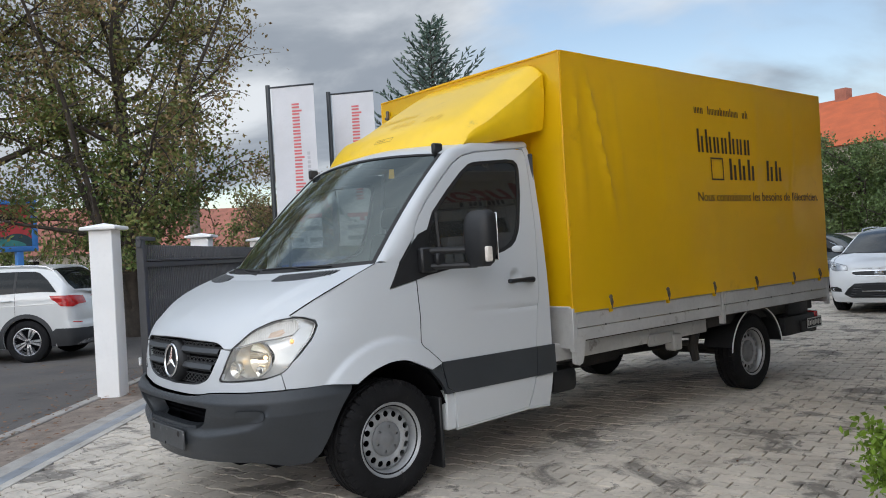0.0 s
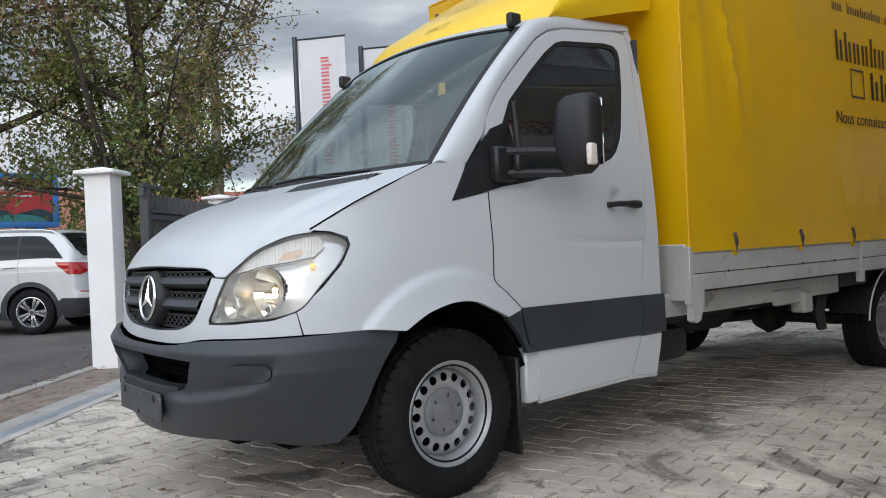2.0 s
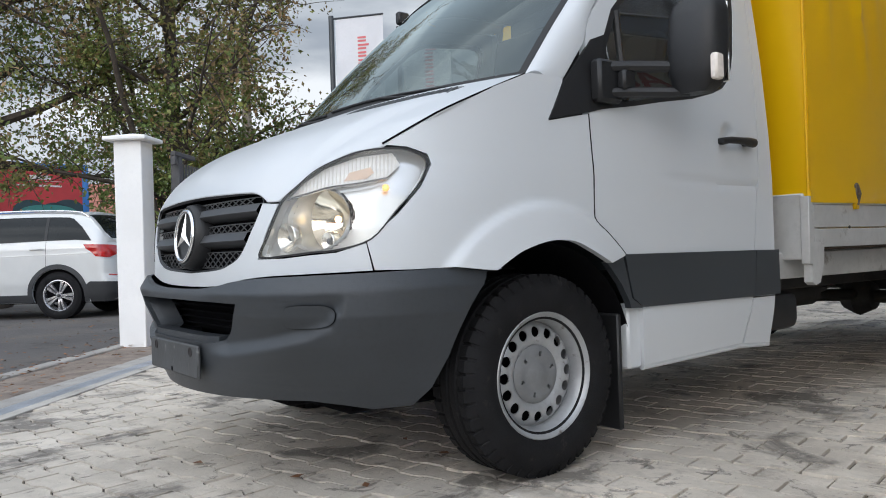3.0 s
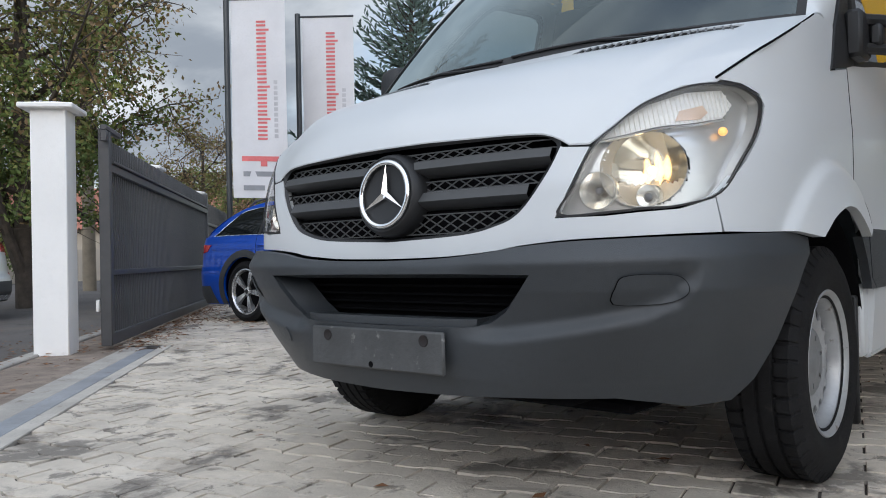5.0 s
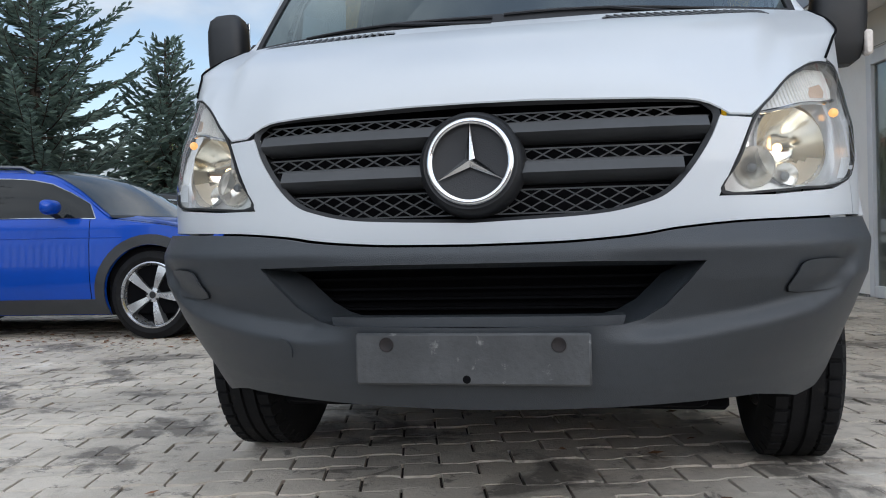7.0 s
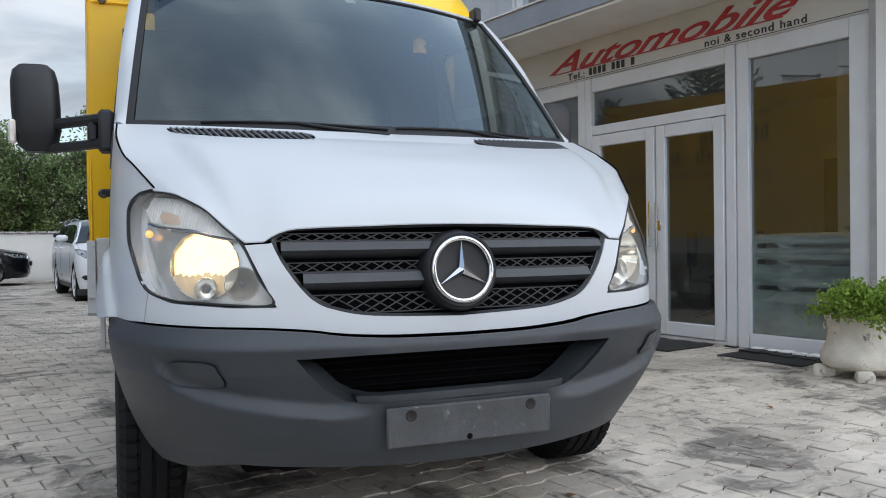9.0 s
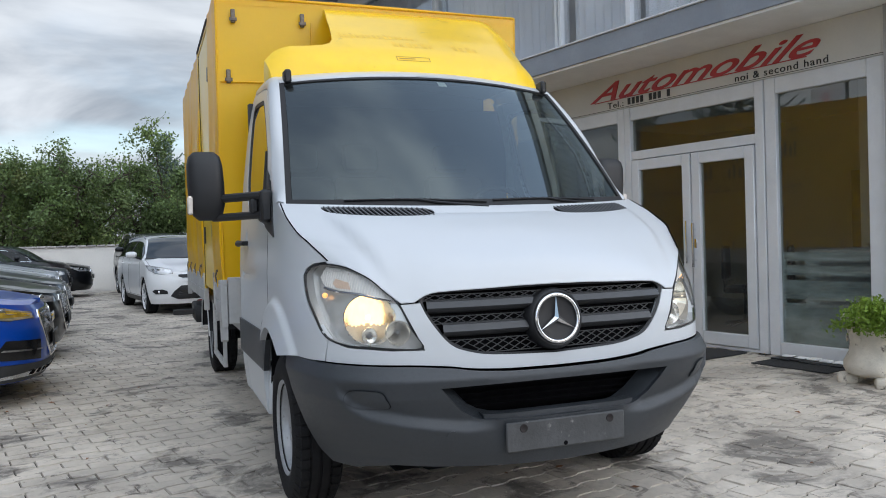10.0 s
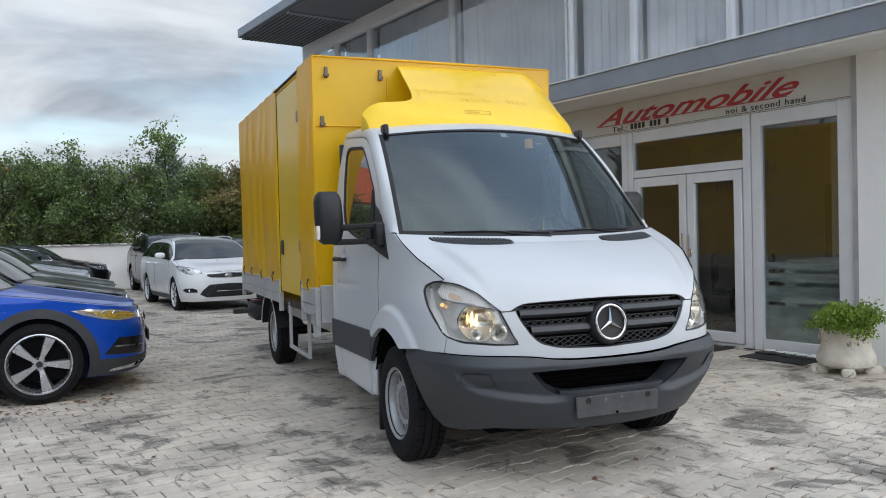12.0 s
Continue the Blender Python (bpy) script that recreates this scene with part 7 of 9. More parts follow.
def catmull(P, r):
    i = int(min(max(math.floor(r), 0), len(P) - 2))
    t = r - i
    a, b, c, d = P[max(i - 1, 0)], P[i], P[i + 1], P[min(i + 2, len(P) - 1)]
    return 0.5 * (2 * b + (c - a) * t + (2 * a - 5 * b + 4 * c - d) * t * t + (3 * b - a - 3 * c + d) * t**3)


class CarShape:
    """The skin of a car that looks towards -y: flanks wrapped round nose and tail, a hood, a greenhouse."""

    def __init__(self, L, W, clear, top, hood, roof, cowl, tail, front, rear, lf=0.72, lr=0.42, nf=3.0, nr=3.4, rail=0.70, waist=0.96):
        self.L, self.W, self.clear, self.cowl, self.tail, self.rail, self.lf, self.lr = L, W, clear, cowl, tail, rail, lf, lr
        self.yf, self.yb = -L / 2, L / 2
        self.fs, self.fx, self.fy = plan_table(nf, W, lf)
        self.rs, self.rx, self.ry = plan_table(nr, W, lr)
        self.SF, self.SR = float(self.fs[-1]), float(self.rs[-1])
        self.M = L - lf - lr
        self.S = self.SF + self.M + self.SR
        self.top, self.hood, self.roof = [np.array(curve(q, 6)).T for q in (top, hood, roof)]
        self.front, self.rear = np.array(front).T, np.array(rear).T
        h = waist
        self.sec = np.array([(clear, 0.925), (clear + 0.10, 0.965), (clear + 0.25, 0.992), (0.56, 1.0), (h - 0.20, 0.992), (h - 0.15, 0.984), (h - 0.10, 0.985), (h - 0.03, 0.968), (h + 0.04, 0.945)]).T

    def half(self, z):
        return self.W * float(np.interp(z, *self.sec))

    def plan(self, s, z):
        w = self.half(z)
        if s < self.SF:
            return w * float(np.interp(s, self.fs, self.fx)), self.yf + self.lf + (self.lf - float(np.interp(z, *self.front))) * float(np.interp(s, self.fs, self.fy))
        if s <= self.SF + self.M:
            return w, self.yf + self.lf + s - self.SF
        t = self.S - s
        return w * float(np.interp(t, self.rs, self.rx)), self.yb - self.lr - (self.lr - float(np.interp(z, *self.rear))) * float(np.interp(t, self.rs, self.ry))

    def skin(self, s, z, off=0.0):
        x, y = self.plan(s, z)
        if off:
            a, b = self.plan(max(0, s - 0.01), z), self.plan(min(self.S, s + 0.01), z)
            tx, ty = b[0] - a[0], b[1] - a[1]
            k = off / max(1e-6, math.hypot(tx, ty))
            x, y = x + ty * k, y - tx * k
        return (x, y, z)

    def sx(self, x, z, rear=False):
        f = min(1.0, abs(x) / self.half(z))
        return self.S - float(np.interp(f, self.rx, self.rs)) if rear else float(np.interp(f, self.fx, self.fs))

    def sy(self, y, z):
        a, b = self.yf + self.lf, self.yb - self.lr
        if y < a:
            return float(np.interp((y - a) / (self.lf - float(np.interp(z, *self.front))), self.fy, self.fs))
        if y > b:
            return self.S - float(np.interp(-(y - b) / (self.lr - float(np.interp(z, *self.rear))), self.ry, self.rs))
        return self.SF + y - a

    def edge(self, s):
        """Height of the shoulder line."""
        z = 0.8
        for _ in range(3):
            z = float(np.interp(self.plan(s, z)[1], *self.top))
        return z

    def rim(self, y):
        """Half width and height of the shoulder at a length y."""
        z = float(np.interp(y, *self.top))
        return self.plan(self.sy(y, z), z)[0], z

    def deck(self, x, y, off=0.0):
        """Hood, and the short deck behind the rear window."""
        xe, ze = self.rim(y)
        zc = float(np.interp(y, *(self.hood if y < 0 else self.top))) + (0.012 if y > 0 else 0)
        f = min(1.0, abs(x) / max(0.02, xe))
        crease = 0.010 * math.exp(-(((f - 0.66) / 0.05) ** 2)) if y < 0 else 0.0
        return (x, y, ze + (max(zc, ze) - ze) * (1 - f**2.6) + crease * min(1, (y - self.yf) / 0.5) + off)

    def house(self, y, r, off=0.0):
        """Greenhouse: r 0 shoulder, 2 to 3 round the roof edge, 5 middle."""
        xe, ze = self.rim(y)
        zt = max(float(np.interp(y, *self.roof)), ze + 0.004)
        k = min(1.0, (zt - ze) / (self.roof[1].max() - ze))
        xr = xe * 0.93 * (1 - k) + self.W * self.rail * k
        zr = zt - 0.065 * k
        xe *= 0.985
        P = np.array([(xe, ze), ((xe + xr) / 2 + 0.018 * k, (ze + zr) / 2), (xr + 0.006, zr - 0.03 * k), (xr - 0.05 * k - 0.004, zr + 0.018 * k), (0.52 * xr, zt - 0.012 * k), (0.0, zt)])
        p = catmull(P, r)
        if off:
            q = catmull(P, min(r + 0.03, 5)) - catmull(P, max(r - 0.03, 0))
            p = p + off * np.array((q[1], -q[0])) / max(1e-6, math.hypot(*q))
        f = min(1.0, abs(float(p[0])) / max(0.05, xr))
        front = min(1.0, max(0.0, (self.cowl + 1.0 - y) / 0.5))
        back = min(1.0, max(0.0, (y - self.tail + 0.75) / 0.4))
        lean = (1 - f * f) * (0.07 * back - 0.16 * front) if r > 2.2 else 0.0
        return (float(p[0]), y + lean, float(p[1]))


def alloy_wheel(parent, m, R=0.345, w=0.225, rim=0.235, spokes=5, blade=1.0, face=ALLOY, dark=ALLOYDARK, twin=False):
    """Tyre and cast rim, the spokes widening outwards, one flank bright and the other dark."""
    wh = new("wheel")
    wh.parent = parent
    wh.matrix_basis = m
    part("tyre", tyre_bm(R, w, rim - 0.008, 48, False), RUBBER, wh)
    bm = bmesh.new()
    h = w / 2
    lathe(bm, [(rim - 0.012, -h * 0.8), (rim - 0.02, 0), (rim - 0.012, h * 0.7), (rim + 0.004, h * 0.86), (rim + 0.006, h * 0.92), (rim - 0.004, h * 0.94), (rim - 0.016, h * 0.8), (rim - 0.03, h * 0.4), (rim - 0.035, 0)], 48)
    rm = part("rim", bm, face, wh)
    # flat black disc stands in for the shade between the spokes
    bm = bmesh.new()
    lathe(bm, [(0.001, 0.0), (rim - 0.03, 0.0)], 32)
    part("wheel_drum", bm, VOID, wh)
    bm = bmesh.new()
    lathe(bm, [(0.001, 0.03), (rim * 0.62, 0.03), (rim * 0.64, 0.02)], 32)
    part("brake_disc", bm, CHASSIS, wh)
    part("brake_caliper", slab((0.025, -0.05, 0.09), (0.055, 0.05, 0.16), 0.012, pose(0, 0, 0, 75, 0, 0)), HUBGREY, wh)
    for k in range(spokes):
        a = 2 * math.pi * k / spokes
        d, q = np.array((math.cos(a), math.sin(a))), np.array((-math.sin(a), math.cos(a)))
        for lo, hi in (((-0.75, 1.25),) if not twin else ((-1.25, -0.25), (0.25, 1.25))):
            for mat_, e0, e1, x0, x1 in ((face, lo, hi, 0.0, 0.0), (dark, hi, hi + 0.45, 0.0, -0.045), (dark, lo, lo - 0.12, 0.0, -0.045)):
                bm = bmesh.new()
                rows = []
                for t in np.linspace(0, 1, 5):
                    rr = 0.045 + (rim - 0.062) * t
                    wd = blade * (0.014 + 0.024 * t)
                    x = h * (0.58 + 0.24 * math.sin(math.pi * (0.15 + 0.55 * t)))
                    rows.append([bm.verts.new((x + x0, *(rr * d + e0 * wd * q))), bm.verts.new((x + x1, *(rr * d + e1 * wd * q)))])
                for u, v in zip(rows, rows[1:]):
                    f = (u[0], u[1], v[1], v[0])
                    bm.faces.new(f if e1 < e0 else f[::-1])
                part("spoke" if mat_ is face else "spoke_flank", bm, mat_, rm)
    bm = bmesh.new()
    lathe(bm, [(0.001, h * 0.80), (0.030, h * 0.80), (0.034, h * 0.76), (0.058, h * 0.74), (0.066, h * 0.4)], 24)
    part("hub", bm, face, rm)
    bm = bmesh.new()
    lathe(bm, [(0.001, h * 0.815), (0.027, h * 0.81), (0.029, h * 0.79)], 20)
    part("hub_cap", bm, BLACK, rm)
    for k in range(5):
        bm = bmesh.new()
        a = 2 * math.pi * (k + 0.5) / 5
        lathe(bm, [(0.001, h * 0.78), (0.010, h * 0.78), (0.010, h * 0.5)], 10, pose(0, 0.052 * math.cos(a), 0.052 * math.sin(a)))
        part("wheel_bolt", bm, BLACK, rm)
    return wh


def joined(bm):
    """A half skin and its mirror image in one mesh."""
    other = mirrored(bm)
    tmp = bpy.data.meshes.new("tmp")
    other.to_mesh(tmp)
    other.free()
    bm.from_mesh(tmp)
    bpy.data.meshes.remove(tmp)
    bmesh.ops.remove_doubles(bm, verts=[v for v in bm.verts if abs(v.co.x) < 1e-4], dist=1e-4)
    return bm


def car(m, label, paint_mat, L=4.7, W=0.92, H=1.45, wb=2.78, fo=0.9, clear=0.19, lip=0.74, nose_h=0.80, cowl_h=0.96, belt=1.0, cowl=None, roof1=None, roof2=None, tail=None, deck=1.0, R=0.335, rimk=0.69, spokes=5, blade=1.0, twin=False, cladding=0.0, rails=None, window_line=BLACK, lamp=None, tail_lamp=None, grille=None, screen=WINDGLASS, group="", fine=0.05, pillars=2, window_end=0.42, skirt=BLACK, rail=0.70, rimface=ALLOY):
    yf, yb = -L / 2, L / 2
    cowl = yf + 1.26 if cowl is None else cowl
    roof1 = cowl + 0.80 if roof1 is None else roof1
    roof2 = yb - 0.95 if roof2 is None else roof2
    tail = yb - 0.16 if tail is None else tail
    sh = CarShape(L, W, clear,
                  [(yf, lip), (yf + 0.12, lip + 0.02), (yf + 0.4, lip + 0.35 * (cowl_h - lip)), (cowl - 0.3, cowl_h - 0.04), (cowl + 0.3, cowl_h + 0.005), (0.5, belt), (yb - 0.7, belt + 0.02), (yb - 0.2, deck + 0.01), (yb, deck - 0.02)],
                  [(yf, lip + 0.005), (yf + 0.10, lip + 0.05), (yf + 0.30, nose_h + 0.03), (yf + 0.7, nose_h + 0.45 * (cowl_h + 0.05 - nose_h)), (cowl, cowl_h + 0.055), (cowl + 0.4, cowl_h + 0.06)],
                  [(cowl - 0.2, cowl_h - 0.06), (cowl, cowl_h + 0.01), (cowl + 0.52 * (roof1 - cowl), cowl_h + 0.60 * (H - cowl_h)), (roof1, H - 0.045), (0.5 * (roof1 + roof2), H), (roof2, H - 0.045), (roof2 + 0.55 * (tail - roof2), deck + 0.60 * (H - deck)), (tail, deck + 0.01), (tail + 0.3, deck - 0.2)],
                  cowl, tail,
                  [(clear, 0.07), (clear + 0.10, 0.01), (0.48, 0.0), (0.62, 0.015), (0.72, 0.05), (0.82, 0.12), (1.0, 0.25)],
                  [(clear, 0.07), (clear + 0.14, 0.0), (0.62, 0.01), (0.68, 0.06), (0.85, 0.075), (1.05, 0.12), (1.2, 0.2)], waist=belt, rail=rail)
    c = thing("car", m, label, "car", group)
    ya, yr, ra = yf + fo, yf + fo + wb, R + 0.05

    def arch(y0, rad, z0=clear):
        a0 = math.asin(max(-1, min(1, (z0 - R) / rad)))
        return [(sh.sy(y0 - rad * math.cos(a), R + rad * math.sin(a)), R + rad * math.sin(a)) for a in np.linspace(a0, math.pi - a0, 25)]
    crest = [(s, sh.edge(s)) for s in np.linspace(0, sh.S, 70)]
    bm = sheet([(0.0, clear)] + arch(ya, ra) + arch(yr, ra) + [(sh.S, clear)] + crest[::-1], sh.skin, fine, lip=0.025)
    body = part("body", joined(bm), paint_mat, c)
    line = [sh.rim(y) for y in np.linspace(yf + 0.001, cowl, 30)]
    y_front = sh.plan(0, lip)[1]
    ys = np.linspace(y_front + 0.002, cowl, 30)
    out = [(0.0, y_front)] + [(sh.rim(y)[0] * 0.995, y) for y in ys] + [(sh.rim(cowl)[0] * k, cowl - 0.16 * (1 - k * k)) for k in (0.8, 0.6, 0.4, 0.2, 0.0)]
    part("hood", joined(sheet(out, sh.deck, fine, lip=0.02)), paint_mat, c)
    y_back = sh.plan(sh.S, deck)[1]
    ys = np.linspace(tail - 0.05, y_back - 0.002, 8)
    part("tailgate_edge", joined(sheet([(0.0, tail - 0.05)] + [(sh.rim(y)[0] * 0.995, y) for y in ys] + [(0.0, y_back)], sh.deck, fine, lip=0.02)), paint_mat, c)
    cols = np.linspace(cowl, tail, 34)
    part("roof", joined(sheet([(y, 0.0) for y in cols] + [(y, 5.0) for y in cols[::-1]], sh.house, fine * 1.4, lip=0.0, aspect=0.28)), paint_mat, c)

    def lay(name, pts, mat_, off=0.006, mp=sh.skin, lab="", d=0.03, rim_in=0.012, asp=1.0, parent=c):
        return both(name, sheet(pts, mp, d, lip=rim_in, off=off, aspect=asp), mat_, parent, lab)

    def side(name, pts, mat_, off=0.006, **kw):
        return lay(name, [(sh.sy(y, z), z) for y, z in pts], mat_, off, **kw)

    def front(name, pts, mat_, off=0.006, rear=False, **kw):
        return lay(name, [(sh.sx(x, z, rear), z) for x, z in pts], mat_, off, **kw)

    def line_on(name, pts, mat_, r=0.004, mp=sh.skin):
        bm = bmesh.new()
        tube(bm, [mp(*p) for p in pts], r, 5)
        return both(name, bm, mat_, c)
    # glass: side windows with dark pillars, windscreen, rear window
    y0, y1 = cowl + 0.12, yb - window_end
    dlo = [(y, 0.10) for y in np.linspace(y0, y1, 12)] + [(y1 - 0.06, 0.5), (y1 - 0.18, 1.1), (y1 - 0.34, 1.70)] + [(y, 1.80) for y in np.linspace(y1 - 0.42, y0 + 0.10, 14)]
    lay("side_window", dlo, CARGLASS, 0.004, sh.house, "dark side windows", 0.06, 0.0, 0.3)
    line_on("window_line", [(y, r, 0.006) for y, r in dlo + dlo[:1]], window_line, 0.0045, sh.house)
    mid = roof1 + 0.62
    for k, yp in enumerate((mid, mid + 0.86)[:pillars]):
        lay("window_pillar", [(yp, 0.10), (yp + 0.075 - 0.03 * k, 0.10), (yp + 0.03, 1.80), (yp - 0.045 + 0.03 * k, 1.80)], BLACK, 0.008, sh.house, "", 0.06, 0.004, 0.3)
    ws = [(y, 3.0) for y in np.linspace(cowl + 0.02, roof1 - 0.02, 8)] + [(roof1 + 0.01, 4.0), (roof1 + 0.02, 5.0), (cowl + 0.015, 5.0), (cowl + 0.015, 4.0)]
    part("windscreen", joined(sheet(ws, sh.house, 0.06, lip=0.0, off=0.006, aspect=0.28)), screen, c, "windscreen reflecting the sky")
    part("cowl_panel", joined(sheet([(cowl - 0.01, 2.9), (cowl + 0.03, 2.9), (cowl + 0.03, 5.0), (cowl - 0.01, 5.0)], sh.house, 0.06, lip=0.0, off=0.008, aspect=0.28)), BLACK, c)
    rw = [(y, 3.15) for y in np.linspace(roof2 + 0.10, tail - 0.06, 6)] + [(tail - 0.05, 5.0), (roof2 + 0.08, 5.0)]
    part("rear_window", joined(sheet(rw, sh.house, 0.06, lip=0.0, off=0.006, aspect=0.28)), CARGLASS, c)
    # joints: hood, doors, tailgate
    line_on("hood_joint", [(sh.rim(y)[0] * 0.93, y, -0.001) for y in np.linspace(yf + 0.32, cowl - 0.02, 20)], VOID, 0.0035, sh.deck)
    for yd in (cowl + 0.16, mid + 0.03, mid + 0.90):
        top_z = float(np.interp(yd, *sh.top))
        lo = clear + 0.12
        line_on("door_joint", [(sh.sy(yd, z), z, 0.0) for z in np.linspace(lo, top_z, 14)], VOID, 0.0035)
    line_on("sill_joint", [(sh.sy(y, clear + 0.12), clear + 0.12, 0.0) for y in np.linspace(ya + ra + 0.03, yr - ra - 0.03, 10)], VOID, 0.003)
    for yd in (mid - 0.10, mid + 0.75):
        z = belt - 0.105
        x = sh.half(z)
        bm = bmesh.new()
        tube(bm, [(x - 0.002, yd - 0.11, z), (x + 0.026, yd - 0.07, z + 0.006), (x + 0.028, yd + 0.07, z + 0.006), (x - 0.002, yd + 0.11, z)], [0.010, 0.014, 0.014, 0.010], 6)
        both("door_handle", bm, paint_mat, c)
    # lamps
    if lamp:
        a = lay("headlamp", [(sh.sx(x, z) if f else sh.sy(x, z), z) for f, x, z in lamp], CARLAMP, 0.006, lab="clear headlamp")
        pts = [(sh.sx(x, z) if f else sh.sy(x, z), z) for f, x, z in lamp]
        line_on("lamp_edge", [(s, z, 0.007) for s, z in pts + pts[:1]], ALLOYDARK, 0.005)
        cen = np.mean(np.array(pts), 0)
        for k, (du, dz) in enumerate(((-0.06, 0.0), (0.05, 0.008))):
            bm = bmesh.new()
            p, q = Vector(sh.skin(cen[0] + du, cen[1] + dz, 0.004)), Vector(sh.skin(cen[0] + du, cen[1] + dz, 0.05))
            lathe(bm, [(0.001, 0.004), (0.022, 0.006), (0.030, 0.008), (0.034, 0.002)], 16, Matrix.Translation(p) @ (q - p).normalized().to_track_quat("X", "Z").to_matrix().to_4x4())
            both("lamp_lens", bm, CHROME, c)
    if tail_lamp:
        lay("tail_lamp", [(sh.sx(x, z, True) if f else sh.sy(x, z), z) for f, x, z in tail_lamp], REDLENS, 0.008, lab="red tail lamp")
    # nose
    if grille:
        gz0, gz1, gw0, gw1, gm, bars = grille
        pts = [(0.0, gz0), (gw0 * 0.9, gz0), (gw0, gz0 + 0.03), (gw1, gz1 - 0.05), (gw1 * 0.93, gz1), (0.0, gz1)]
        gr = part("grille", joined(sheet([(sh.sx(x, z), z) for x, z in pts], sh.skin, 0.03, lip=0.02, off=0.008)), GLOSSBLACK, c, "dark grille in a bright frame")
        bm = bmesh.new()
        tube(bm, [sh.skin(sh.sx(x, z), z, 0.012) for x, z in pts], 0.012, 6)
        part("grille_frame", joined(bm), gm, gr)
        for k in range(abs(bars)):
            bm = bmesh.new()
            if bars > 0:
                z = gz0 + (gz1 - gz0) * (k + 1) / (bars + 1)
                hw = gw0 + (gw1 - gw0) * (k + 1) / (bars + 1) - 0.02
                tube(bm, [sh.skin(sh.sx(hw * j / 8, z), z, 0.012) for j in range(9)], 0.006, 4)
            else:
                f = (k + 0.5) / -bars
                tube(bm, [sh.skin(sh.sx(f * gw0 * 0.95, gz0 + 0.02), gz0 + 0.02, 0.012), sh.skin(sh.sx(f * gw1 * 0.95, gz1 - 0.02), gz1 - 0.02, 0.012)], 0.006, 4)
            part("grille_slat", joined(bm), gm, gr)
        part("number_plate", slab((-0.26, yf - 0.03, gz0 + 0.07), (0.26, yf - 0.012, gz0 + 0.18), 0.004), BLACK, c)
    if skirt is not None:
        z1 = clear + (0.10 if not cladding else 0.13)
        side("sill_trim", [(ya + ra + 0.01, clear + 0.004), (yr - ra - 0.01, clear + 0.004), (yr - ra - 0.01, z1), (ya + ra + 0.01, z1)], CLADDING if cladding else skirt, 0.008)
    if cladding:
        for y0_ in (ya, yr):
            o_, i_ = arch(y0_, ra + cladding, clear + 0.005), arch(y0_, ra + 0.002, clear + 0.005)
            lay("arch_cladding", o_ + i_[::-1], CLADDING, 0.012)
    # solid black blocks painted as the shade below the car and in its arches
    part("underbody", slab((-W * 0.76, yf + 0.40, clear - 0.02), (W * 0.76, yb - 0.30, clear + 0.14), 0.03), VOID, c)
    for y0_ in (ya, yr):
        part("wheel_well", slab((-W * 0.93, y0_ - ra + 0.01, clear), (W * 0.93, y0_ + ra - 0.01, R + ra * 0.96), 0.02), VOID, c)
        for s, rz in ((1, 0), (-1, 180)):
            alloy_wheel(c, pose(s * (W - 0.125), y0_, R, 31 + 25 * y0_, 0, rz), R, 0.22, R * rimk, spokes, blade, rimface, twin=twin)
    for s in (1, -1):
        mr = new("door_mirror")
        mr.parent = c
        bm = bmesh.new()
        bmesh.ops.create_icosphere(bm, subdivisions=3, radius=1.0)
        for v in bm.verts:
            x, y, z = v.co
            v.co = Vector((s * (W + 0.085) + 0.105 * math.copysign(abs(x) ** 0.75, x), cowl + 0.45 + (0.085 * y if y < 0 else 0.03 * y), cowl_h + 0.105 + 0.062 * math.copysign(abs(z) ** 0.75, z)))
        part("mirror_shell", bm, paint_mat, mr)
        bm = bmesh.new()
        tube(bm, [(s * (W - 0.09), cowl + 0.47, cowl_h + 0.02), (s * (W + 0.05), cowl + 0.47, cowl_h + 0.07)], 0.022, 6)
        part("mirror_stalk", bm, BLACK, mr)
    if rails is not None:
        bm = bmesh.new()
        yy = np.linspace(roof1 + 0.12, roof2 + 0.05, 12)
        tube(bm, [sh.house(yy[0] - 0.10, 2.75, 0.0)] + [sh.house(y, 2.75, 0.045) for y in yy] + [sh.house(yy[-1] + 0.12, 2.75, 0.0)], 0.015, 6)
        both("roof_rail", bm, rails, c)
    return c, sh, side, front, lay, line_on


BLUE = paint("bright_blue_metallic", (0.003, 0.062, 0.42), 0.15)
CARWHITE = paint("car_white", (0.84, 0.85, 0.86), 0.0)
PEARL = paint("silver_white_pearl", (0.66, 0.67, 0.66), 0.15)
CARBLACK = paint("car_black", (0.008, 0.009, 0.011), 0.2)
CARDARK = paint("car_dark_grey", (0.055, 0.062, 0.072), 0.1)
CARSILVER = paint("car_silver", (0.56, 0.58, 0.60), 0.05)

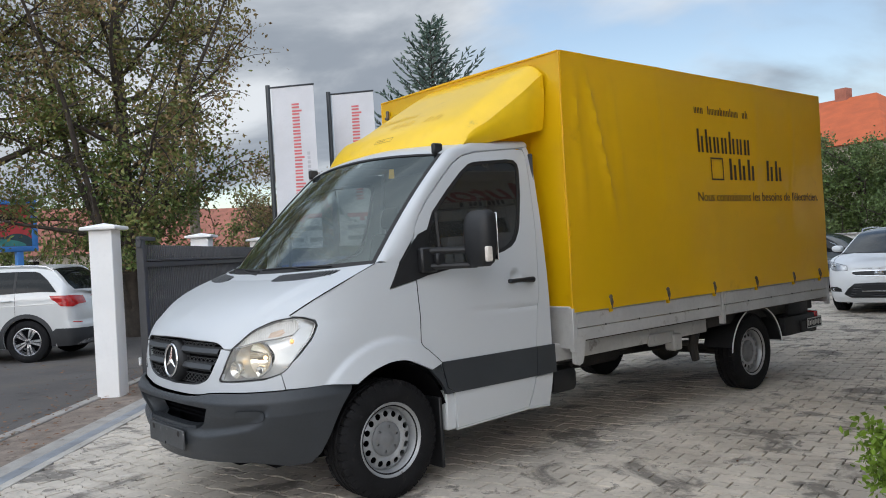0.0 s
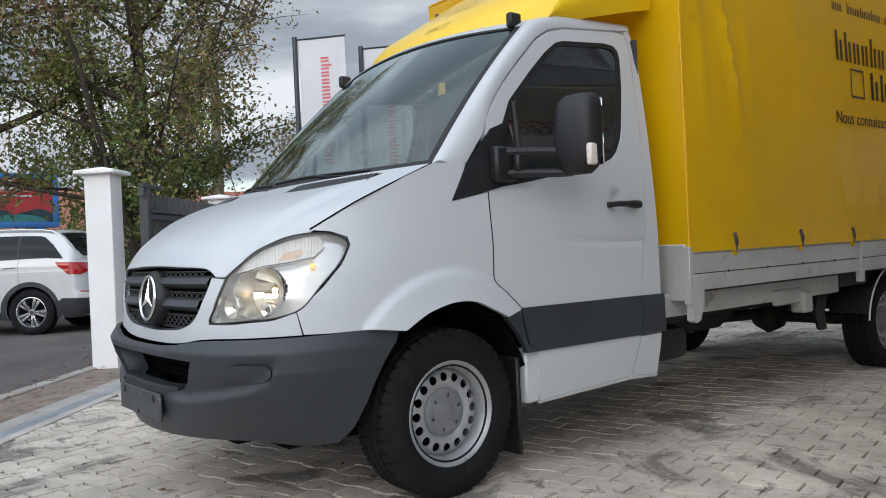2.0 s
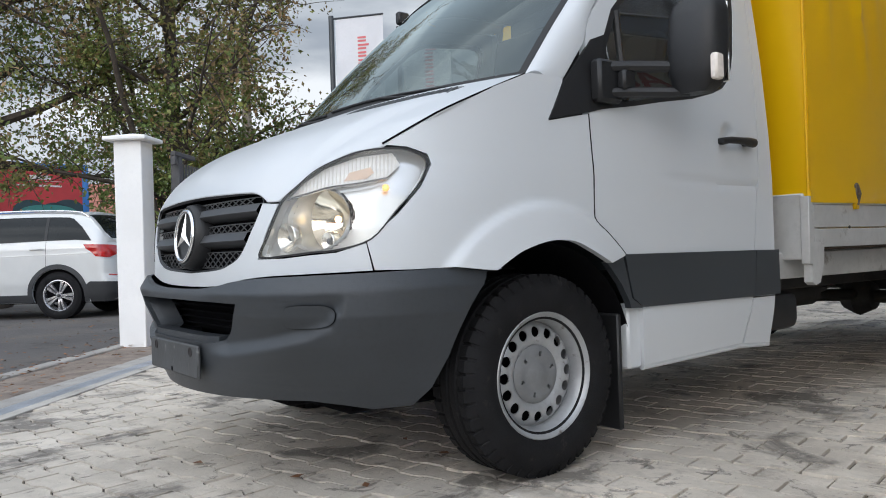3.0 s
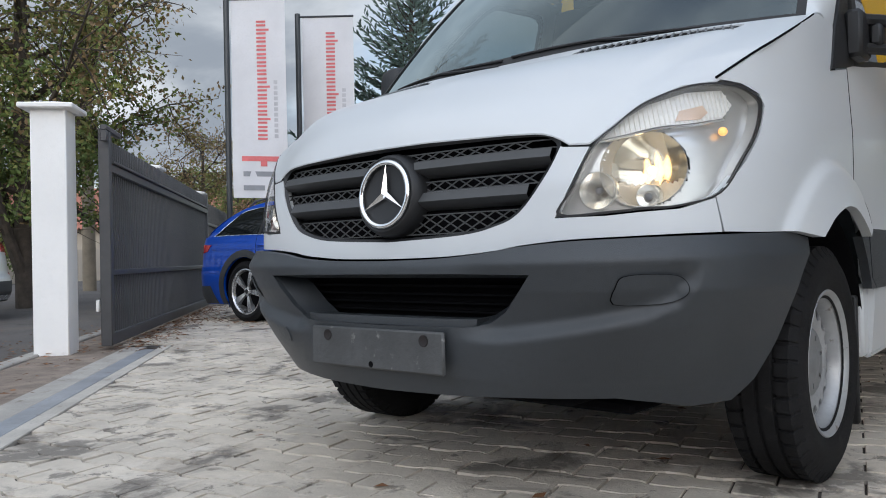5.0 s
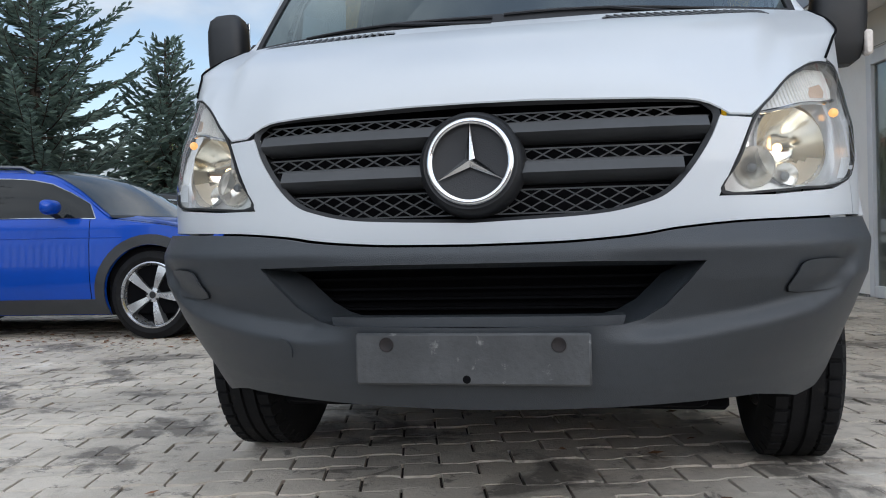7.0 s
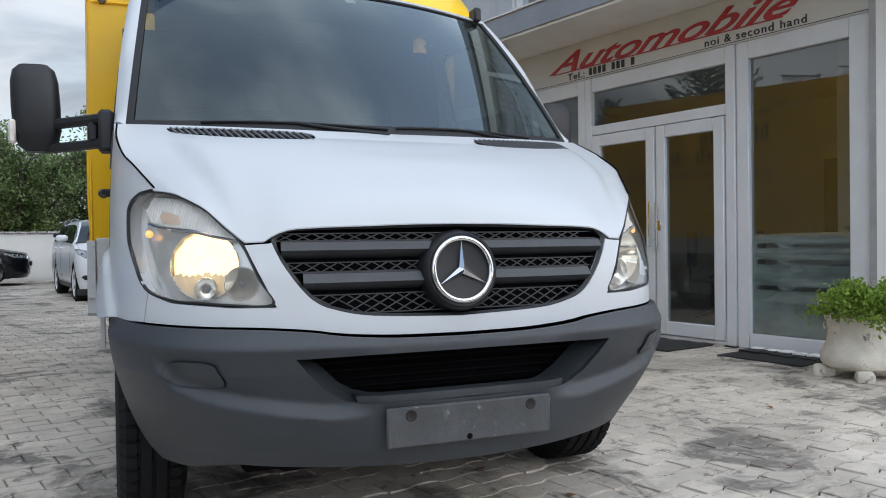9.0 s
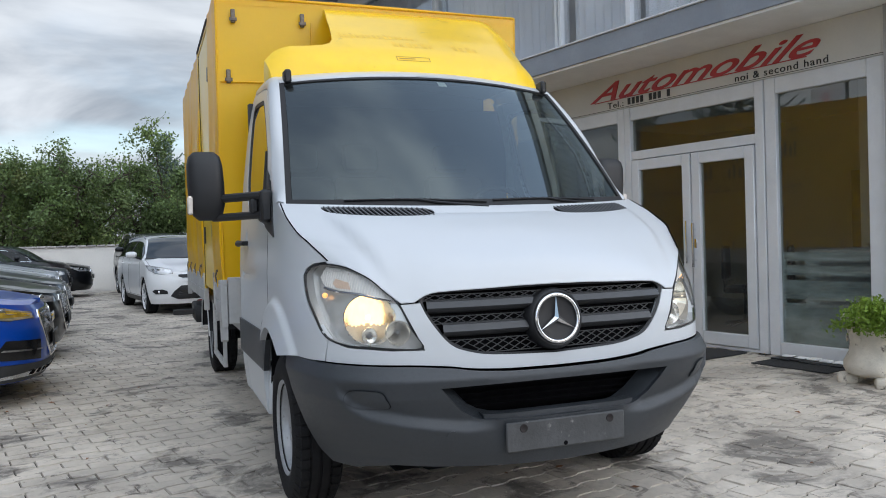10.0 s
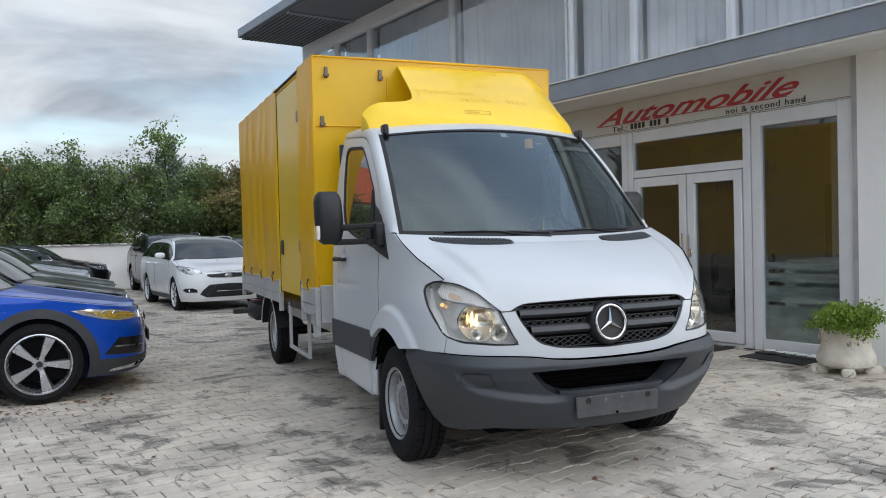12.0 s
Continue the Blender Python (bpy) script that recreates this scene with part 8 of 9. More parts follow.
# blue estate beside the gate
F = -2.47
aud, sh, side, front, lay, line_on = car(pose(-4.83, 3.93, 0, 0, 0, 92), "bright blue estate car with dark wheel arch cladding", BLUE, L=4.94, W=0.945, H=1.50, wb=2.92, fo=0.93, clear=0.20, lip=0.775, nose_h=0.83, cowl_h=0.985, belt=1.0, deck=1.0, cowl=F + 1.30, roof1=F + 2.12, roof2=2.47 - 1.05, tail=2.47 - 0.20, R=0.358, rimk=0.74, spokes=5, blade=1.12, cladding=0.085, rails=ALLOYDARK, window_line=CHROME, window_end=0.46, fine=0.035,
    lamp=[(1, 0.60, 0.70), (1, 0.585, 0.745), (0, F + 0.30, 0.80), (0, F + 0.56, 0.825), (0, F + 0.66, 0.815), (0, F + 0.56, 0.775), (0, F + 0.40, 0.725), (0, F + 0.26, 0.70)],
    tail_lamp=[(1, 0.48, 0.80), (1, 0.48, 0.90), (0, 2.22, 0.93), (0, 2.02, 0.92), (0, 2.10, 0.84), (0, 2.30, 0.80)],
    grille=(0.36, 0.745, 0.36, 0.50, CHROME, -9))
AMBLENS = surface("amber_tinted_lamp", (0.50, 0.36, 0.07), 0.14, metal=0.5, var=0.25, scale=16, coat=0.6)
lay("lamp_insert", [(sh.sx(0.64, 0.72), 0.72), (sh.sx(0.63, 0.74), 0.74), (sh.sy(F + 0.32, 0.79), 0.79), (sh.sy(F + 0.54, 0.805), 0.805), (sh.sy(F + 0.44, 0.755), 0.755), (sh.sy(F + 0.30, 0.725), 0.725)], AMBLENS, 0.012, lab="amber glowing lamp insert")
line_on("lamp_strip", [(sh.sx(0.64, 0.735), 0.735, 0.016), (sh.sy(F + 0.26, 0.755), 0.755, 0.016), (sh.sy(F + 0.48, 0.785), 0.785, 0.016)], CHROME, 0.006)
front("side_intake", [(0.56, 0.36), (0.57, 0.52), (0.86, 0.545), (0.90, 0.40)], GLOSSBLACK, 0.008)
front("intake_trim", [(0.56, 0.435), (0.56, 0.447), (0.87, 0.475), (0.88, 0.462)], CHROME, 0.014)
lay("front_cladding", [(sh.sx(0.0, 0.206), 0.206), (sh.sx(0.0, 0.33), 0.33), (sh.sx(0.55, 0.335), 0.335), (sh.sy(F + 0.46, 0.36), 0.36), (sh.sy(F + 0.50, 0.206), 0.206)], CLADDING, 0.010)
lay("front_lip", [(sh.sx(0.0, 0.24), 0.24), (sh.sx(0.0, 0.29), 0.29), (sh.sx(0.6, 0.285), 0.285), (sh.sy(F + 0.34, 0.26), 0.26), (sh.sy(F + 0.38, 0.235), 0.235), (sh.sx(0.6, 0.24), 0.24)], ALLOY, 0.018)
for k in range(8):
    x = 0.03 + 0.085 * k
    front("lip_slot", [(x, 0.247), (x, 0.282), (x + 0.045, 0.282), (x + 0.045, 0.247)], VOID, 0.022, d=0.05)
lay("rear_cladding", [(sh.sx(0.0, 0.206, True), 0.206), (sh.sx(0.0, 0.40, True), 0.40), (sh.sy(2.05, 0.42), 0.42), (sh.sy(1.95, 0.206), 0.206)], CLADDING, 0.010)
line_on("flank_crease", [(sh.sy(y, 0.845 + 0.01 * y), 0.845 + 0.01 * y, 0.000) for y in np.linspace(-1.3, 2.0, 20)], BLUE, 0.006)
for s in (-0.12, -0.06, 0.0, 0.06):
    bm = bmesh.new()
    lathe(bm, [(0.036 + 0.006 * math.cos(a), 0.006 * math.sin(a)) for a in [2 * math.pi * k / 6 for k in range(6)]], 20, pose(s + 0.03, F - 0.005, 0.66, 0, 0, -90), close=True)
    part("badge_ring", bm, CHROME, aud)

# white compact estate in the yard
F = -2.21
foc, sh, side, front, lay, line_on = car(pose(-0.93, 13.55, 0, 0, 0, 9.2), "white compact estate car with silver roof rails", CARWHITE, L=4.42, W=0.905, H=1.49, wb=2.64, fo=0.87, clear=0.20, lip=0.76, nose_h=0.86, cowl_h=1.0, belt=1.03, deck=1.02, cowl=F + 1.08, roof1=F + 1.92, roof2=1.55, tail=2.08, R=0.325, rimk=0.74, spokes=7, blade=0.9, rails=ALLOY, window_end=0.34, fine=0.04, rail=0.72, rimface=CARWHITE,
    lamp=[(1, 0.50, 0.755), (1, 0.52, 0.83), (0, F + 0.45, 0.905), (0, F + 0.58, 0.91), (0, F + 0.42, 0.82), (0, F + 0.26, 0.76), (1, 0.70, 0.745)],
    tail_lamp=[(1, 0.60, 0.75), (1, 0.56, 1.0), (0, 2.0, 1.02), (0, 1.98, 0.8)])
lay("upper_grille", [(sh.sx(0.0, 0.66), 0.66), (sh.sx(0.34, 0.665), 0.665), (sh.sx(0.42, 0.70), 0.70), (sh.sx(0.40, 0.735), 0.735), (sh.sx(0.0, 0.745), 0.745)], BLACK, 0.008, lab="slim black upper grille")
line_on("chrome_strip", [(sh.sx(0.0, 0.745), 0.745, 0.012), (sh.sx(0.42, 0.735), 0.735, 0.012)], CHROME, 0.007)
line_on("chrome_strip", [(sh.sx(0.0, 0.658), 0.658, 0.012), (sh.sx(0.36, 0.663), 0.663, 0.012)], CHROME, 0.005)
front("lower_grille", [(0.0, 0.285), (0.44, 0.285), (0.56, 0.345), (0.50, 0.43), (0.38, 0.53), (0.0, 0.545)], BLACK, 0.008, lab="black trapezoid lower grille")
for k in range(5):
    line_on("grille_slat", [(sh.sx(0.0, 0.32 + 0.042 * k), 0.32 + 0.042 * k, 0.012), (sh.sx(0.46 - 0.02 * k, 0.32 + 0.042 * k), 0.32 + 0.042 * k, 0.012)], GLOSSBLACK, 0.006)
front("fog_lamp", [(0.60, 0.385), (0.61, 0.44), (0.68, 0.47), (0.80, 0.465), (0.83, 0.43), (0.78, 0.385)], BLACK, 0.008)
line_on("fog_lens", [(sh.sx(0.72, 0.425), 0.425, 0.010), (sh.sx(0.74, 0.425), 0.425, 0.012)], CHROME, 0.024)
part("number_plate", slab((-0.26, F - 0.03, 0.41), (0.26, F - 0.008, 0.51), 0.003), BLACK, foc)
part("number_plate_strip", slab((-0.26, F - 0.034, 0.395), (0.26, F - 0.010, 0.408), 0.003), CHROME, foc)
bm = bmesh.new()
lathe(bm, [(0.001, 0.014), (0.035, 0.012), (0.045, 0.0)], 20, pose(0, F + 0.03, 0.70, 0, 0, -90))
for v in bm.verts:
    v.co.x *= 1.7
part("badge", bm, ALLOY, foc)

# pearl white car on the street
F = -2.33
bmw, sh, side, front, lay, line_on = car(pose(-12.16, 0.11, -0.06, 0, 0, -39.3), "pearl white sport utility car with dark lower trim", PEARL, L=4.66, W=0.94, H=1.74, wb=2.81, fo=0.87, clear=0.26, lip=0.94, nose_h=1.02, cowl_h=1.18, belt=1.21, deck=1.17, cowl=F + 1.22, roof1=F + 1.98, roof2=1.62, tail=2.16, R=0.37, rimk=0.655, spokes=5, blade=1.35, twin=True, cladding=0.075, rails=ALLOY, window_end=0.44, fine=0.04, rail=0.74,
    lamp=[(1, 0.55, 0.80), (1, 0.55, 0.88), (0, F + 0.45, 0.93), (0, F + 0.45, 0.84)], grille=(0.55, 0.85, 0.4, 0.42, CHROME, -10))
lay("tail_lamp", [(sh.sx(0.46, 1.00, True), 1.00), (sh.sx(0.46, 1.13, True), 1.13), (sh.sy(2.12, 1.15), 1.15), (sh.sy(1.78, 1.165), 1.165), (sh.sy(1.82, 1.10), 1.10), (sh.sy(1.98, 0.97), 0.97), (sh.sy(2.14, 0.95), 0.95), (sh.sy(2.18, 0.99), 0.99)], REDLENS, 0.010, lab="red tail lamp")
line_on("lamp_split", [(sh.sy(2.16, 0.97), 0.97, 0.014), (sh.sy(2.17, 1.14), 1.14, 0.014)], surface("pale_red_lens", (0.6, 0.2, 0.2), 0.2), 0.006)
lay("rear_lower_trim", [(sh.sx(0.0, 0.26, True), 0.26), (sh.sx(0.0, 0.56, True), 0.56), (sh.sx(0.6, 0.56, True), 0.56), (sh.sy(1.88, 0.58), 0.58), (sh.sy(1.80, 0.52), 0.52), (sh.sy(1.86, 0.26), 0.26)], CLADDING, 0.010)
lay("skid_plate", [(sh.sx(0.0, 0.28, True), 0.28), (sh.sx(0.0, 0.36, True), 0.36), (sh.sx(0.66, 0.35, True), 0.35), (sh.sx(0.78, 0.28, True), 0.28)], ALLOY, 0.016)
front("rear_reflector", [(0.70, 0.655), (0.70, 0.675), (0.86, 0.69), (0.87, 0.675)], REDLENS, 0.010, rear=True)
line_on("flank_crease", [(sh.sy(y, 1.0 + 0.012 * y), 1.0 + 0.012 * y, 0.0) for y in np.linspace(-1.2, 1.9, 20)], PEARL, 0.007)
part("rear_spoiler", joined(sheet([(1.60, 3.2), (1.74, 3.3), (1.76, 5.0), (1.60, 5.0)], sh.house, 0.06, lip=0.02, off=0.022, aspect=0.28)), PEARL, bmw)

ROWG = "cars parked in a row"
ROWLAMP = lambda f, z: [(1, 0.58, z - 0.06), (1, 0.57, z), (0, f + 0.46, z + 0.06), (0, f + 0.52, z + 0.05), (0, f + 0.30, z - 0.05)]
row = [(6.55, CARBLACK, "black saloon car with a bright grille, parked in the row", dict(L=4.95, H=1.45, W=0.94, grille=(0.32, 0.73, 0.34, 0.47, CHROME, 7), window_line=CHROME)),
       (9.0, CARDARK, "dark grey car with chrome grille bars, parked in the row", dict(L=4.7, H=1.46, grille=(0.36, 0.72, 0.36, 0.44, CHROME, 5), window_line=CHROME)),
       (11.55, CARSILVER, "silver estate car parked in the row", dict(L=4.75, H=1.47, grille=(0.40, 0.70, 0.36, 0.44, CHROME, 4), window_line=CHROME, rails=ALLOY)),
       (14.1, CARSILVER, "silver car with a pale windscreen, parked in the row", dict(L=4.6, H=1.44, grille=(0.40, 0.70, 0.36, 0.44, CHROME, 4), window_line=CHROME)),
       (16.7, CARDARK, "dark grey car parked near the end of the row", dict(L=4.6, H=1.44, grille=(0.40, 0.70, 0.36, 0.44, BLACK, 4))),
       (19.2, CARBLACK, "black car parked by the yard wall", dict(L=4.7, H=1.42, grille=(0.40, 0.70, 0.36, 0.44, CHROME, 4), window_line=CHROME))]
for y, pm, lab, kw in row:
    x = -kw["L"] / 2 + float(np.interp(y, [6.5, 9, 11.5, 14, 17, 19.2], [-2.45, -2.6, -3.05, -3.15, -3.2, -2.85]))
    car(pose(x, y, 0, 0, 0, 90 + 2), lab, pm, group=ROWG, fine=0.07, lamp=ROWLAMP(-kw["L"] / 2, 0.73), **kw)
car(pose(-1.20, 18.6, 0, 0, 0, 7), "black sport utility car with roof rails behind a white car", CARBLACK, L=4.7, W=0.94, H=1.62, clear=0.24, lip=0.9, nose_h=0.98, cowl_h=1.10, belt=1.12, deck=1.08, R=0.37, rail=0.75, rails=ALLOY, fine=0.07, lamp=ROWLAMP(-2.35, 0.86), grille=(0.5, 0.82, 0.4, 0.45, CHROME, 5))
car(pose(1.05, 18.5, 0, 0, 0, 4), "dark grey hatchback parked by the yard wall", CARDARK, L=4.3, H=1.48, lip=0.78, nose_h=0.86, cowl_h=1.0, belt=1.02, fine=0.07, window_end=0.34, lamp=ROWLAMP(-2.15, 0.78), grille=(0.4, 0.7, 0.36, 0.42, CHROME, 4))
car(FA @ pose(1.9, 10.6, 0, 0, 0, 20), "white car parked in the open bay", CARWHITE, L=4.3, H=1.48, lip=0.78, nose_h=0.86, cowl_h=1.0, belt=1.02, fine=0.07, window_end=0.34, lamp=ROWLAMP(-2.15, 0.78), grille=(0.4, 0.7, 0.36, 0.42, BLACK, 4))
# ---- trees and plants ----
BARK = surface("dark_bark", (0.075, 0.06, 0.048), 0.95, var=0.3, scale=6, fine=50, bump=0.8, bump_scale=30)


def leaf_mat(name, col, alt):
    """Leaf surface that lets part of the light through."""
    m = surface(name, col, 0.6, var=0.25, scale=0.7, fine=3.0, alt=alt, island=0.35)
    n, l = m.node_tree.nodes, m.node_tree.links
    b, out = n["Principled BSDF"], n["Material Output"]
    tr = n.new("ShaderNodeBsdfTranslucent")
    l.new(b.inputs["Base Color"].links[0].from_socket, tr.inputs["Color"])
    mx = n.new("ShaderNodeMixShader")
    mx.inputs[0].default_value = 0.27
    l.new(b.outputs[0], mx.inputs[1])
    l.new(tr.outputs[0], mx.inputs[2])
    l.new(mx.outputs[0], out.inputs[0])
    return m


LEAF_OLIVE = leaf_mat("olive_autumn_leaves", (0.20, 0.215, 0.06), (0.26, 0.20, 0.07))
LEAF_BROWN = leaf_mat("browning_leaves", (0.25, 0.17, 0.08), (0.19, 0.17, 0.06))
LEAF_GREEN = leaf_mat("green_leaves", (0.15, 0.215, 0.06), (0.22, 0.23, 0.065))
LEAF_DARK = leaf_mat("dark_green_leaves", (0.13, 0.19, 0.065), (0.18, 0.205, 0.07))
LEAF_BRIGHT = leaf_mat("bright_green_leaves", (0.20, 0.31, 0.035), (0.31, 0.36, 0.06))
NEEDLE = leaf_mat("blue_green_needles", (0.17, 0.24, 0.20), (0.25, 0.31, 0.27))


def leaf_cloud(name, centres, sizes, rng, mat_, parent, droop=0.3):
    """Many single leaves, each a bent diamond of two faces, in one mesh."""
    n = len(centres)
    d = rng.normal(size=(n, 3))
    d[:, 2] -= droop
    d /= np.linalg.norm(d, axis=1)[:, None]
    e = np.cross(d, rng.normal(size=(n, 3)))
    e /= np.linalg.norm(e, axis=1)[:, None] + 1e-9
    f = np.cross(d, e)
    s = np.asarray(sizes)[:, None]
    a = centres - d * s * 0.5
    b = centres + e * s * 0.28 + f * s * 0.06
    c = centres + d * s * 0.5
    g_ = centres - e * s * 0.28 + f * s * 0.06
    v = np.stack([a, b, c, g_], 1).reshape(-1, 3)
    k = np.arange(n) * 4
    faces = np.concatenate([np.stack([k, k + 1, k + 2], 1), np.stack([k, k + 2, k + 3], 1)])
    me = bpy.data.meshes.new(name)
    me.from_pydata(v.tolist(), [], faces.tolist())
    me.materials.append(mat_)
    ob = new(name, me)
    ob.parent = parent
    return ob


def tree(x, y, height, crown_r, crown_low, mats, leaves, size, seed, label, lean=(0, 0), trunk_r=0.22, limbs=9, spread=1.0, category="tree", group="", stems=0, clump=0.055, airy=0.0):
    """A broadleaf tree: tapered trunk, branching limbs, leaves in uneven clumps along the twigs."""
    rng = np.random.default_rng(seed)
    t = thing("tree", pose(x, y, 0), label, category, group)
    bm = bmesh.new()
    trunk_top = height * 0.72
    def trunk_at(z):
        k = z / height
        return np.array((lean[0] * k + 0.12 * math.sin(3 * k + seed), lean[1] * k + 0.12 * math.sin(2.3 * k + 2 * seed), z))
    zs = np.linspace(-0.08, trunk_top, 10)
    tube(bm, [tuple(trunk_at(z)) for z in zs], [trunk_r * (1.25 - 1.1 * max(0, z) / trunk_top) + 0.015 for z in zs], 10)
    twigs = []
    for k in range(limbs):
        z0 = crown_low * 0.8 + (trunk_top - crown_low * 0.8) * (k + 0.5) / limbs
        a = k * 2.4 + rng.uniform(-0.4, 0.4)
        ln = crown_r * (1.05 - 0.45 * abs(k / limbs - 0.35)) * rng.uniform(0.75, 1.1) * spread
        rise = rng.uniform(0.15, 0.75) * (1 if k < limbs * 0.7 else 1.5)
        p = trunk_at(z0)
        d = np.array((math.cos(a), math.sin(a), rise))
        d /= np.linalg.norm(d)
        pts = [p]
        for i in range(1, 7):
            d = d + rng.normal(0, 0.13, 3) + np.array((0, 0, -0.02))
            d /= np.linalg.norm(d)
            pts.append(pts[-1] + d * ln / 6)
        r0 = trunk_r * 0.42 * (1 - 0.5 * k / limbs)
        tube(bm, [tuple(q) for q in pts], [r0 * (1 - i / 6.6) + 0.006 for i in range(7)], 6)
        for i in range(2, 7):
            for j in range(3):
                e = d * 0.5 + rng.normal(0, 0.75, 3)
                e[2] += 0.1
                e /= np.linalg.norm(e)
                l2 = ln * rng.uniform(0.22, 0.48)
                q = [pts[i]]
                for s_ in range(4):
                    e = e + rng.normal(0, 0.2, 3) + np.array((0, 0, -0.05))
                    e /= np.linalg.norm(e)
                    q.append(q[-1] + e * l2 / 4)
                tube(bm, [tuple(w) for w in q], [0.018, 0.014, 0.010, 0.007, 0.004], 4, False)
                twigs.append(np.array(q))
    for k in range(stems):
        a = 2 * math.pi * (k + 0.3) / stems
        d = np.array((0.30 * math.cos(a), 0.30 * math.sin(a), 1.0))
        p = trunk_at(0.5) + np.array((0.1 * math.cos(a), 0.1 * math.sin(a), 0))
        pts = [p]
        for i in range(8):
            d = d + rng.normal(0, 0.07, 3)
            d /= np.linalg.norm(d)
            pts.append(pts[-1] + d * height * 0.62 / 8)
        tube(bm, [tuple(q) for q in pts], [trunk_r * 0.5 * (1 - i / 9.5) + 0.01 for i in range(9)], 7)
        for i in range(1, 9):
            for j in range(4):
                e = rng.normal(0, 1, 3) * np.array((1, 1, 0.5))
                e /= np.linalg.norm(e)
                l2 = crown_r * rng.uniform(0.2, 0.45)
                q = [pts[i]]
                for s_ in range(4):
                    e = e + rng.normal(0, 0.2, 3) + np.array((0, 0, -0.06))
                    e /= np.linalg.norm(e)
                    q.append(q[-1] + e * l2 / 4)
                tube(bm, [tuple(w) for w in q], [0.018, 0.014, 0.010, 0.007, 0.004], 4, False)
                twigs.append(np.array(q))
    part("trunk", bm, BARK, t)
    per = max(1, leaves // max(1, len(twigs)))
    cen = []
    for q in twigs:
        wgt = rng.uniform(0.15, 1.0) ** 2 * 3.0
        m = int(per * wgt)
        i = rng.integers(1, 4, m)
        f = rng.random(m)[:, None]
        base = q[i] * (1 - f) + q[i + 1] * f
        cen.append(base + rng.normal(0, clump * crown_r + 0.05, (m, 3)) * np.array((1, 1, 0.8)))
    cen = np.concatenate(cen)
    cen = cen[cen[:, 2] > crown_low * 0.85]
    # thinner towards the outside and the top; the first kind of leaf sits inside, the last outside
    rr, hh = np.hypot(cen[:, 0], cen[:, 1]) / crown_r, cen[:, 2] / height
    if airy:
        cen = cen[rng.random(len(cen)) < np.clip(1.5 - airy * rr - airy * 0.7 * np.maximum(0, hh - 0.35), 0.12, 1)]
        rr, hh = np.hypot(cen[:, 0], cen[:, 1]) / crown_r, cen[:, 2] / height
    score = 0.5 * rr + 0.5 * hh + rng.normal(0, 0.16, len(cen))
    pick = np.argsort(np.argsort(score)) / max(1, len(cen))
    lo = 0.0
    for share, mt in mats:
        sel = cen[(pick >= lo) & (pick < lo + share)]
        lo += share
        if len(sel):
            leaf_cloud("crown", sel, rng.uniform(0.6, 1.3, len(sel)) * size, rng, mt, t)
    return t


def spruce(x, y, height, radius, seed, label, low=0.3):
    rng = np.random.default_rng(seed)
    t = thing("spruce_tree", pose(x, y, 0), label, "tree", "spruce trees")
    bm = bmesh.new()
    tube(bm, [(0, 0, -0.08), (0, 0, height * 0.6), (0, 0, height)], [0.14, 0.07, 0.012], 8)
    quads_v, quads_f = [], []
    z = low
    while z < height - 0.05:
        k = (z - low) / (height - low)
        rad = radius * (1 - k) ** 0.85 + 0.10
        nb = int(5 + 10 * (1 - k))
        for j in range(nb):
            a = 2 * math.pi * (j + rng.random() * 0.7) / nb
            ln = rad * rng.uniform(0.5, 1.28)
            slope = 0.85 * k**1.5 + rng.uniform(-0.20, 0.14) - 0.10
            pts = []
            for s_ in np.linspace(0, 1, 6):
                r_ = ln * s_
                pts.append(np.array((math.cos(a) * r_, math.sin(a) * r_, z + slope * r_ - 0.10 * ln * s_ * (1 - s_) + 0.22 * ln * s_**3)))
            tube(bm, [tuple(p) for p in pts], [0.020 * (1 - k) + 0.006, 0.016, 0.012, 0.009, 0.006, 0.003], 4, False)
            m = max(16, int(125 * ln / radius * (0.35 + 0.65 * (1 - k))))
            side = np.array((-math.sin(a), math.cos(a), 0))
            for q in range(m):
                s_ = 0.12 + 0.88 * (q + rng.random()) / m
                i = min(4, int(s_ * 5))
                b = pts[i] + (pts[i + 1] - pts[i]) * (s_ * 5 - i)
                d = (pts[i + 1] - pts[i])
                d /= np.linalg.norm(d)
                sgn = 1 if rng.random() < 0.5 else -1
                tw = d * 0.75 + side * sgn * rng.uniform(0.3, 1.0) + np.array((0, 0, rng.uniform(-0.35, 0.25)))
                tw /= np.linalg.norm(tw)
                tl = (0.16 + 0.26 * (1 - s_) * (1 - k)) * rng.uniform(0.7, 1.2)
                n1 = np.cross(tw, rng.normal(size=3))
                n1 /= np.linalg.norm(n1)
                for nn in (n1, np.cross(tw, n1)):
                    w_ = 0.021
                    i0 = len(quads_v)
                    quads_v += [tuple(b), tuple(b + tw * tl * 0.5 + nn * w_), tuple(b + tw * tl), tuple(b + tw * tl * 0.5 - nn * w_)]
                    quads_f.append((i0, i0 + 1, i0 + 2, i0 + 3))
        z += 0.15 + 0.05 * (1 - k)
    part("trunk", bm, BARK, t)
    me = bpy.data.meshes.new("needles")
    me.from_pydata(quads_v, [], quads_f)
    me.materials.append(NEEDLE)
    o = new("needles", me)
    o.parent = t
    return t


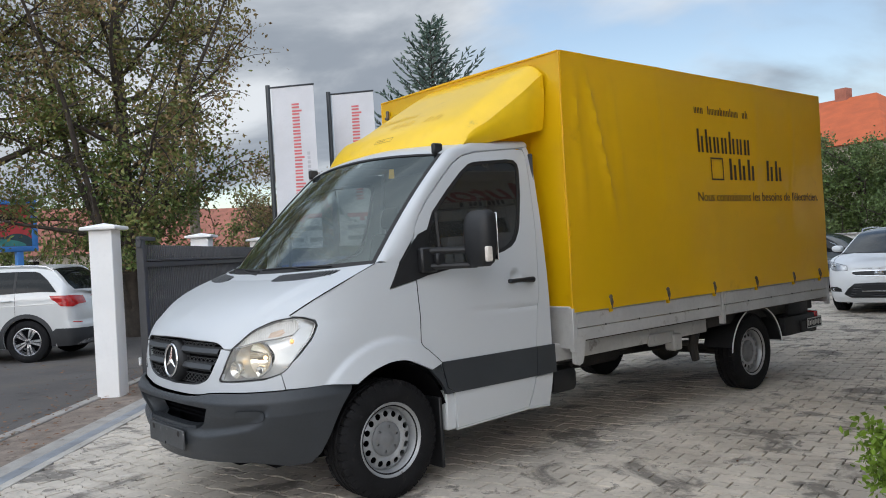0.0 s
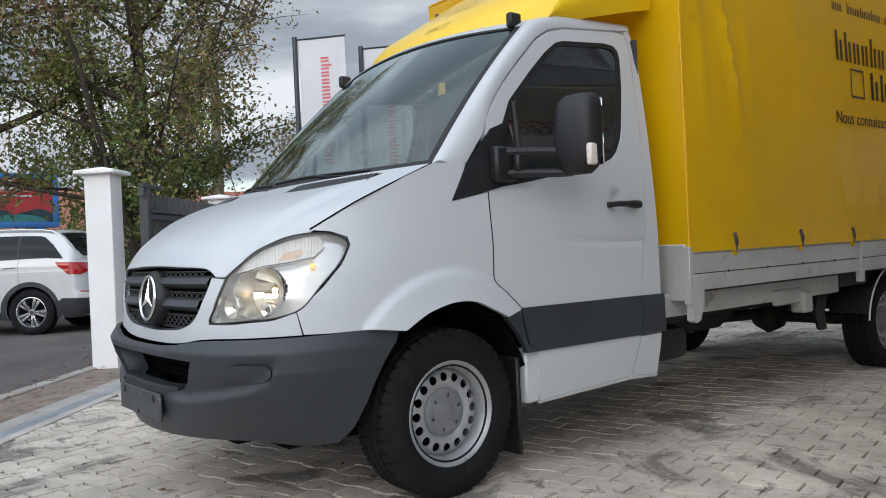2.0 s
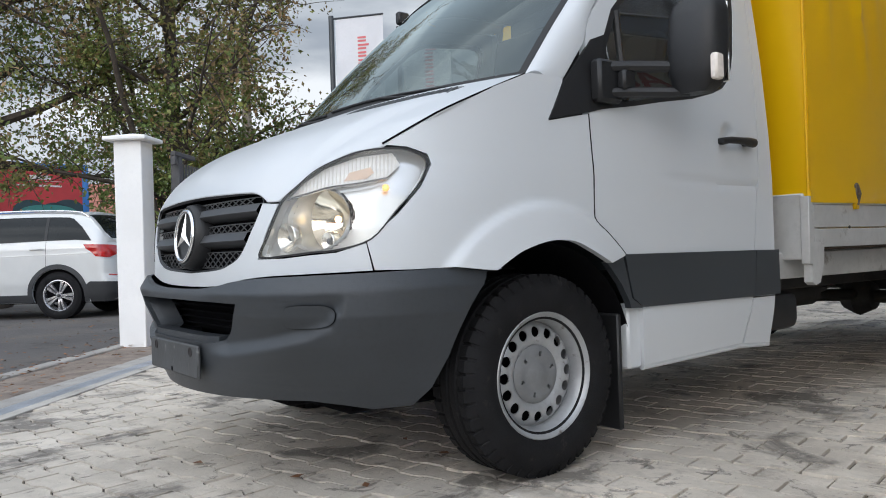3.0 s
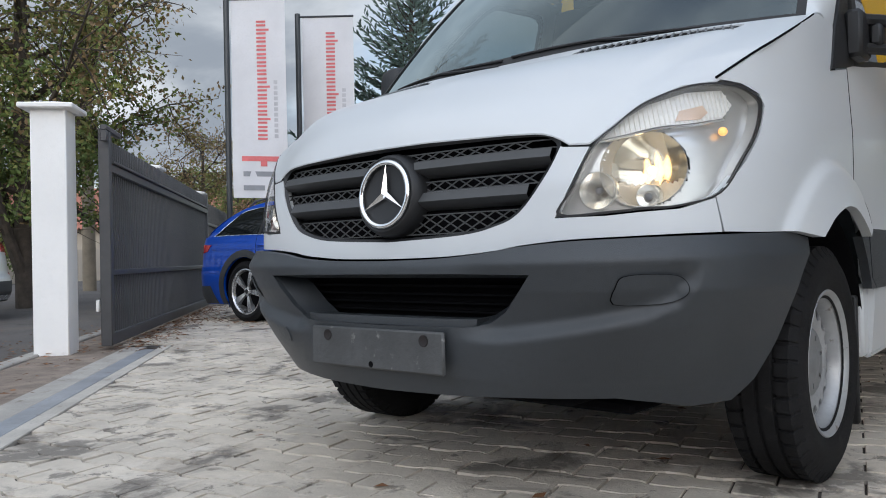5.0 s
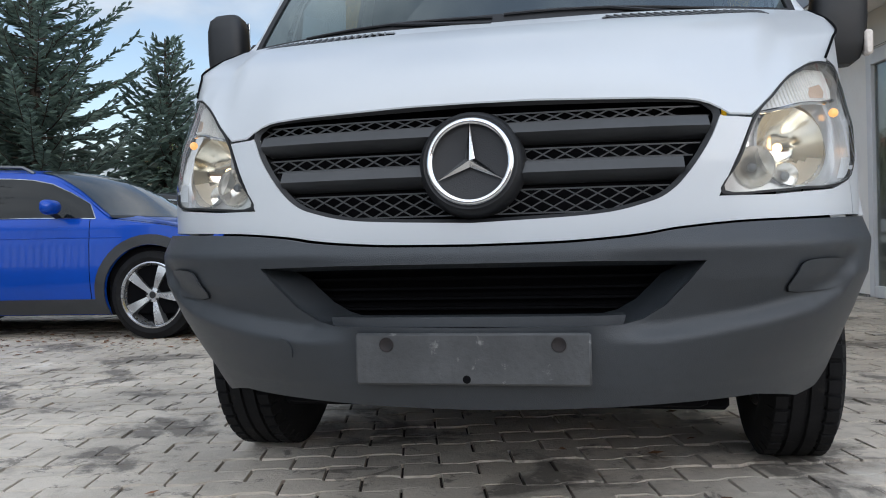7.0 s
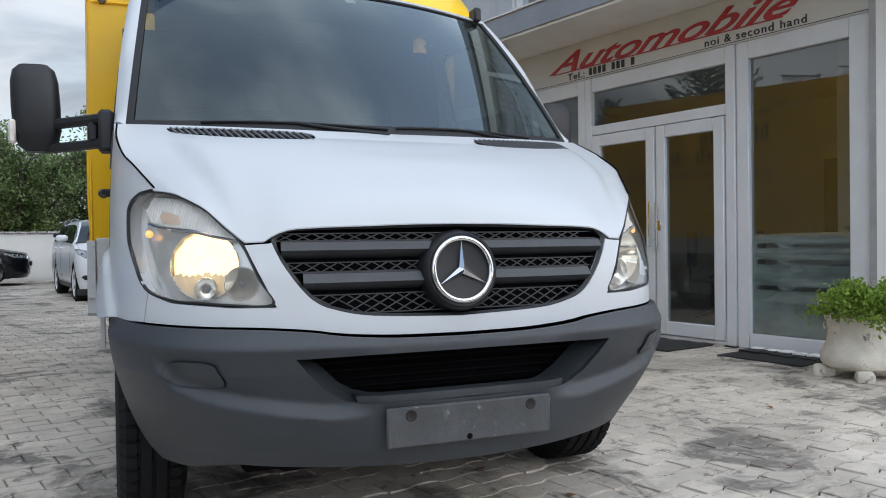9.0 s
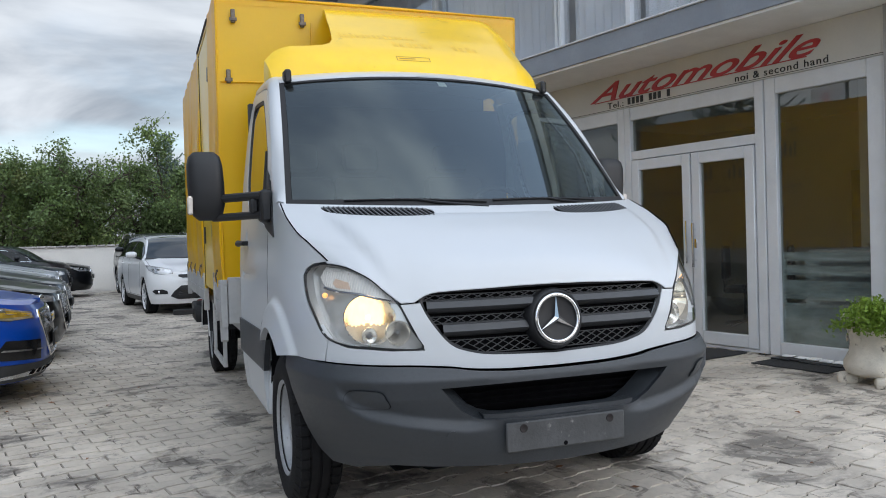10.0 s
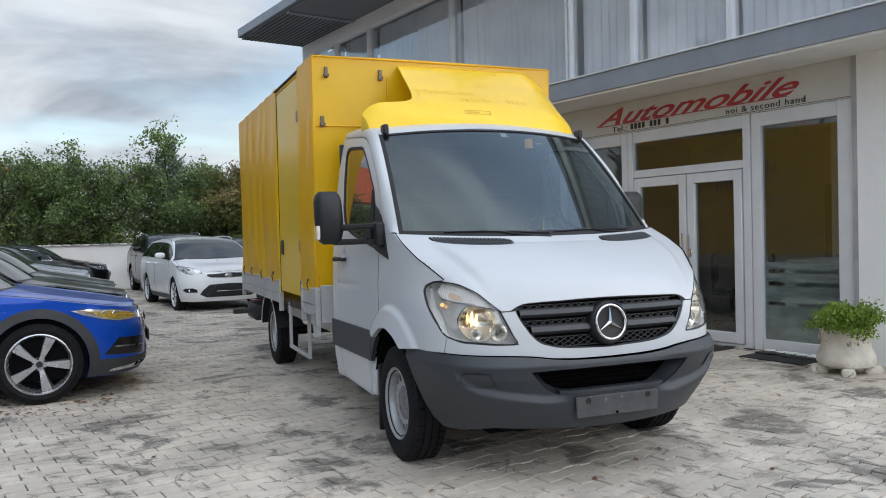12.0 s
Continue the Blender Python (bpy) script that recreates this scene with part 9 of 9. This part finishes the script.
tree(-13.6, 3.55, 12.5, 4.1, 1.7, [(0.30, LEAF_GREEN), (0.36, LEAF_OLIVE), (0.34, LEAF_BROWN)], 60000, 0.105, 11, "tall broadleaf tree with olive and brown autumn leaves", trunk_r=0.17, limbs=28, stems=5, clump=0.036, airy=1.35)
tree(-15.4, 0.35, 13.5, 4.4, 2.9, [(0.22, LEAF_GREEN), (0.36, LEAF_OLIVE), (0.42, LEAF_BROWN)], 34000, 0.105, 37, "large leaning tree with thinning olive and brown leaves", lean=(-0.5, -1.6), trunk_r=0.30, limbs=24, clump=0.036, airy=0.9)
tree(-18.8, 10.5, 6.0, 2.0, 1.2, [(0.25, LEAF_OLIVE), (0.75, LEAF_BROWN)], 9000, 0.075, 41, "slender tree with sparse russet leaves", trunk_r=0.08, limbs=12)
tree(-24.0, 12.6, 4.6, 2.2, 0.8, [(0.7, LEAF_GREEN), (0.3, LEAF_OLIVE)], 4200, 0.15, 43, "dense green shrub tree beyond the fence", trunk_r=0.10, limbs=12)
tree(-27, 17.5, 5.0, 2.4, 0.8, [(0.6, LEAF_OLIVE), (0.4, LEAF_GREEN)], 4200, 0.16, 47, "green and olive garden tree beyond the fence", trunk_r=0.12, limbs=12)
for k, (x, y) in enumerate(((-34.5, 0.0), (-34.5, 5.0), (-34.0, 10.0), (-33.5, -6.0))):
    tree(x, y, 2.9, 2.4, 0.3, [(0.7, LEAF_GREEN), (0.3, LEAF_OLIVE)], 2600, 0.20, 50 + k, "round garden bush with yellowing green leaves", trunk_r=0.08, limbs=10, category="bush")
spruce(-8.6, 8.6, 6.6, 2.6, 3, "dense blue green spruce tree behind the flags")
spruce(-7.6, 10.9, 4.7, 1.6, 5, "smaller blue green spruce tree")
spruce(-9.9, 9.6, 4.2, 1.6, 8, "low dark spruce tree beside the flags")
HEDGE = [(-11.5, 24.6, 4.2, 2.4, 0), (-8.6, 24.0, 4.4, 2.3, 0), (-5.9, 24.3, 4.7, 2.4, 2), (-3.4, 23.8, 4.7, 2.4, 2), (-1.0, 24.4, 4.8, 2.4, 3), (1.3, 24.2, 4.5, 2.2, 4), (3.8, 24.6, 4.6, 2.3, 4), (6.2, 24.2, 4.2, 2.2, 0), (-14.4, 25.0, 4.6, 2.6, 1), (-4.6, 26.5, 4.6, 2.5, 3), (-10, 27.2, 4.2, 2.6, 3), (1.0, 27.0, 4.4, 2.5, 3)]
for k, (x, y, h, r_, t_) in enumerate(HEDGE):
    mats = [[(0.6, LEAF_OLIVE), (0.4, LEAF_DARK)], [(0.6, LEAF_GREEN), (0.4, LEAF_DARK)], [(0.5, LEAF_GREEN), (0.5, LEAF_DARK)], [(0.9, LEAF_DARK), (0.1, LEAF_GREEN)], [(0.45, LEAF_GREEN), (0.35, LEAF_OLIVE), (0.2, LEAF_BROWN)]][t_]
    lab = ["olive leaved tree behind the yard wall", "green leaved tree behind the yard wall", "full green orchard tree behind the yard wall", "dark green tree in the row behind the wall", "green tree with russet tips behind the yard wall"][t_]
    tree(x, y, h, r_, 0.6, mats, 21000, 0.105, 70 + k, lab, trunk_r=0.12, limbs=16, stems=3, clump=0.042, group="trees behind the wall")
tree(2.2, 23.4, 4.4, 1.4, 1.2, [(0.8, LEAF_BROWN), (0.2, LEAF_OLIVE)], 1500, 0.13, 95, "russet half bare tree behind the yard wall", trunk_r=0.07, limbs=12)
spruce(-0.7, 27.5, 5.4, 1.6, 12, "dark conifer behind the orchard trees")

# ---- stone planter by the showroom ----
POTSTONE = surface("weathered_cast_stone", (0.70, 0.65, 0.56), 0.9, var=0.15, scale=5, fine=40, bump=0.8, bump_scale=35, dark=(0.12, 0.10, 0.08), spots=0.45)
pot = thing("planter", pose(3.84, 0.81, 0) @ Matrix.Scale(0.93, 4), "weathered cast stone urn full of trailing green leaves", "planter")
bm = bmesh.new()
prof = [(0.001, 0.07), (0.22, 0.07), (0.262, 0.09), (0.280, 0.13), (0.278, 0.18), (0.255, 0.235), (0.238, 0.27), (0.236, 0.33), (0.246, 0.42), (0.256, 0.49), (0.262, 0.515), (0.290, 0.53), (0.300, 0.55), (0.296, 0.575), (0.27, 0.58), (0.255, 0.54), (0.001, 0.52)]
lathe(bm, prof, 40, pose(0, 0, 0, 0, -90, 0))
for v in bm.verts:
    a = math.atan2(v.co.y, v.co.x)
    k = 1 + 0.012 * noise.noise((v.co.x * 9, v.co.y * 9, v.co.z * 9)) * 2 + 0.012 * math.cos(a * 12) * (1 if v.co.z > 0.25 else 0)
    v.co.x *= k
    v.co.y *= k
part("urn", bm, POTSTONE, pot)
for k in range(4):
    a = math.pi / 4 + k * math.pi / 2
    part("foot", slab((-0.085, -0.065, -0.01), (0.085, 0.065, 0.085), 0.035, pose(0.25 * math.cos(a), 0.25 * math.sin(a), 0, 0, 0, math.degrees(a))), POTSTONE, pot)
for k in range(8):
    a = 2 * math.pi * k / 8
    bm = bmesh.new()
    lathe(bm, [(0.001, 0.0), (0.03, 0.004), (0.035, 0.014), (0.001, 0.02)], 10, Matrix.Translation((0.238 * math.cos(a), 0.238 * math.sin(a), 0.38)) @ pose(0, 0, 0, 0, 0, math.degrees(a)))
    part("relief", bm, POTSTONE, pot)
rng = np.random.default_rng(7)
bm = bmesh.new()
cen = []
for k in range(70):
    a, rise = rng.uniform(0, 2 * math.pi), rng.uniform(0.0, 1.0)
    ln = rng.uniform(0.10, 0.22)
    p = np.array((0.12 * rng.random() * math.cos(a), 0.12 * rng.random() * math.sin(a), 0.53))
    d = np.array((math.cos(a), math.sin(a), 0.35 + 0.9 * rise))
    d /= np.linalg.norm(d)
    pts = [p]
    for i in range(5):
        d = d + rng.normal(0, 0.15, 3) + np.array((0, 0, -0.16 * (1 - rise)))
        d /= np.linalg.norm(d)
        pts.append(pts[-1] + d * ln / 5)
    tube(bm, [tuple(q) for q in pts], [0.005, 0.004, 0.004, 0.003, 0.002, 0.002], 4, False)
    for q in pts[2:]:
        for _ in range(20):
            cen.append(q + rng.normal(0, 0.030, 3))
# shoots that sprawl over the rim on one side
for k in range(38):
    a, ln = math.radians(232) + rng.normal(0, 0.42), rng.uniform(0.20, 0.33)
    p = np.array((0.14 * math.cos(a), 0.14 * math.sin(a), 0.57))
    d = np.array((math.cos(a), math.sin(a), rng.uniform(0.0, 0.40)))
    d /= np.linalg.norm(d)
    pts = [p]
    for i in range(5):
        d = d + rng.normal(0, 0.14, 3) + np.array((0, 0, -0.10))
        d /= np.linalg.norm(d)
        pts.append(pts[-1] + d * ln / 5)
    tube(bm, [tuple(q) for q in pts], [0.005, 0.004, 0.004, 0.003, 0.002, 0.002], 4, False)
    for q in pts[1:]:
        for _ in range(22):
            cen.append(q + rng.normal(0, 0.032, 3))
part("stems", bm, LEAF_GREEN, pot)
cen = np.array(cen)
leaf_cloud("foliage", cen, rng.uniform(0.026, 0.048, len(cen)), rng, LEAF_BRIGHT, pot, 0.0)

# ---- fallen leaves ----
rng = np.random.default_rng(9)
pts = []
for k in range(900):
    s_, o = rng.uniform(-0.3, 6.2), abs(rng.normal(0, 0.22))
    p = Vector((-4.80, 0.60, 0)) + BU * s_ + BN * (0.02 + o)
    pts.append((p.x, p.y, 0.006))
for k in range(420):
    pts.append((rng.uniform(-7.2, -2.6), rng.uniform(2.6, 3.4) + rng.normal(0, 0.25), 0.006))
for k in range(750):
    s_, o = rng.uniform(-5.5, 3.5), rng.uniform(0.15, 1.0) + abs(rng.normal(0, 0.5))
    p = P0 + BU * s_ - BN * o
    pts.append((p.x, p.y, 0.012 if o < 0.95 else -0.05))
for k in range(90):
    pts.append((rng.uniform(-6.5, 3.0), rng.uniform(-3.5, 6), 0.006))
for k in range(700):
    pts.append((rng.uniform(-14, -5.5), rng.uniform(-6, 1.0), -0.052))
pts = np.array(pts)
litter = thing("fallen_leaves", pose(0, 0, 0), "fallen brown and orange leaves on the paving", "leaves", kind="stuff")
lm = surface("fallen_leaf_brown", (0.20, 0.09, 0.038), 0.8, var=0.3, scale=3, alt=(0.18, 0.10, 0.05), island=0.5, placed=True)
n = len(pts)
ang, sz = rng.uniform(0, 2 * math.pi, n), rng.uniform(0.012, 0.034, n)
vv = []
for (x, y, z), a, s_ in zip(pts, ang, sz):
    ca, sa = math.cos(a) * s_, math.sin(a) * s_
    up1, up2 = rng.uniform(0, 0.010), rng.uniform(0, 0.010)
    vv += [(x - ca, y - sa, z), (x - 0.6 * sa, y + 0.6 * ca, z + up1), (x + ca, y + sa, z + 0.004), (x + 0.6 * sa, y - 0.6 * ca, z + up2)]
me = bpy.data.meshes.new("leaves")
me.from_pydata(vv, [], [(4 * i, 4 * i + 1, 4 * i + 2, 4 * i + 3) for i in range(n)])
me.materials.append(lm)
o = new("leaves", me)
o.parent = litter
# ---- pavers: wavy interlocking stones in rows ----
PL, PH, AMP, GAP = 0.241, 0.129, 0.012, 0.0034


def paver_mat(name, **kw):
    """Cast concrete with blotches, plus darker damp marks that run on over the joints."""
    m = surface(name, (0.585, 0.525, 0.445), 0.80, var=0.20, scale=1.3, fine=17, bump=0.5, bump_scale=70, dark=(0.36, 0.315, 0.262), spots=0.62, placed=True, alt=(0.47, 0.42, 0.355), **kw)
    n, l = m.node_tree.nodes, m.node_tree.links
    b = n["Principled BSDF"]
    geo = n.new("ShaderNodeNewGeometry")

    def noise_at(scale, detail, rough, warp=0.0):
        t = n.new("ShaderNodeTexNoise")
        t.inputs["Scale"].default_value, t.inputs["Detail"].default_value, t.inputs["Roughness"].default_value, t.inputs["Distortion"].default_value = scale, detail, rough, warp
        l.new(geo.outputs["Position"], t.inputs["Vector"])
        return t.outputs["Fac"]

    def ramp(v, lo, hi, top=1.0):
        r = n.new("ShaderNodeMapRange")
        r.inputs["From Min"].default_value, r.inputs["From Max"].default_value, r.inputs["To Max"].default_value = lo, hi, top
        l.new(v, r.inputs["Value"])
        return r.outputs[0]
    col = b.inputs["Base Color"].links[0].from_socket
    for fac, tone in ((ramp(noise_at(1.7, 7, 0.62, 0.6), 0.54, 0.61, 0.80), (0.125, 0.112, 0.098)), (ramp(noise_at(6.5, 6, 0.7, 0.8), 0.58, 0.64, 0.75), (0.14, 0.122, 0.105)), (ramp(noise_at(13.0, 5, 0.65, 0.4), 0.56, 0.66, 0.5), (0.66, 0.60, 0.52)), (ramp(noise_at(2.6, 6, 0.6), 0.62, 0.72, 0.6), (0.70, 0.665, 0.61))):
        x = n.new("ShaderNodeMix")
        x.data_type = "RGBA"
        l.new(fac, x.inputs["Factor"])
        l.new(col, x.inputs["A"])
        x.inputs["B"].default_value = (*tone, 1)
        col = x.outputs["Result"]
    l.new(col, b.inputs["Base Color"])
    return m


PAVER, PAVER_J = paver_mat("concrete_paver", shuffle=0.07), paver_mat("concrete_paver_joined", island=0.07)


def wave(x):
    k = (x / PL) % 1.0
    return AMP * float(np.interp(k, [0, 0.05, 0.37, 0.55, 0.87, 1.0], [0.4, 1, 1, -1, -1, 0.4]))


def paver_verts(x0):
    """One stone, its long sides bent; x0 shifts the wave of its row."""
    top = []
    xs = [GAP, PL * 0.37, PL * 0.55, PL * 0.87, PL - GAP]
    for x in xs:
        top.append((x, GAP + wave(x + x0 + PL / 2)))
    for x in xs[::-1]:
        top.append((x, PH - GAP + wave(x + x0)))
    mid = np.mean(np.array(top), 0)
    up = [(mid[0] + (x - mid[0]) * 0.982, mid[1] + (y - mid[1]) * 0.968, 0.0) for x, y in top]
    low = [(x, y, -0.0125) for x, y in top]
    return up + low


PV = paver_verts(0.0)
PFACES = [(0, 1, 8, 9), (1, 2, 7, 8), (2, 3, 6, 7), (3, 4, 5, 6)] + [(i, i + 10, (i + 1) % 10 + 10, (i + 1) % 10) for i in range(10)]
paver_me = bpy.data.meshes.new("paver")
paver_me.from_pydata(PV, [], PFACES)
paver_me.materials.append(PAVER)
loop_yard = np.array([(p.x, p.y) for p in YARD])
loop_in = loop_yard.mean(0) + (loop_yard - loop_yard.mean(0)) * 0.999
org = Vector((-0.085, -0.355, 0))
TURNP = Matrix(((ROW.x, ACR.x, 0, 0), (ROW.y, ACR.y, 0, 0), (0, 0, 1, 0), (0, 0, 0, 1)))
cells = []
for j in range(-60, 175):
    for i in range(-60, 60):
        lx, ly = i * PL + (j % 2) * PL / 2, j * PH
        c = org + ROW * (lx + PL / 2) + ACR * (ly + PH / 2)
        cells.append((lx, ly, c.x, c.y))
arr = np.array(cells)
ok = inside(arr[:, 2:4], loop_in)
ok &= (arr[:, 3] < 21.2)
fac = 4.66 - 0.21 * arr[:, 3]
ok &= ~((arr[:, 2] > fac) & (arr[:, 3] > -0.5))
dstrip = (arr[:, 2] - P0.x) * BN.x + (arr[:, 3] - P0.y) * BN.y
dalong = (arr[:, 2] - P0.x) * BU.x + (arr[:, 3] - P0.y) * BU.y
ok &= (dstrip > 0.08) | ((dalong > 0.32) & (dstrip > -0.26))
arr = arr[ok]
rp = random.Random(5)
near_n, far_v, far_f = 0, [], []
base = np.array(PV)
for lx, ly, cx, cy in arr:
    if -1.1 < cx < 1.75 and -2.55 < cy < 0.75 - 0.0 and near_n < 300 and cy < 0.85:
        o = new("paver", paver_me)
        o.parent = pavement
        p = org + ROW * lx + ACR * ly
        o.matrix_basis = Matrix.Translation((p.x, p.y, rp.uniform(-0.003, 0.003))) @ TURNP @ pose(0, 0, 0, rp.uniform(-0.6, 0.6), rp.uniform(-0.6, 0.6), rp.uniform(-0.5, 0.5))
        near_n += 1
        continue
    p = org + ROW * lx + ACR * ly
    q = base + np.array((lx, ly, rp.uniform(-0.003, 0.003)))
    q[:10, 2] += (base[:10, 0] - PL / 2) * rp.uniform(-0.012, 0.012) + (base[:10, 1] - PH / 2) * rp.uniform(-0.012, 0.012)
    w_ = np.stack([org.x + ROW.x * q[:, 0] + ACR.x * q[:, 1], org.y + ROW.y * q[:, 0] + ACR.y * q[:, 1], q[:, 2]], 1)
    i0 = len(far_v)
    far_v += w_.tolist()
    far_f += [tuple(i0 + k for k in f) for f in PFACES]
me = bpy.data.meshes.new("pavers")
me.from_pydata(far_v, [], far_f)
me.materials.append(PAVER_J)
o = new("pavers", me)
o.parent = pavement
o["kind"] = "stuff"
